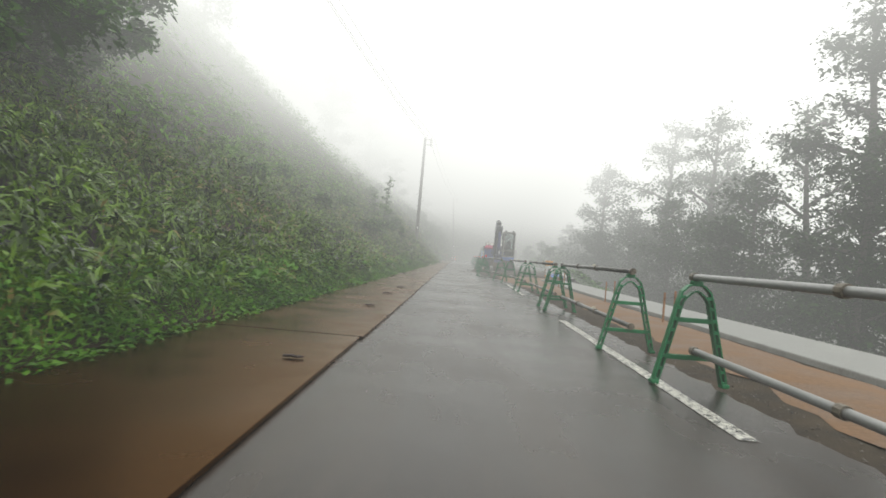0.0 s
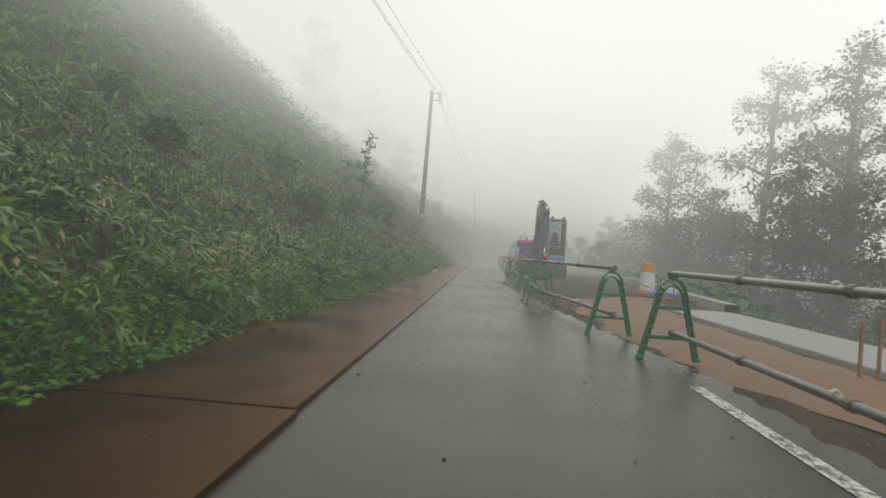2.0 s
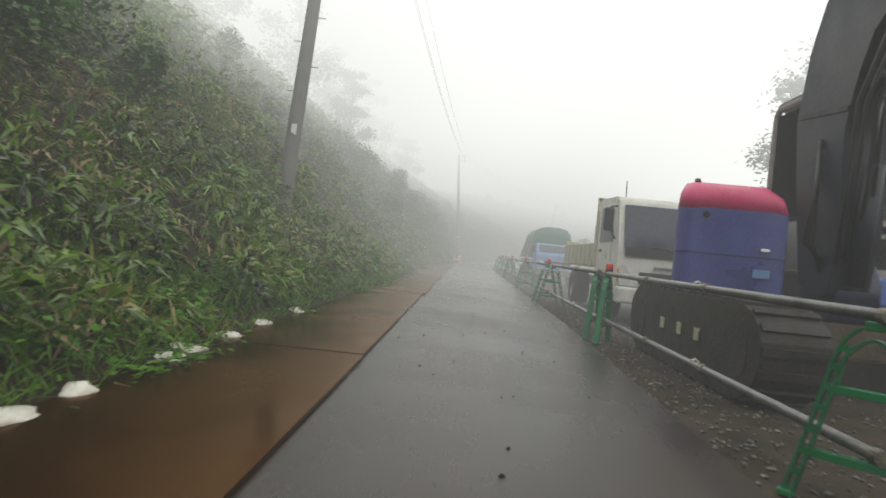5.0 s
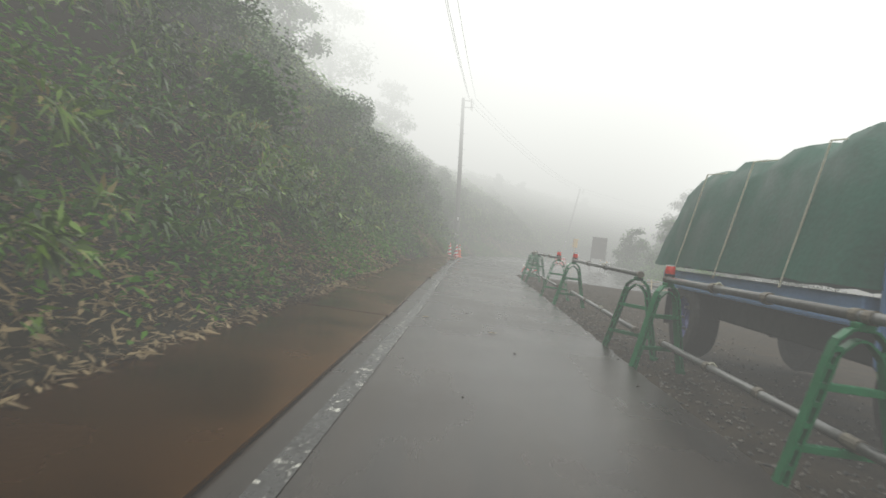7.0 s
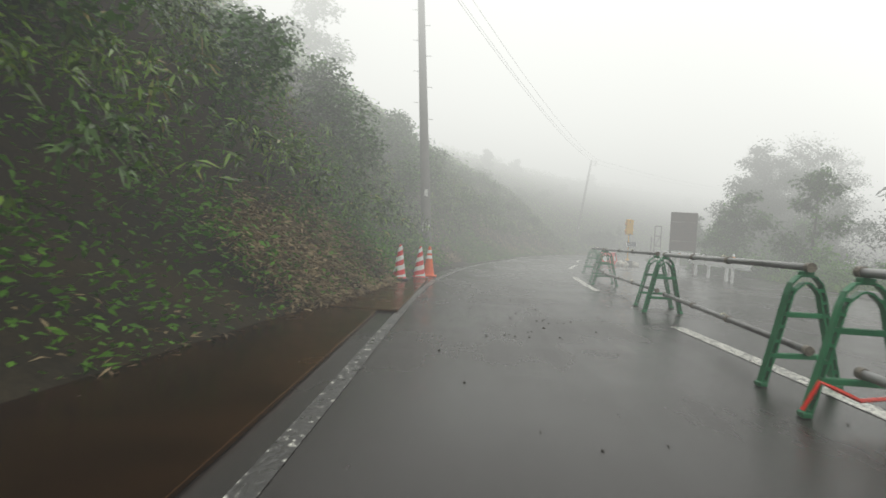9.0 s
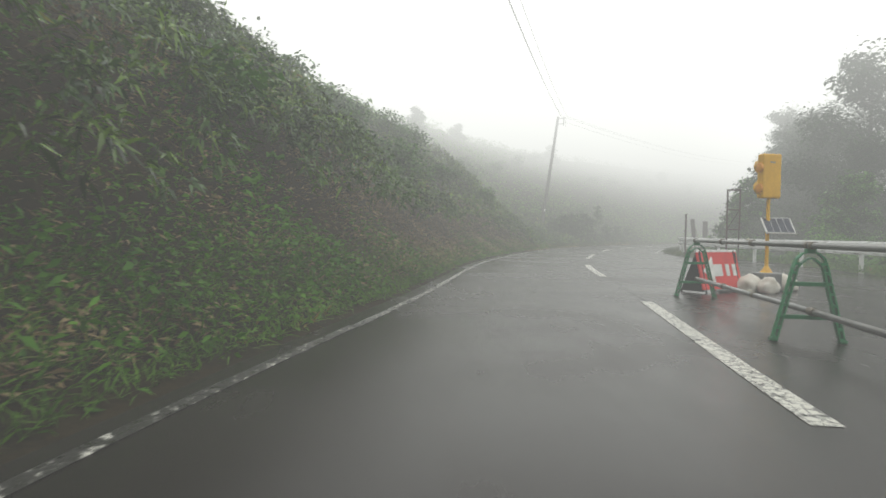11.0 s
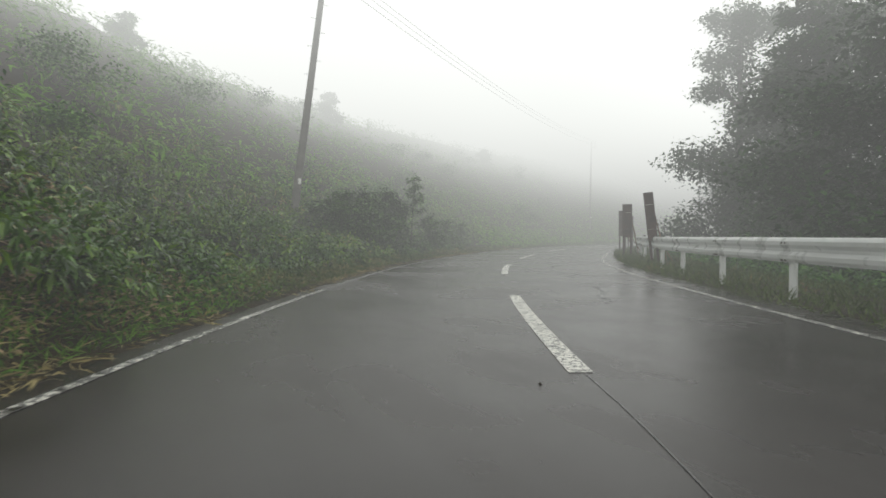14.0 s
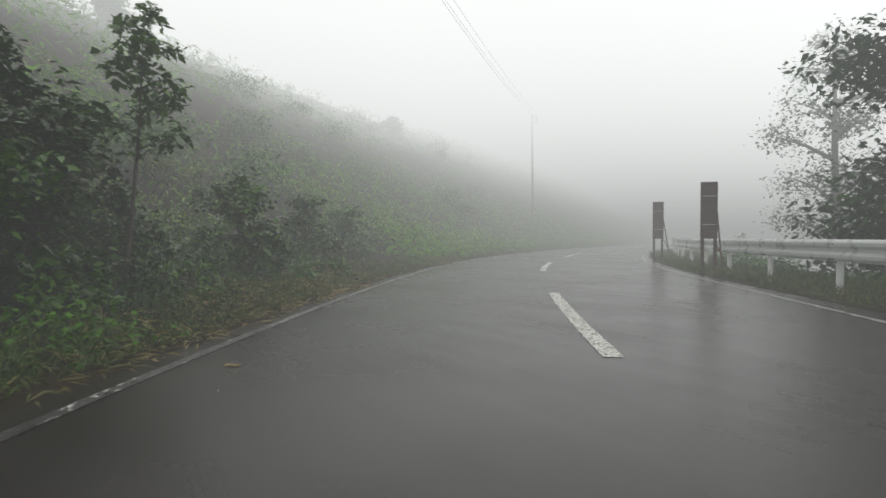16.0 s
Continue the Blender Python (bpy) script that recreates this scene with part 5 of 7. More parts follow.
def warning_lamp(x, y, label="red plastic warning lamp clipped on the barrier"):
    t = thing("warning_lamp", x, y, 0.777 + stand_foot(x, y), 0, label, "lamp", "warning lamps")
    part("base", turned(bmesh.new(), [(0, 0), (0.043, 0), (0.043, 0.022), (0.04, 0.026), (0, 0.026)], 14), M_BLACK, t)
    part("lens", turned(bmesh.new(), [(0.038, 0.024), (0.041, 0.03), (0.037, 0.085), (0.033, 0.092), (0, 0.092)], 14), M_RED, t, smooth=True)
    part("cap", turned(bmesh.new(), [(0.034, 0.09), (0.034, 0.099), (0.0, 0.101)], 14), M_STRIPE, t)


for k in (9, 13, 15, 17, 20, 22, 24, 26, 27):
    warning_lamp(STANDS[k][0] + 0.02, STANDS[k][1] + (0.06 if k != 27 else 0.25))
# red ribbon on one stand
bm = bmesh.new()
tube(bm, [(-0.27, -0.05, 0.05), (-0.2, -0.06, 0.2), (-0.12, -0.05, 0.17), (0.0, -0.06, 0.12), (0.25, -0.05, 0.16)], 0.012, 5)
single("warning_ribbon", bm, M_RED, "thin red ribbon tied round a barricade leg", "ribbon", at_pose=pose(2.36, 76.0, 0.0, 0, 0, -4))


# ---- excavator ----
def rounded(points, n=3, r=0.06):
    """An outline with its corners rounded."""
    out = []
    k = len(points)
    for i in range(k):
        p, a, b = Vector(points[i]), Vector(points[i - 1]), Vector(points[(i + 1) % k])
        s = min(r, (a - p).length * 0.4, (b - p).length * 0.4)
        a, b = p + (a - p).normalized() * s, p + (b - p).normalized() * s
        for j in range(n + 1):
            f = j / n
            out.append(tuple(a * (1 - f) ** 2 + p * 2 * f * (1 - f) + b * f * f))
    return out


def excavator(x, y):
    t = thing("excavator", x, y, -0.02, 0, "blue and crimson tracked excavator parked with its bucket down", "excavator")
    for side in (-0.82, 0.82):
        belt = rounded([(-1.55, 0.16), (-1.3, 0.0), (1.15, 0.0), (1.42, 0.2), (1.42, 0.5), (1.2, 0.66), (-1.35, 0.66), (-1.6, 0.5)], 4, 0.16)
        tr = part("track", prism(bmesh.new(), belt, side - 0.225, side + 0.225, 0.0), M_TRACK, t, "muddy black crawler track")
        bm = bmesh.new()
        long = [Vector((0, a, b)) for a, b in belt]
        total = sum((long[i] - long[i - 1]).length for i in range(len(long)))
        steps, run, at_i = 44, 0.0, 0
        marks = []
        for i in range(len(long)):
            a, b = long[i - 1], long[i]
            seg = (b - a).length
            while len(marks) < steps and len(marks) * total / steps <= run + seg and seg > 1e-6:
                f = (len(marks) * total / steps - run) / seg
                marks.append((a.lerp(b, f), (b - a).normalized()))
            run += seg
        bar = mesh_of(box(bm, -0.215, 0.215, -0.028, 0.028, -0.022, 0.022), M_TRACK)
        for p, d in marks:
            g = new("grouser", bar)
            g.parent = tr
            g.matrix_basis = Matrix.Translation((side, p.y, p.z)) @ Matrix.Rotation(math.atan2(d.z, d.y), 4, "X")
        inner = side - 0.23
        for yy, r, zz in ((-1.22, 0.2, 0.33), (1.08, 0.22, 0.33), (-0.75, 0.1, 0.13), (-0.3, 0.1, 0.13), (0.15, 0.1, 0.13), (0.6, 0.1, 0.13)):
            part("roller", turned(bmesh.new(), [(0, 0), (r, 0), (r, 0.47), (0, 0.47)], 16, pose(inner, yy, zz, 0, 90, 0)), M_TRACK, tr, "muddy track roller")
        bm = box(bmesh.new(), side - 0.12, side + 0.235, -1.15, 1.0, 0.24, 0.47, 0.02)
        frame_part = part("track_frame", bm, M_MUD, tr, "mud-caked steel track frame")
        bm = bmesh.new()
        for yy in (-0.55, -0.15, 0.3):
            box(bm, side - 0.242, side - 0.232, yy - 0.05, yy + 0.05, 0.3, 0.4, 0.004)
        part("frame_opening", bm, M_CREAM, tr, "pale plates on the track frame")
    part("undercarriage", box(bmesh.new(), -0.62, 0.62, -0.5, 0.5, 0.25, 0.6, 0.03), M_MUD, t)
    part("slew_ring", turned(bmesh.new(), [(0, 0.58), (0.5, 0.58), (0.5, 0.7), (0, 0.7)], 28), M_BLACK, t)
    # upper body: the engine cover on one side of the boom, the cab on the other
    body = rounded([(-1.0, 0.35), (-0.95, 0.15), (-0.1, 0.1), (-0.01, 0.25), (-0.06, 1.75), (-0.3, 1.8), (-0.55, 1.4), (-0.8, 0.9)], 4, 0.14)
    part("engine_cover", prism(bmesh.new(), body, 0.66, 1.44, 0.03, "z"), M_BLUE, t, "scratched blue engine cover", smooth=False)
    part("cover_joint", prism(bmesh.new(), [(a * 1.004, b * 1.004 - 0.004) for a, b in body], 1.02, 1.03, 0, "z"), M_NAVY, t)
    hood = bmesh.new()
    low = [hood.verts.new((a, b, 1.43)) for a, b in body]
    mid = [hood.verts.new((a * 0.93 - 0.05, b * 0.97 + 0.03, 1.58)) for a, b in body]
    top = [hood.verts.new((a * 0.74 - 0.17, b * 0.84 + 0.16, 1.68)) for a, b in body]
    n = len(body)
    for a, b in ((low, mid), (mid, top)):
        for k in range(n):
            hood.faces.new((a[k], a[(k + 1) % n], b[(k + 1) % n], b[k]))
    hood.faces.new(top)
    hood.faces.new(low[::-1])
    part("hood", hood, M_PINK, t, "crimson engine hood", smooth=True)
    part("badge", box(bmesh.new(), -0.37, -0.22, 0.088, 0.1, 0.84, 0.92, 0.003), M_SKYBLUE, t, "pale sticker on the cover")
    part("cover_latch", box(bmesh.new(), -0.32, -0.24, 0.085, 0.1, 1.08, 1.11, 0.004), M_CHROME, t)
    part("handle_hole", turned(bmesh.new(), [(0, 0), (0.03, 0), (0.03, 0.01), (0, 0.01)], 12, pose(-0.82, 0.112, 1.37, 90, 0, 0)), M_BLACK, t)
    part("exhaust_pipe", tube(bmesh.new(), [(-0.62, 0.9, 1.6), (-0.62, 0.9, 1.72), (-0.66, 0.86, 1.79)], [0.035, 0.035, 0.03], 10), M_BLACK, t)
    part("counterweight", prism(bmesh.new(), rounded([(-0.5, 1.4), (-0.25, 1.9), (0.75, 1.96), (1.05, 1.5), (1.05, 1.2), (-0.55, 1.2)], 4, 0.2), 0.68, 1.3, 0.03, "z"), M_BLUE, t)
    part("deck", prism(bmesh.new(), [(-0.98, 0.0), (1.12, -0.02), (1.12, 1.5), (-0.5, 1.5), (-0.9, 0.7)], 0.62, 0.7, 0.02, "z"), M_NAVY, t)
    part("cab_skirt", box(bmesh.new(), 0.3, 1.14, -0.04, 0.06, 0.7, 0.95, 0.025), M_PANEL, t, "bright blue panel under the cab")
    part("tank_cover", box(bmesh.new(), 1.0, 1.14, 0.06, 1.4, 0.7, 0.95, 0.03), M_BLUE, t)
    # cab: frame of posts and roof, glass, seat
    cab = bmesh.new()
    profile = rounded([(0.0, 0.95), (-0.02, 1.5), (0.12, 2.65), (0.2, 2.74), (1.3, 2.74), (1.4, 2.63), (1.42, 0.95)], 3, 0.09)
    for x0 in (0.3, 1.08):
        loop = profile
        for i in range(len(loop)):
            a, b = Vector((x0 + 0.03, *loop[i - 1])), Vector((x0 + 0.03, *loop[i]))
            if (b - a).length > 1e-5:
                tube(cab, [a, b], 0.035, 6)
    box(cab, 0.3, 1.14, 0.14, 1.36, 2.67, 2.755, 0.03)
    box(cab, 0.3, 1.14, 0.0, 0.05, 0.95, 1.02)
    box(cab, 0.3, 1.14, 1.38, 1.44, 0.95, 1.7)
    box(cab, 0.3, 0.36, 0.55, 1.42, 0.95, 1.45)
    box(cab, 1.08, 1.14, 0.05, 1.42, 0.95, 1.35)
    box(cab, 0.32, 0.4, 0.52, 0.58, 0.95, 2.68)
    box(cab, 1.07, 1.12, 0.52, 0.58, 0.95, 2.68)
    box(cab, 0.33, 1.11, -0.015, 0.02, 1.4, 1.45)
    part("cab_frame", cab, M_CABGREY, t, "pale grey cab frame with a dark roof")
    for nm, quad in (("windscreen", [(0.36, 0.005, 1.46), (1.08, 0.005, 1.46), (1.08, 0.12, 2.63), (0.36, 0.12, 2.63)]), ("lower_pane", [(0.36, 0.015, 1.02), (1.08, 0.015, 1.02), (1.08, -0.005, 1.4), (0.36, -0.005, 1.4)]),
                     ("side_pane", [(0.325, 0.16, 1.5), (0.325, 1.36, 1.5), (0.325, 1.36, 2.63), (0.325, 0.22, 2.63)]), ("side_pane", [(1.115, 0.16, 1.4), (1.115, 1.36, 1.4), (1.115, 1.36, 2.63), (1.115, 0.22, 2.63)]), ("rear_pane", [(0.38, 1.41, 1.7), (1.06, 1.41, 1.7), (1.06, 1.38, 2.63), (0.38, 1.38, 2.63)])):
        bm = bmesh.new()
        f = bm.faces.new([bm.verts.new(p) for p in quad])
        bmesh.ops.solidify(bm, geom=[f], thickness=0.006)
        ob = part(nm, bm, M_GLASS, t, "tinted cab window")
        ob.visible_shadow = False
    bm = box(bmesh.new(), 0.52, 0.96, 0.62, 1.1, 1.05, 1.35, 0.06)
    box(bm, 0.54, 0.94, 1.02, 1.16, 1.3, 1.95, 0.06)
    box(bm, 0.62, 0.86, 1.04, 1.14, 1.95, 2.15, 0.05)
    part("seat", bm, M_INSIDE, t)
    part("floor_console", box(bmesh.new(), 0.36, 1.08, 0.05, 1.36, 0.95, 1.02), M_INSIDE, t)
    for xx in (0.45, 0.98):
        part("work_lamp", box(bmesh.new(), xx - 0.06, xx + 0.06, 0.1, 0.18, 2.755, 2.835, 0.015), M_BLACK, t)
    m = part("mirror", box(bmesh.new(), 0.18, 0.24, 0.1, 0.2, 2.2, 2.42, 0.02), M_BLACK, t)
    part("mirror_arm", tube(bmesh.new(), [(0.33, 0.2, 2.3), (0.22, 0.15, 2.3)], 0.012, 6), M_BLACK, m)
    # swing post, boom, stick and bucket, which stand out beside the cab
    upper = set(t.children)
    part("swing_post", prism(bmesh.new(), rounded([(0.1, 0.55), (-0.35, 0.55), (-0.45, 0.8), (-0.3, 1.1), (0.1, 1.05)], 3, 0.08), -0.12, 0.22, 0.02), M_NAVY, t)
    boom = rounded([(-0.42, 0.72), (-0.02, 0.78), (0.14, 1.5), (0.26, 2.2), (0.14, 2.8), (-0.08, 3.24), (-0.42, 3.45), (-0.85, 3.36), (-2.16, 3.02), (-2.34, 2.86), (-2.3, 2.7), (-2.14, 2.64), (-1.15, 2.86), (-0.74, 2.78), (-0.55, 2.4), (-0.44, 2.0), (-0.5, 1.3)], 3, 0.1)
    bm = part("boom", prism(bmesh.new(), boom, -0.19, 0.13, 0.02), M_BOOM, t, "grimy blue-black boom")
    part("boom_plate", prism(bmesh.new(), [(-0.88, 3.33), (-2.06, 3.025), (-2.06, 2.69), (-0.88, 2.9)], -0.205, 0.165, 0.015), M_BOX, bm, "bare grey steel box on the boom")
    part("boom_seam", prism(bmesh.new(), [(0.2, 2.28), (-0.48, 2.2), (-0.48, 2.16), (0.2, 2.23)], -0.2, 0.16), M_BLACK, bm)
    cyl = part("boom_cylinder", tube(bmesh.new(), [(-0.03, -0.5, 0.85), (-0.03, -0.6, 1.75)], 0.07, 12), M_BOOM, t, smooth=True)
    part("cylinder_rod", tube(bmesh.new(), [(-0.03, -0.59, 1.7), (-0.03, -0.6, 2.35)], 0.032, 8), M_GREY, cyl, "grey steel rod", smooth=True)
    part("rod_eye", turned(bmesh.new(), [(0, -0.1), (0.07, -0.1), (0.07, 0.1), (0, 0.1)], 14, pose(-0.03, -0.6, 2.38, 0, 90, 0)), M_BOOM, cyl)
    lamp = part("boom_lamp", box(bmesh.new(), -0.03, 0.12, -1.02, -0.92, 2.58, 2.74, 0.015), M_BOX, t, "square work lamp under the boom")
    part("lamp_bracket", tube(bmesh.new(), [(0.04, -0.95, 2.72), (0.04, -0.9, 2.86)], 0.014, 6), M_BLACK, lamp)
    # the knuckle between boom and arm, with its plates and the arm cylinder above
    part("knuckle", prism(bmesh.new(), rounded([(-1.98, 3.06), (-2.36, 2.92), (-2.46, 2.58), (-2.28, 2.48), (-2.08, 2.58)], 3, 0.07), -0.215, 0.175, 0.02), M_BOOM, t, "dark steel knuckle at the end of the boom")
    for sx in (-0.17, 0.13):
        part("arm_plate", prism(bmesh.new(), rounded([(-2.2, 2.6), (-2.2, 3.06), (-2.4, 3.18), (-2.66, 3.12), (-2.78, 2.98), (-2.8, 2.46), (-2.56, 2.4)], 3, 0.07), sx, sx + 0.035, 0.006), M_SLATE, t, "worn blue-grey plate at the head of the arm")
    for yy, zz in ((-2.34, 2.72), (-2.42, 3.04), (-2.64, 2.92)):
        part("pin", turned(bmesh.new(), [(0, -0.2), (0.04, -0.2), (0.04, 0.2), (0, 0.2)], 14, pose(-0.005, yy, zz, 0, 90, 0)), M_SLATE, t)
    part("arm_link", prism(bmesh.new(), rounded([(-1.22, 3.5), (-1.36, 3.56), (-2.34, 2.84), (-2.26, 2.7)], 2, 0.05), -0.24, -0.19, 0.008), M_SLATE, t, "slanting blue-grey link beside the boom")
    cyl = part("arm_cylinder", tube(bmesh.new(), [(0, -1.05, 3.5), (0, -2.0, 3.28)], 0.07, 12), M_BOOM, t, "dark arm cylinder above the boom", smooth=True)
    part("arm_rod", tube(bmesh.new(), [(0, -1.95, 3.29), (0, -2.42, 3.08)], 0.036, 8), M_GREY, cyl, smooth=True)
    part("cylinder_foot", prism(bmesh.new(), [(-0.85, 3.34), (-1.25, 3.24), (-1.12, 3.55), (-0.98, 3.56)], -0.08, 0.08, 0.01), M_BOOM, cyl)
    arm = part("stick", prism(bmesh.new(), rounded([(-2.22, 2.75), (-2.58, 2.78), (-2.64, 1.6), (-2.7, 0.98), (-2.6, 0.92), (-2.38, 1.1), (-2.3, 1.8)], 3, 0.06), -0.12, 0.12, 0.015), M_NAVY, t, "dark blue digger arm")
    part("warning_label", box(bmesh.new(), -0.126, -0.121, -2.5, -2.42, 2.05, 2.27), M_AMBER, arm, "small amber label on the arm")
    part("bucket_cylinder", tube(bmesh.new(), [(0, -2.72, 2.7), (0, -2.74, 1.5)], 0.075, 14), M_BLUE_DARK, t, "blue bucket cylinder", smooth=True)
    part("cylinder_guard", prism(bmesh.new(), rounded([(-2.64, 2.56), (-2.83, 2.52), (-2.85, 1.46), (-2.66, 1.44)], 2, 0.04), -0.1, 0.1, 0.02), M_BLUE_DARK, t, "blue steel guard over the bucket cylinder")
    part("bucket_rod", tube(bmesh.new(), [(0.04, -2.76, 1.5), (0.04, -2.94, 1.02)], 0.034, 10), M_CHROME, t, "bright steel rod", smooth=True)
    for sx in (-0.15, 0.15):
        part("bucket_link", tube(bmesh.new(), [(sx, -2.6, 1.16), (sx, -2.94, 1.02), (sx, -3.1, 0.8)], 0.045, 8), M_NAVY, t)
    part("link_pin", turned(bmesh.new(), [(0, -0.24), (0.06, -0.24), (0.06, 0.24), (0, 0.24)], 14, pose(0, -2.95, 1.0, 0, 90, 0)), M_NAVY, t)
    for k, sx in enumerate((-0.09, -0.03, 0.05, 0.1)):
        part("hose", tube(bmesh.new(), [(sx * 0.6 - 0.1, -1.0, 3.3), (sx * 0.6 - 0.14, -0.93 - 0.04 * k, 3.46 + 0.02 * k), (sx * 0.6 - 0.1, -1.12 - 0.03 * k, 3.57 + 0.01 * k), (sx - 0.04, -1.45, 3.5), (sx, -1.9, 3.38), (sx, -2.35, 3.2)], 0.015, 6), M_BLACK, t, "black hydraulic hose", smooth=True)
        part("hose", tube(bmesh.new(), [(sx - 0.1, -0.5, 1.0 + 0.05 * k), (sx - 0.16, -0.66, 1.6), (sx - 0.12, -0.62, 2.2), (sx - 0.1, -0.95, 2.8)], 0.015, 6), M_BLACK, t, "black hydraulic hose", smooth=True)
    for k in range(3):
        part("hose", tube(bmesh.new(), [(-0.16, -0.28, 0.9 + 0.06 * k), (-0.3 - 0.03 * k, -0.36, 1.15), (-0.27, -0.3, 1.45 + 0.1 * k), (-0.2, -0.16, 1.75 + 0.12 * k)], 0.017, 6), M_BLACK, t, "black hydraulic hose", smooth=True)
    shell = [(-2.86, 0.84), (-3.14, 0.82), (-3.28, 0.6), (-3.3, 0.34), (-3.22, 0.12), (-3.08, 0.02), (-2.82, 0.02), (-2.58, 0.16)]
    thin = [(-2.86, 0.81), (-3.12, 0.79), (-3.25, 0.59), (-3.27, 0.35), (-3.2, 0.14), (-3.07, 0.05), (-2.83, 0.05), (-2.58, 0.18)]
    for nm, lo, hi, mat, text in (("bucket_back", 0, 3, M_BLUE_DARK, "blue upper back of the bucket"), ("bucket_floor", 2, 8, M_MUD, "mud-brown worn floor of the bucket")):
        part(nm, prism(bmesh.new(), shell[lo:hi] + thin[lo:hi][::-1], -0.28, 0.23), mat, t, text, smooth=False)
    for sx in (-0.3, 0.23):
        part("bucket_side", prism(bmesh.new(), [(a, b) for a, b in shell], sx, sx + 0.02), M_MUD, t, "mud-brown bucket side plate")
    for sx in (-0.12, 0.1):
        part("bucket_ear", prism(bmesh.new(), rounded([(-2.9, 0.8), (-3.14, 0.8), (-3.34, 0.58), (-3.34, 0.45), (-3.24, 0.75), (-3.16, 1.0), (-2.95, 1.0)], 2, 0.04), sx - 0.015, sx + 0.015), M_NAVY, t)
    for k in range(4):
        part("bucket_tooth", prism(bmesh.new(), [(-2.6, 0.15), (-2.44, 0.26), (-2.58, 0.21)], -0.29 + 0.155 * k, -0.22 + 0.155 * k), M_MUD, t)
    nearer = Matrix.Translation((-0.206, -0.69, 0.057)) @ Matrix.Scale(0.93, 4)
    for ob in set(t.children) - upper:
        ob.matrix_basis = (pose(0, 0, -0.085) if ob.name.startswith("bucket_") and "cylinder" not in ob.name else pose(0, 0, 0)) @ nearer
    return t


excavator(2.98, 42.75)


# ---- vehicles ----
def wheel(parent, x, y, r, wide, rim_material, rim_label):
    side = -1 if x < 0 else 1
    w = part("wheel", turned(bmesh.new(), [(r * 0.6, -wide / 2), (r * 0.93, -wide / 2), (r, -wide * 0.33), (r, wide * 0.33), (r * 0.93, wide / 2), (r * 0.6, wide / 2), (r * 0.58, 0), (r * 0.6, -wide / 2)], 26, pose(x, y, r, 0, 90, 0)), M_TYRE, parent, "worn black tyre", smooth=False)
    face = side * wide * 0.32
    part("rim", turned(bmesh.new(), [(0, face * 0.2), (r * 0.2, face * 0.25), (r * 0.25, face * 0.6), (r * 0.42, face * 0.5), (r * 0.55, face), (r * 0.61, face * 1.4), (r * 0.61, -face)], 22, pose(x, y, r, 0, 90, 0)), rim_material, w, rim_label, smooth=False)
    bolts = bmesh.new()
    for k in range(6):
        a = k * math.pi / 3
        turned(bolts, [(0, -0.02), (0.014, -0.02), (0.014, 0.02), (0, 0.02)], 6, pose(x + face * 0.75, y + r * 0.33 * math.cos(a), r + r * 0.33 * math.sin(a), 0, 90, 0))
    part("wheel_nut", bolts, M_GREY, w)
    return w


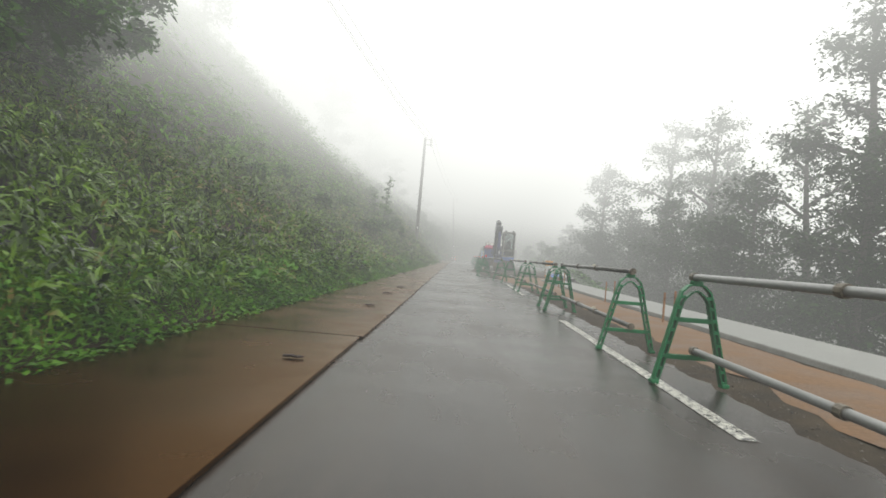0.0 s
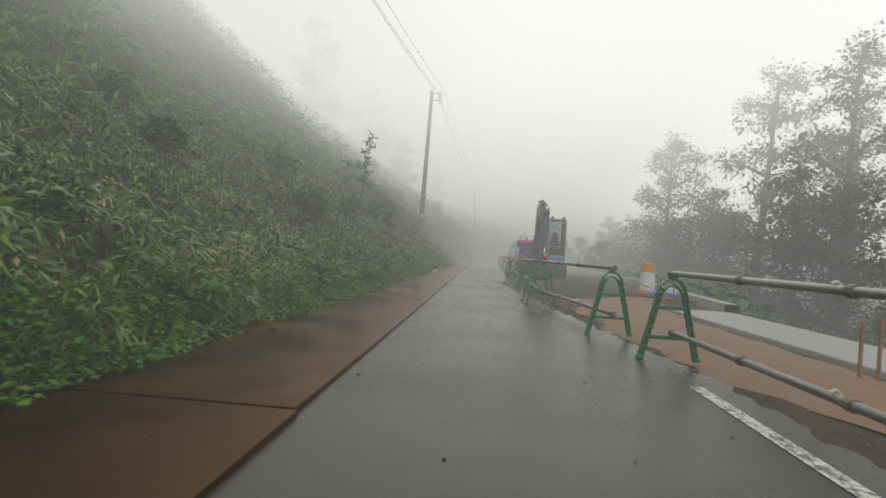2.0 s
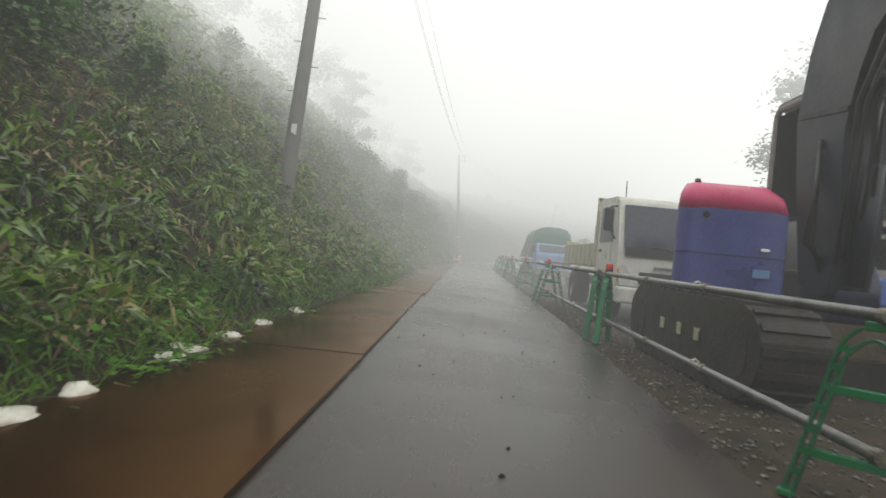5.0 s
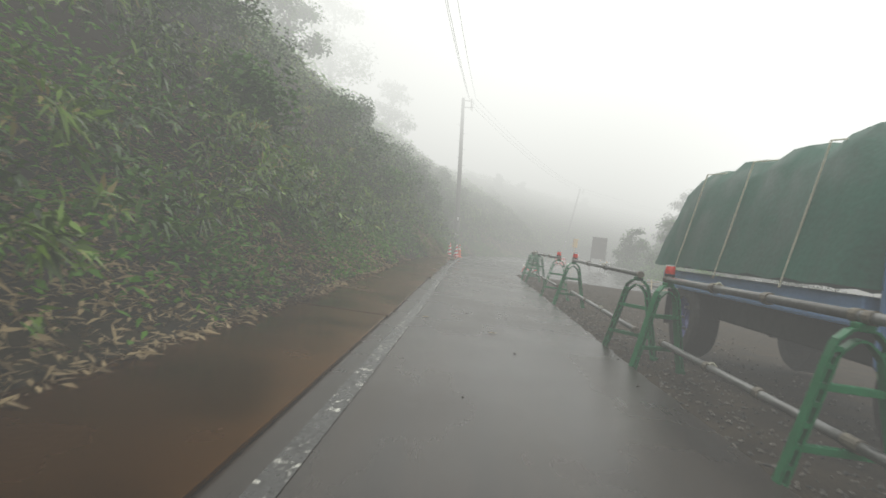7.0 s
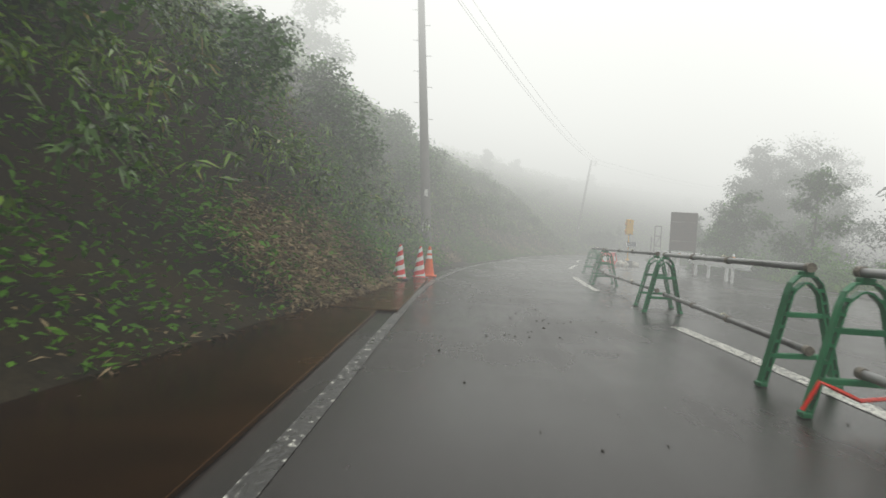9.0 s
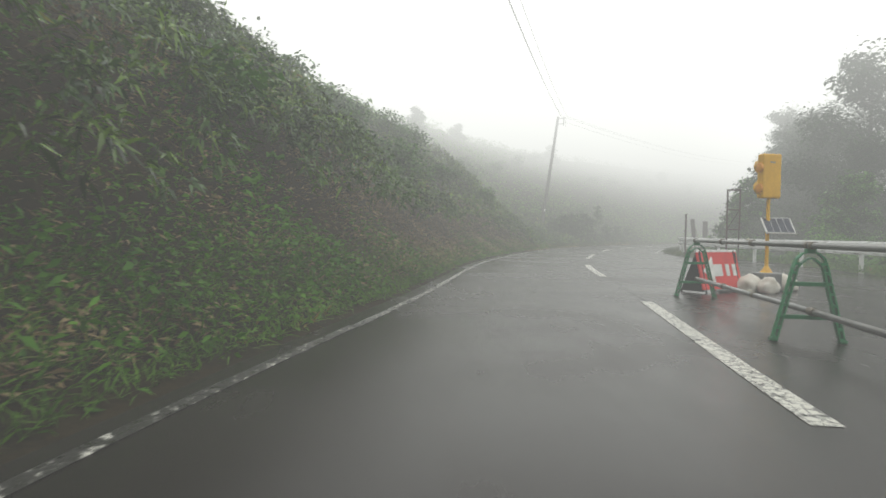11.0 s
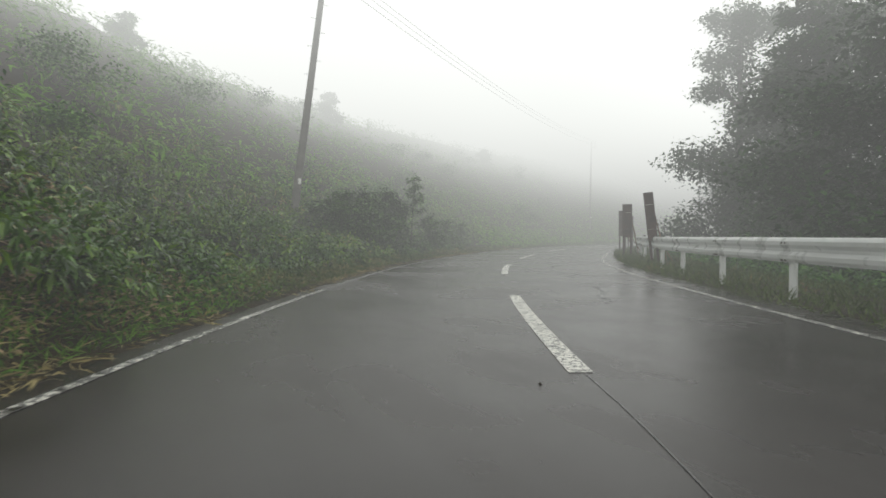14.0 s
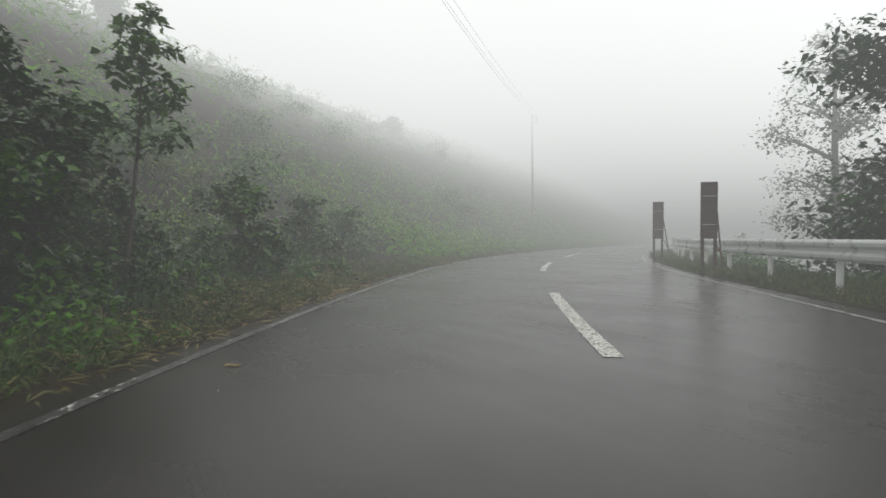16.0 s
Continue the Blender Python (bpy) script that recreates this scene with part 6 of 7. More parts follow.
def dump_truck(x, y):
    t = thing("dump_truck", x, y, -0.02, 0, "white flat-nosed dump truck with a scratched cream bed", "truck")
    w = 0.83
    cab = [(0.02, 0.42), (0.0, 0.75), (0.03, 1.1), (0.2, 1.8), (0.3, 1.9), (1.4, 1.94), (1.5, 1.88), (1.52, 0.5), (1.1, 0.5), (1.0, 0.72), (0.55, 0.72), (0.45, 0.42)]
    part("cab", prism(bmesh.new(), rounded(cab, 3, 0.06), -w, w, 0.035), M_WHITE, t, "dirty white cab")
    bm = bmesh.new()
    prism(bm, [(0.022, 1.12), (0.19, 1.77), (0.2, 1.76), (0.04, 1.12)], -w + 0.08, w - 0.08)
    bmesh.ops.translate(bm, verts=bm.verts, vec=(0, -0.018, 0))
    part("windscreen", bm, M_CELLS, t, "dark windscreen glass")
    part("screen_cowl", prism(bmesh.new(), [(-0.012, 1.0), (0.0, 1.13), (0.02, 1.13), (0.02, 1.0)], -w + 0.1, w - 0.1), M_BLACK, t)
    wip = bmesh.new()
    for x0, x1 in ((-0.55, 0.05), (0.1, 0.62)):
        tube(wip, [(x0, -0.02, 1.08), (x0 + 0.25, -0.005, 1.17), (x1, -0.012, 1.12)], 0.011, 5)
    part("wiper", wip, M_BLACK, t)
    for sx in (-1, 1):
        d = part("door", box(bmesh.new(), sx * w - 0.012, sx * w + 0.012, 0.45, 1.35, 0.74, 1.82, 0.02), M_WHITE, t)
        part("door_window", prism(bmesh.new(), rounded([(0.42, 1.2), (0.5, 1.76), (1.25, 1.78), (1.28, 1.2)], 3, 0.05), sx * w - 0.017, sx * w + 0.017), M_CELLS, d, "dark side window")
        part("door_handle", box(bmesh.new(), sx * w - 0.03, sx * w + 0.03, 1.08, 1.24, 1.05, 1.09, 0.01), M_BLACK, d)
        m = part("mirror", box(bmesh.new(), sx * (w + 0.16) - 0.07, sx * (w + 0.16) + 0.07, 0.08, 0.16, 1.35, 1.7, 0.03), M_BLACK, t)
        part("mirror_arm", tube(bmesh.new(), [(sx * w, 0.3, 1.75), (sx * (w + 0.14), 0.12, 1.72), (sx * (w + 0.15), 0.12, 1.4), (sx * w, 0.3, 1.25)], 0.012, 6), M_BLACK, m)
        part("headlight", prism(bmesh.new(), rounded([(sx * 0.5, 0.56), (sx * 0.79, 0.56), (sx * 0.8, 0.84), (sx * 0.72, 0.86)], 2, 0.03), -0.02, 0.05, 0, "y"), M_LENS, t, "clear headlight glass")
        part("indicator", box(bmesh.new(), sx * 0.79 - 0.035, sx * 0.79 + 0.035, -0.015, 0.06, 0.62, 0.82, 0.01), M_AMBER, t, "amber indicator")
        part("mudguard", prism(bmesh.new(), rounded([(0.4, 0.3), (0.46, 0.72), (1.05, 0.72), (1.14, 0.4), (1.06, 0.4), (0.98, 0.66), (0.55, 0.66), (0.46, 0.3)], 2, 0.04), sx * w - 0.03, sx * w + 0.03), M_BLACK, t)
    part("grille", box(bmesh.new(), -0.5, 0.5, -0.02, 0.03, 0.6, 0.78, 0.015), M_BLACK, t)
    part("bumper", box(bmesh.new(), -w, w, -0.06, 0.1, 0.3, 0.54, 0.035), M_WHITE, t)
    part("number_plate", box(bmesh.new(), -0.16, 0.16, -0.075, -0.062, 0.36, 0.5, 0.004), M_STRIPE, t, "pale number plate")
    bm = bmesh.new()
    for k in range(3):
        box(bm, -0.11 + 0.08 * k, -0.06 + 0.08 * k, -0.079, -0.0755, 0.385, 0.46)
    part("plate_bars", bm, M_GREY, t)
    part("name_bars", box(bmesh.new(), -0.3, 0.1, -0.026, -0.02, 0.83, 0.87), M_GREY, t)
    part("aerial", tube(bmesh.new(), [(-w + 0.12, 0.35, 1.9), (-w + 0.12, 0.38, 2.15)], 0.008, 5), M_BLACK, t)
    for sx in (-0.35, 0.35):
        part("chassis_rail", box(bmesh.new(), sx - 0.05, sx + 0.05, 0.3, 4.5, 0.42, 0.6, 0.01), M_BLACK, t)
    bed = bmesh.new()
    box(bed, -0.86, 0.86, 1.66, 4.6, 0.78, 0.84)
    part("bed_floor", bed, M_CREAM, t)
    for nm, b in (("side_board", (-0.88, -0.83, 1.66, 4.6, 0.8, 1.2)), ("side_board", (0.83, 0.88, 1.66, 4.6, 0.8, 1.2)), ("tail_board", (-0.86, 0.86, 4.56, 4.62, 0.8, 1.28)), ("head_board", (-0.86, 0.86, 1.62, 1.68, 0.8, 1.5))):
        sb = part(nm, box(bmesh.new(), *b, 0.012), M_CREAM, t, "scratched cream bed board")
        bm = bmesh.new()
        if nm == "side_board":
            for k in range(7):
                yy = 1.85 + k * 0.42
                box(bm, b[0] - 0.012, b[1] + 0.012, yy - 0.025, yy + 0.025, 0.8, 1.2, 0.004)
            part("bed_rib", bm, M_CREAM, sb)
        else:
            bm.free()
    guard = bmesh.new()
    for sx in (-0.82, 0.82):
        box(guard, sx - 0.035, sx + 0.035, 1.58, 1.66, 0.8, 1.98, 0.01)
    box(guard, -0.86, 0.86, 1.58, 1.66, 1.92, 1.99, 0.01)
    part("bed_guard", guard, M_CREAM, t)
    for sx in (-1, 1):
        wheel(t, sx * 0.7, 0.78, 0.34, 0.2, M_WHITE, "white wheel rim")
        wheel(t, sx * 0.66, 3.75, 0.34, 0.32, M_GREY, "grey wheel rim")
    return t


dump_truck(3.12, 46.45)


def tarp_truck(x, y):
    t = thing("small_truck", x, y, -0.02, 0, "small blue truck with its load under a green tarpaulin", "truck")
    w = 0.66
    cab = [(0.0, 0.42), (0.0, 0.98), (0.12, 1.1), (0.32, 1.3), (0.4, 1.34), (1.05, 1.34), (1.12, 1.3), (1.12, 0.42)]
    part("cab", prism(bmesh.new(), rounded(cab, 3, 0.06), -w, w, 0.03), M_SKYBLUE, t, "pale blue cab")
    bm = prism(bmesh.new(), [(0.1, 1.085), (0.31, 1.29), (0.33, 1.28), (0.12, 1.07)], -w + 0.07, w - 0.07)
    bmesh.ops.translate(bm, verts=bm.verts, vec=(0, -0.012, 0.008))
    part("windscreen", bm, M_CELLS, t, "dark windscreen glass")
    part("bumper", box(bmesh.new(), -w, w, -0.05, 0.08, 0.34, 0.56, 0.03), M_GREY, t)
    part("grille", box(bmesh.new(), -0.4, 0.4, -0.02, 0.02, 0.64, 0.8, 0.01), M_BLACK, t)
    for sx in (-1, 1):
        part("headlight", turned(bmesh.new(), [(0, -0.03), (0.07, -0.02), (0.08, 0.02), (0, 0.02)], 16, pose(sx * 0.52, -0.005, 0.73, 90, 0, 0)), M_LENS, t, "round headlight glass")
        part("mirror", box(bmesh.new(), sx * (w + 0.1) - 0.05, sx * (w + 0.1) + 0.05, 0.2, 0.26, 1.05, 1.25, 0.02), M_BLACK, t)
        part("door", box(bmesh.new(), sx * w - 0.01, sx * w + 0.01, 0.42, 1.05, 0.52, 1.28, 0.02), M_SKYBLUE, t)
    part("chassis", box(bmesh.new(), -0.5, 0.5, 0.2, 4.5, 0.42, 0.62, 0.02), M_BLACK, t)
    part("load_bed", box(bmesh.new(), -0.7, 0.7, 1.2, 4.62, 0.64, 0.82, 0.02), M_SKYBLUE, t)
    tarp = bmesh.new()
    rows_t = []
    for i, yy in enumerate(np.linspace(1.12, 4.72, 15)):
        ring = []
        end = min(i, 14 - i)
        top = 1.9 - (0.28 if end == 0 else 0.06 if end == 1 else 0.0) - 0.05 * math.sin(i * 1.9) + 0.02 * math.sin(i * 4.1)
        for k in range(13):
            f = k / 12
            a = (f - 0.5) * 2
            wide = 0.8 - 0.14 * max(0, 1 - abs(a)) * 0
            if abs(a) > 0.62:
                g = (abs(a) - 0.62) / 0.38
                xx = (0.58 + 0.2 * g) * math.copysign(1, a)
                zz = top - 0.12 - g * (top - 0.12 - 0.86) + 0.012 * math.sin(i * 2.7 + k)
            else:
                xx = 0.58 * a / 0.62
                zz = top - 0.12 * (abs(a) / 0.62) ** 3
            ring.append(tarp.verts.new((xx + 0.012 * math.sin(i * 3.3 + k * 2.1), yy + 0.012 * math.sin(k * 1.7 + i), zz)))
        rows_t.append(ring)
    for a, b in zip(rows_t, rows_t[1:]):
        for k in range(12):
            tarp.faces.new((a[k], a[k + 1], b[k + 1], b[k]))
    for ring, yy in ((rows_t[0], 1.1), (rows_t[-1], 4.76)):
        foot = [tarp.verts.new((0.78 * (2 * k / 12 - 1), yy, 0.86)) for k in range(1, 12)]
        loop = [ring[0], *foot, ring[12]]
        for k in range(12):
            tarp.faces.new((ring[k], ring[k + 1], loop[k + 1], loop[k]) if loop[k] is not ring[k] and loop[k + 1] is not ring[k + 1] else tuple(dict.fromkeys((ring[k], ring[k + 1], loop[k + 1], loop[k]))))
    part("tarpaulin", tarp, M_TARP, t, "dark green canvas tarpaulin", smooth=True)
    for yy in (1.9, 3.0, 4.0):
        part("rope", tube(bmesh.new(), [(-0.8, yy, 0.8), (-0.6, yy, 1.8), (0, yy, 1.93), (0.6, yy, 1.8), (0.8, yy, 0.8)], 0.008, 5), M_ROPE, t)
    for sx in (-1, 1):
        wheel(t, sx * 0.56, 0.75, 0.33, 0.2, M_BLUE, "blue wheel rim")
        wheel(t, sx * 0.56, 3.95, 0.365, 0.24, M_BLUE, "blue wheel rim")
        part("mudflap", box(bmesh.new(), sx * 0.56 - 0.13, sx * 0.56 + 0.13, 4.42, 4.44, 0.25, 0.62, 0.004), M_BLACK, t)
    return t


tarp_truck(2.98, 56.9)


# ---- beside the works ----
def striped_drum(x, y):
    t = thing("marker_drum", x, y, 0.0, 0, "white plastic marker drum with amber bands", "drum")
    part("body", turned(bmesh.new(), [(0, 0.0), (0.2, 0.0), (0.205, 0.02), (0.2, 0.86), (0.19, 0.88), (0, 0.88)], 24), M_STRIPE, t)
    for z in (0.02, 0.62):
        part("band", turned(bmesh.new(), [(0.2, z), (0.208, z + 0.01), (0.208, z + (0.25 if z > 0.3 else 0.1)), (0.2, z + (0.26 if z > 0.3 else 0.11))], 24), M_AMBER, t, "amber band")
    part("foot", turned(bmesh.new(), [(0, -0.02), (0.26, -0.02), (0.26, 0.02), (0, 0.03)], 20), M_BLACK, t)


striped_drum(4.98, 31.4)


def heap(name, x, y, r, h, material, label, category, seed, turn=0, stretch=1.0):
    """A slumped sack or crumpled sheet."""
    bm = bmesh.new()
    bmesh.ops.create_icosphere(bm, subdivisions=3, radius=1)
    g = random.Random(seed)
    o = Vector((g.uniform(0, 50), g.uniform(0, 50), g.uniform(0, 50)))
    for v in bm.verts:
        k = 1 + 0.3 * noise.noise(v.co * 1.6 + o) + 0.12 * noise.noise(v.co * 4.5 + o)
        c = v.co * k
        v.co = (c.x * r * stretch, c.y * r, max(c.z, -0.45) * h * 0.7 + h * 0.31)
    single(name, bm, material, label, category, at_pose=pose(x, y, 0.0, 0, 0, turn), smooth=True)


heap("blue_sheet", 5.25, 30.6, 0.3, 0.2, M_SHEET, "crumpled blue plastic sheet on the timber", "plastic sheet", 2, 20, 1.4)
bar_rng = random.Random(9)
for k in range(9):
    long = bar_rng.uniform(1.2, 2.4)
    a = bar_rng.uniform(-30, 25)
    z = 0.0 + 0.02 * (k // 3)
    bm = box(bmesh.new(), -0.03, 0.03, -long / 2, long / 2, 0, 0.028, 0.004) if k % 2 else tube(bmesh.new(), [(0, -long / 2, 0.012), (0, long / 2, 0.012)], 0.011, 6)
    single("batten" if k % 2 else "steel_bar", bm, M_WOOD if k % 2 else M_RUST, "weathered wooden batten lying in a loose pile" if k % 2 else "rusty reinforcing bar lying in a loose pile", "batten" if k % 2 else "steel bar", "loose pile", at_pose=pose(4.9 + bar_rng.uniform(-0.35, 0.3), 29.6 + bar_rng.uniform(-0.7, 0.6), z, 0, 0, a + 30))
t = thing("broom", 5.15, 29.9, 0.06, 38, "wooden broom lying on the pile", "broom", "", (0, 0))
part("broomstick", tube(bmesh.new(), [(0, -0.1, 0.03), (0, 1.0, 0.25)], 0.013, 8), M_WOOD, t)
part("bristles", prism(bmesh.new(), [(-0.05, 0), (0.05, 0), (0.11, -0.3), (-0.11, -0.3)], 0.0, 0.07, 0.01, "z"), M_DRY, t)


def marker_frame(x, y, turn, z=-0.02):
    t = thing("setting_out_stakes", x, y, z, turn, "two thin orange wooden setting-out stakes with a wire", "stakes", "setting-out stakes")
    for sx in (-0.09, 0.09):
        part("stake", box(bmesh.new(), sx - 0.013, sx + 0.013, -0.013, 0.013, -0.1, 0.5 + 0.2 * sx, 0.003), M_STAKE, t)
    part("wire", tube(bmesh.new(), [(-0.09, -0.015, 0.4), (0.09, -0.015, 0.41)], 0.003, 5), M_RUST, t)


for x, y, a in ((3.5, 8.2, 12), (3.55, 12.2, -5), (3.6, 18.9, 10), (4.4, 28.0, 20), (4.75, 28.5, 5)):
    marker_frame(x, y, a)
for k, (x, y) in enumerate(((-1.53, 37.3), (-1.56, 38.4), (-1.56, 39.4), (-1.55, 39.85), (-1.55, 40.7), (-1.6, 41.0), (-1.57, 41.6), (-1.58, 42.4), (-1.6, 43.5))):
    heap("sandbag", x - 0.05, y, 0.075 + 0.015 * (k % 3), 0.06, M_BAG, "small slumped white sandbag at the plate's edge", "sandbag", 30 + k, 37 * k, 1.5)
for x, y, a, long in ((7.4, 80.6, 30, 0.9), (7.6, 80.9, -25, 0.7), (7.9, 81.6, 70, 1.0), (5.6, 46.2, 15, 0.9), (5.7, 46.6, 60, 0.7)):
    single("plank", box(bmesh.new(), -0.045, 0.045, -long / 2, long / 2, 0, 0.025, 0.004), M_WOOD, "pale rough plank lying on the level ground", "plank", "planks", at_pose=pose(x, y, 0.0, 0, 0, a))
for a, b, r in (((7.1, 78.05, 0.3), (6.5, 75.95, 0.03), 0.025), ((6.75, 77.5, 0.22), (7.5, 78.4, 0.26), 0.02), ((6.6, 77.9, 0.06), (7.6, 77.6, 0.12), 0.03), ((6.9, 78.6, 0.04), (7.9, 77.2, 0.08), 0.028), ((6.95, 76.2, 0.02), (7.5, 77.0, 0.1), 0.014), ((6.3, 78.4, 0.05), (7.4, 78.9, 0.2), 0.022)):
    m = (Vector(a) + Vector(b)) / 2
    single("stick", tube(bmesh.new(), [Vector(a) - m, (Vector(a) - m) * 0.3 + Vector((0.01, 0, 0.01)), Vector(b) - m], [r, r * 0.9, r * 0.6], 6), M_LEAF if r in (0.025, 0.02, 0.014) else M_BARK,
           "pale bare stick on a small heap of branches" if r in (0.025, 0.02, 0.014) else "dark wet branch in a small heap on the lay-by", "stick", "heap of branches", at_pose=pose(*m))
t = thing("bucket", 9.46, 79.1, 0.0, 0, "small yellow plastic bucket on the lay-by", "bucket")
part("pail", turned(bmesh.new(), [(0, 0), (0.1, 0), (0.13, 0.24), (0.14, 0.25), (0.12, 0.24), (0.095, 0.02), (0, 0.02)], 18), M_AMBER, t)
part("handle", tube(bmesh.new(), [(0.13 * math.cos(a), 0, 0.24 + 0.1 * math.sin(a)) for a in (k * math.pi / 8 for k in range(9))], 0.005, 5), M_GREY, t)


# ---- cones ----
def cone(x, y, orange=False):
    t = thing("traffic_cone", x, y, 0.032 if y < 84.6 and x < -0.3 else 0.004, 0, "plain orange traffic cone with pale bands" if orange else "red and white striped traffic cone on the road's edge", "cone", "traffic cones")
    h = 0.6
    def r(z):
        return 0.115 - 0.088 * max(z - 0.05, 0) / (h - 0.05)
    part("base", box(bmesh.new(), -0.17, 0.17, -0.17, 0.17, 0, 0.028, 0.012), M_ORANGE if orange else M_BLACK, t)
    part("body", turned(bmesh.new(), [(r(0) + 0.012, 0.028), (r(0), 0.05), (r(h), h), (r(h) * 0.6, h + 0.012), (0, h + 0.014)], 24), M_ORANGE if orange else M_SIGNRED, t, smooth=False)
    if orange:
        for z in (0.36, 0.47):
            part("band", turned(bmesh.new(), [(r(z) + 0.002, z), (r(z + 0.07) + 0.002, z + 0.07)], 24), M_STRIPE, t, "pale reflective band")
    else:
        n = 24
        for k in range(-1, 4):  # slanting stripes that wind round the cone
            bm = bmesh.new()
            prev = None
            for i in range(n + 1):
                a = 2 * math.pi * i / n + 0.6
                z = 0.05 + (k + i / n) * 0.17
                za, zb = min(max(z, 0.05), h), min(max(z + 0.085, 0.05), h)
                pair = [bm.verts.new(((r(q) + 0.003) * math.cos(a), (r(q) + 0.003) * math.sin(a), q)) for q in (za, zb)] if zb - za > 0.002 else None
                if prev and pair:
                    bm.faces.new((prev[0], pair[0], pair[1], prev[1]))
                prev = pair
            if len(bm.faces):
                part("stripe", bm, M_STRIPE, t, "white reflective stripe")
            else:
                bm.free()


cone(-0.66, 83.75)
cone(-0.36, 84.7)
cone(-0.22, 85.6, True)


# ---- poles and wires ----
def utility_pole(base, top, label, arm_side=1, band=None, r=0.15):
    t = thing("utility_pole", *base, 0, label, "utility pole", "utility poles")
    b = Vector(top) - Vector(base)
    part("shaft", tube(bmesh.new(), [(0, 0, -0.6), (0, 0, 0), b * 0.5, b], [r * 1.02, r, r * 0.82, r * 0.62], 16), M_POLE, t, "grey concrete shaft", smooth=True)
    arms = bmesh.new()
    for f in (0.985, 0.94):
        c = b * f
        tube(arms, [c, c + Vector((arm_side * 0.55, 0, 0.04))], 0.028, 6)
    part("cross_arm", arms, M_GREY, t)
    ins = bmesh.new()
    for f in (0.985, 0.94, 0.962):
        c = b * f + Vector((arm_side * 0.5, 0, 0.05))
        turned(ins, [(0, -0.16), (0.045, -0.14), (0.03, -0.06), (0.05, 0.0), (0.03, 0.06), (0.045, 0.12), (0, 0.14)], 10, Matrix.Translation(c))
    box(ins, -0.012, 0.012, -0.012, 0.012, -0.6, 0.1, 0, Matrix.Translation(b * 0.985 + Vector((arm_side * 0.62, 0, 0))))
    part("insulator", ins, M_CONCRETE, t)
    pegs = bmesh.new()
    for k in range(12):
        c = b * (0.3 + 0.052 * k)
        s = 1 if k % 2 else -1
        tube(pegs, [c, c + Vector((s * (r + 0.12), 0, 0))], 0.009, 5)
    part("step_peg", pegs, M_GREY, t)
    if band:
        for k in (-0.6, 0, 0.6):
            a = -math.pi / 2 + k
            c = b * (band / b.z)
            part("reflector", box(bmesh.new(), -0.016, 0.016, -0.004, 0.004, -0.16, 0.16, 0, Matrix.Translation(c + Vector((r * 0.99 * math.cos(a), r * 0.99 * math.sin(a), 0))) @ Matrix.Rotation(k, 4, "Z")), M_STRIPE, t, "white reflective strip")
    part("nameplate", box(bmesh.new(), -0.05, 0.05, -0.006, 0.006, -0.1, 0.1, 0.003, Matrix.Translation(b * 0.22 + Vector((0.03, -r * 0.98, 0)))), M_STRIPE, t)
    return Vector(base) + b * 0.985 + Vector((arm_side * 0.5, 0, 0.2))


P1 = utility_pole((-3.32, 48.2, 0.6), (-3.4, 50.2, 10.3), "grey concrete utility pole rising out of the bank")
P2 = utility_pole((-0.46, 90.2, 0.0), (-1.28, 92.0, 9.3), "grey concrete utility pole with white strips at the road", 1, 1.05)
P3 = utility_pole((13.0, 139.3, 0.6), (14.3, 139.6, 10.0), "grey concrete utility pole on the grassy bank")
P4 = utility_pole((49.0, 173.0, 0.3), (51.9, 176.8, 11.4), "grey concrete utility pole fading in the fog", 1, None, 0.11)
P0 = Vector((-7.5, 8.0, 12.2))
for a, b in ((P0, P1), (P1, P2), (P2, P3), (P3, P4)):
    for k in range(3):
        off = Vector((0.22 * k - 0.2, 0, -0.42 * (k % 2)))
        line = [a.lerp(b, f) + off - Vector((0, 0, 3.2 * f * (1 - f))) for f in (i / 16 for i in range(17))]
        single("power_line", tube(bmesh.new(), line, 0.011, 5), M_BLACK, "thin black overhead power line", "wire", "power lines")


# ---- boards, rails and signal at the bend ----
def snow_board(x, y, turn, top, wide, tall, label="dark rusted marker board on a steel post", strut=True, lean=0):
    t = thing("marker_board", x, y, 0.0, turn, label, "marker board", "marker boards", (0, lean))
    bm = bmesh.new()
    n = 4
    for k in range(n):
        z0 = top - tall + k * tall / n
        box(bm, -wide / 2, wide / 2, -0.03, -0.008, z0 + 0.003, z0 + tall / n - 0.003, 0.004)
    part("panel", bm, M_RUST, t)
    rim = bmesh.new()
    for sx in (-1, 1):
        box(rim, sx * wide / 2 - 0.02, sx * wide / 2 + 0.02, -0.008, 0.03, top - tall, top, 0.004)
    for z in (top - 0.02, top - tall / 2, top - tall + 0.02):
        box(rim, -wide / 2 + 0.02, wide / 2 - 0.02, -0.008, 0.02, z - 0.02, z + 0.02)
    part("panel_frame", rim, M_RUST, t)
    part("post", box(bmesh.new(), -wide / 2 - 0.01, -wide / 2 + 0.06, -0.01, 0.06, -0.3, top - tall + 0.1, 0.006), M_RUST, t)
    part("post", box(bmesh.new(), wide / 2 - 0.06, wide / 2 + 0.01, -0.01, 0.06, -0.5, top - tall + 0.1, 0.006), M_RUST, t)
    if strut:
        part("strut", tube(bmesh.new(), [(wide / 2, 0.03, top - tall * 0.45), (wide / 2 + 0.28, 0.75, -0.3)], 0.02, 6), M_WOOD, t, "slanting wooden strut")
        part("strut", tube(bmesh.new(), [(-wide / 2, 0.03, top - tall * 0.55), (wide / 2 + 0.5, 0.8, -0.2)], 0.016, 6), M_WOOD, t, "slanting wooden strut")


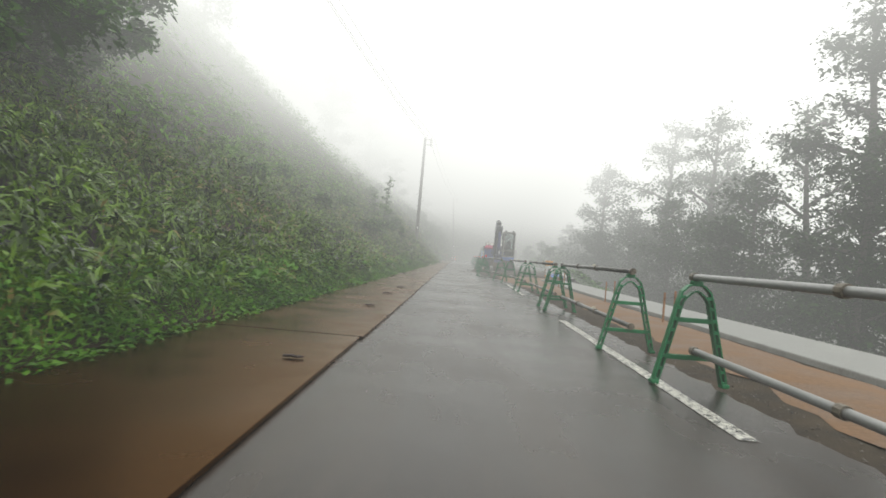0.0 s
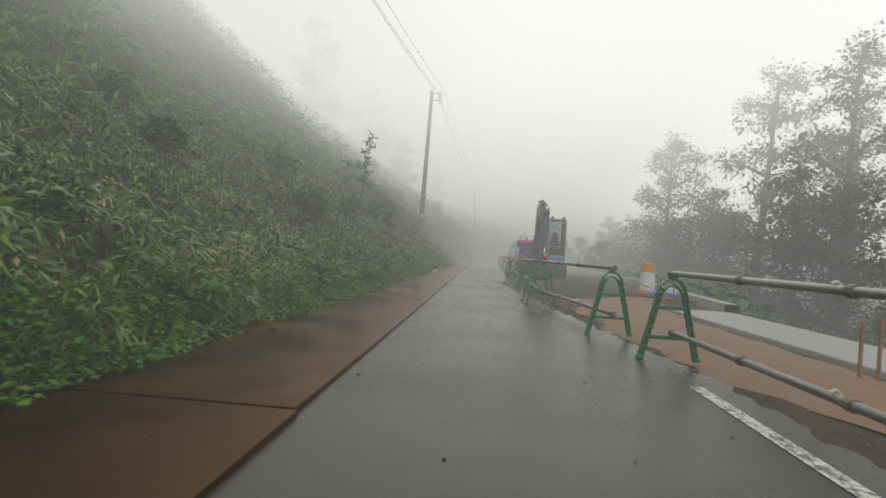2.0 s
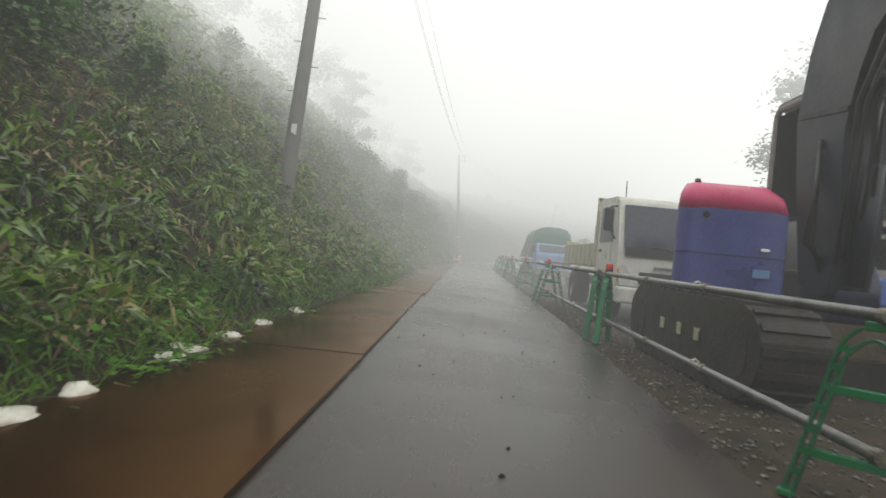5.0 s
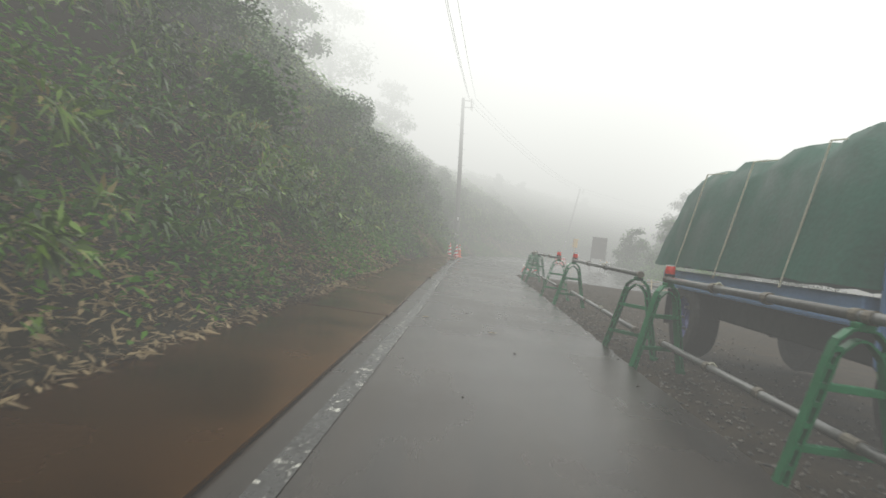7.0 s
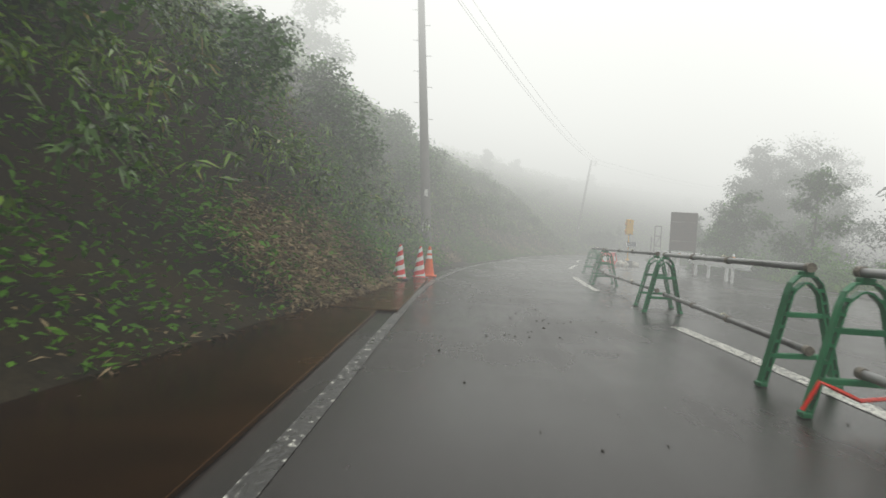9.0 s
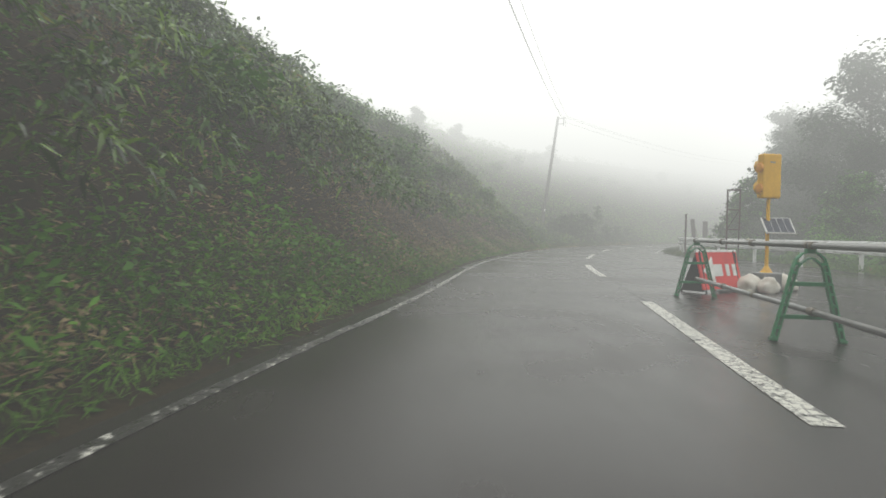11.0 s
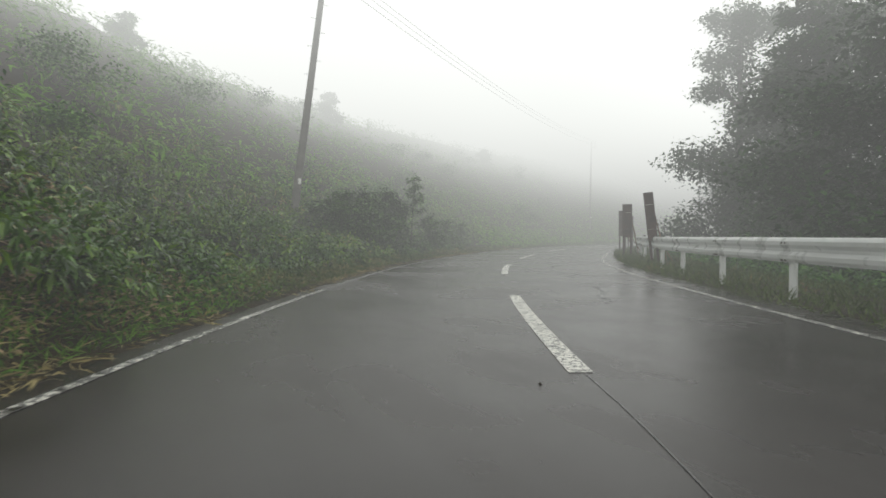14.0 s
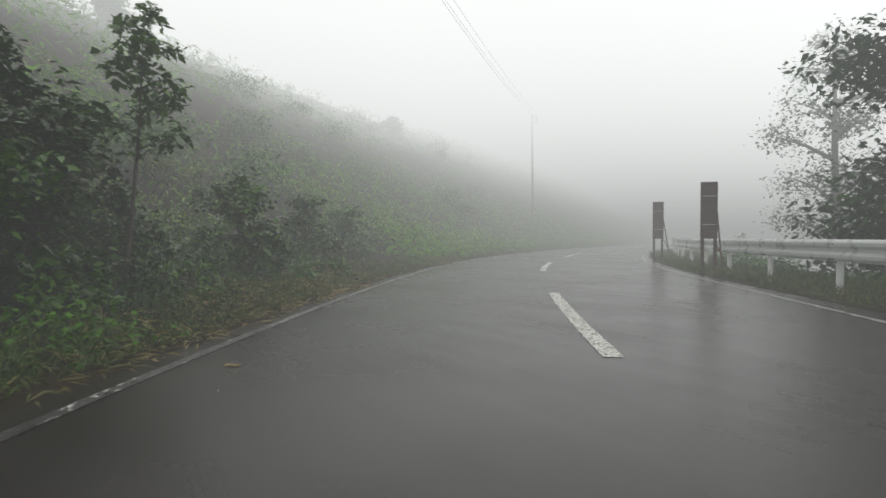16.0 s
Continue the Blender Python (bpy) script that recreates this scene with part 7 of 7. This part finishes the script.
for x, y, top, wide, tall in ((25.1, 137.0, 1.98, 0.31, 1.25), (29.6, 143.0, 2.02, 0.31, 1.25), (34.6, 148.6, 2.0, 0.31, 1.25)):
    snow_board(x, y, -math.degrees(math.atan(float(middle(y)[1]))) - 8, top, wide, tall)


post = thing("marker_post", 13.7, 115.7, 0.0, -18, "thin dark rusted steel post behind the guard rail", "marker post")
part("shaft", box(bmesh.new(), -0.032, 0.032, -0.032, 0.032, -0.3, 1.7, 0.006), M_RUST, post)
part("cap", box(bmesh.new(), -0.037, 0.037, -0.037, 0.037, 1.7, 1.72, 0.004), M_RUST, post)
part("bracket", box(bmesh.new(), -0.05, -0.034, -0.02, 0.02, 0.98, 1.08, 0.003), M_RUST, post)


def open_frame(x, y, turn, top, wide, low):
    """A marker frame that has lost its boards."""
    t = thing("empty_marker_board", x, y, 0.0, turn, "open rusted steel marker board that lost its panels", "marker board")
    for sx in (-1, 1):
        part("post", box(bmesh.new(), sx * wide / 2 - 0.022, sx * wide / 2 + 0.022, -0.022, 0.022, -0.3 if sx < 0 else low, top, 0.005), M_RUST, t)
    for z in (top - 0.02, (top + low) / 2, low + 0.02):
        part("rail", box(bmesh.new(), -wide / 2 + 0.022, wide / 2 - 0.022, -0.015, 0.015, z - 0.02, z + 0.02, 0.004), M_RUST, t)
    part("brace", tube(bmesh.new(), [(-wide / 2, 0.025, low), (wide / 2, 0.025, (top + low) / 2)], 0.012, 5), M_RUST, t)
    part("brace", tube(bmesh.new(), [(wide / 2, 0.02, low + 0.1), (wide / 2 + 0.12, 0.5, -0.3)], 0.016, 5), M_RUST, t)


open_frame(11.9, 108.8, -14, 2.2, 0.34, 1.02)
snow_board(21.75, 131.6, -38, 2.0, 0.22, 1.35, "leaning rust-brown marker board with patchy panels", True, -6)
snow_board(8.85, 96.4, -8, 2.28, 0.92, 1.45, "large dark rusted board beside the lay-by", False)


def guard_rail(name, points, top, label, spacing=2.65):
    """A white double-wave rail on posts, along a line on the ground."""
    t = tagged(new(name), label, "guard rail")
    t.matrix_basis = pose(*points[0], 0.0)
    o = Vector((*points[0], 0))
    pts = [Vector((x, y, 0)) - o for x, y in points]
    wave = [(0.0, 0.0), (0.035, -0.02), (0.06, -0.05), (0.06, -0.1), (0.012, -0.145), (0.012, -0.185), (0.06, -0.23), (0.06, -0.28), (0.035, -0.31), (0.0, -0.33)]
    bm, prev = bmesh.new(), None
    for i, p in enumerate(pts):
        d = (pts[min(i + 1, len(pts) - 1)] - pts[max(i - 1, 0)]).normalized()
        n = Vector((-d.y, d.x, 0))
        ring = [bm.verts.new(p + n * a + Vector((0, 0, top + b))) for a, b in wave]
        if prev:
            for k in range(len(wave) - 1):
                bm.faces.new((prev[k], prev[k + 1], ring[k + 1], ring[k]))
        prev = ring
    bmesh.ops.solidify(bm, geom=list(bm.faces), thickness=0.006)
    part("rail_beam", bm, M_GUARD, t, "weathered white double-wave beam", smooth=False)
    run, want = 0.0, 2.35
    for a, b in zip(pts, pts[1:]):
        seg = (b - a).length
        while want <= run + seg:
            p = a.lerp(b, (want - run) / seg)
            d = (b - a).normalized()
            n = Vector((-d.y, d.x, 0))
            c = p - n * 0.075
            post = part("rail_post", turned(bmesh.new(), [(0.0, -0.3), (0.052, -0.3), (0.052, top - 0.06), (0.03, top - 0.045), (0, top - 0.045)], 14, Matrix.Translation(c)), M_GUARD, t, "white round post")
            part("bracket", box(bmesh.new(), -0.04, 0.04, -0.03, 0.06, top - 0.22, top - 0.11, 0.008, Matrix.Translation(c) @ Matrix.Rotation(math.atan2(n.y, n.x) - math.pi / 2, 4, "Z")), M_GUARD, post)
            for dz in (-0.05, -0.28):
                for s in (-0.05, 0.05):
                    q = p + d * s + n * 0.052 + Vector((0, 0, top + dz - 0.02))
                    part("bolt", box(bmesh.new(), q.x - 0.012, q.x + 0.012, q.y - 0.012, q.y + 0.012, q.z - 0.012, q.z + 0.012), M_RUST, t)
            want += spacing
        run += seg
    return t


rail_line = []
for y in np.arange(105, 172, 1.0):
    u = np.interp(y, [105, 110, 113.8, 116, 120, 124, 130, 136, 142, 172], [6.9, 6.0, 5.0, 4.3, 3.65, 3.55, 3.75, 4.1, 4.25, 4.25])
    p = beside(float(y), u)
    rail_line.append((float(p[0]), float(p[1])))
guard_rail("guard_rail", rail_line, 0.77, "weathered white guard rail along the outside verge")
guard_rail("guard_rail_short", [(8.1, 89.2), (8.3, 91), (8.55, 93.2), (9.0, 96.0)], 0.72, "short white guard rail beside the lay-by", 1.9)

sig = thing("portable_signal", 7.98, 100.6, 0.0, 8, "yellow portable traffic signal with a small solar panel", "traffic signal")
part("ballast_block", box(bmesh.new(), -0.16, 0.16, -0.16, 0.16, 0, 0.28, 0.02), M_GREY, sig, "dark grey ballast block")
part("mast", tube(bmesh.new(), [(0, 0, 0.28), (0, 0, 1.45)], 0.028, 10), M_YELLOW, sig)
part("mast_foot", turned(bmesh.new(), [(0.09, 0.28), (0.03, 0.38), (0.0, 0.38)], 12), M_YELLOW, sig)
hd = part("signal_head", box(bmesh.new(), -0.16, 0.16, -0.07, 0.07, 1.42, 2.1, 0.02), M_YELLOW, sig, "yellow signal box seen from behind")
for z in (1.6, 1.92):
    part("hood", turned(bmesh.new(), [(0.11, 0), (0.115, 0.12), (0.1, 0.12), (0.1, 0.01), (0, 0.01)], 18, pose(-0.02, 0.06, z, -90, 0, 0)), M_YELLOW, hd, "round lamp hood")
    part("side_cap", turned(bmesh.new(), [(0, 0), (0.07, 0.005), (0.07, 0.03), (0, 0.04)], 14, pose(-0.155, -0.0, z - 0.03, 0, -90, 0)), M_AMBER, hd)
part("name_bars", box(bmesh.new(), -0.04, 0.04, -0.075, -0.0705, 1.96, 1.98), M_GREY, hd)
sp = part("solar_panel", box(bmesh.new(), -0.22, 0.22, -0.012, 0.012, -0.16, 0.16, 0.004, pose(0.1, -0.1, 1.0, -42, 0, -14)), M_STRIPE, sig, "white solar panel frame")
cells = bmesh.new()
for i in range(4):
    for j in range(6):
        box(cells, -0.2 + i * 0.102, -0.106 + i * 0.102, -0.0165, -0.0125, -0.145 + j * 0.049, -0.1 + j * 0.049, 0, pose(0.1, -0.1, 1.0, -42, 0, -14))
part("cell", cells, M_CELLS, sp, "dark solar cells")
part("panel_bracket", tube(bmesh.new(), [(0, 0, 0.9), (0.1, -0.08, 0.98)], 0.012, 6), M_GREY, sig)
for k, (x, y, r) in enumerate(((7.62, 100.45, 0.17), (8.32, 100.62, 0.16), (7.78, 100.2, 0.13))):
    heap("sandbag", x, y, r, 0.24, M_BAG, "white sandbag weighing down the signal's foot", "sandbag", 50 + k, 40 * k, 1.2)

sign = thing("arrow_sign", 7.1, 100.2, 0.0, 30, "red sign board with a white arrow propped behind the barrier", "road sign", "", (0, 0))
tilt = pose(0, 0, 0, -14, 0, 0)
part("board", box(bmesh.new(), -0.5, 0.5, -0.012, 0.012, 0.05, 0.62, 0.008, tilt), M_SIGNRED, sign)
bm = bmesh.new()
prism(bm, [(-0.42, 0.33), (-0.16, 0.54), (-0.16, 0.42), (0.05, 0.42), (0.05, 0.24), (-0.16, 0.24), (-0.16, 0.12)], -0.018, -0.013, 0, "y")
for k in range(2):
    box(bm, 0.14 + 0.17 * k, 0.23 + 0.17 * k, -0.018, -0.013, 0.24, 0.42)
bmesh.ops.transform(bm, matrix=tilt, verts=bm.verts)
for sx in (-0.46, 0.44):
    part("side_panel", prism(bmesh.new(), [(0.12, 0.58), (0.02, 0.02), (0.4, 0.02), (0.17, 0.58)], sx, sx + 0.02), M_BLACK, sign, "black side panel of the folding stand")
part("arrow", bm, M_STRIPE, sign, "white reflective arrow and bars")
part("rim", box(bmesh.new(), -0.51, 0.51, -0.014, 0.014, 0.6, 0.64, 0.006, tilt), M_STRIPE, sign)
for sx in (-0.42, 0.42):
    part("leg", tube(bmesh.new(), [(sx, 0.14, 0.6), (sx, -0.0, 0.0)], 0.014, 6), M_BLACK, sign)
    part("back_leg", tube(bmesh.new(), [(sx, 0.16, 0.6), (sx, 0.42, 0.0)], 0.014, 6), M_BLACK, sign)

for x, y in ((7.3, 90.6), (8.6, 98.5)):
    t = thing("delineator_post", x + 0.9, y, 0, 0, "slim white delineator post by the lay-by", "post", "delineators")
    part("shaft", turned(bmesh.new(), [(0.04, -0.1), (0.04, 0.78), (0.03, 0.82), (0, 0.83)], 14), M_GUARD, t)
    part("reflector", turned(bmesh.new(), [(0.041, 0.66), (0.043, 0.67), (0.043, 0.74), (0.041, 0.75)], 14), M_AMBER, t)
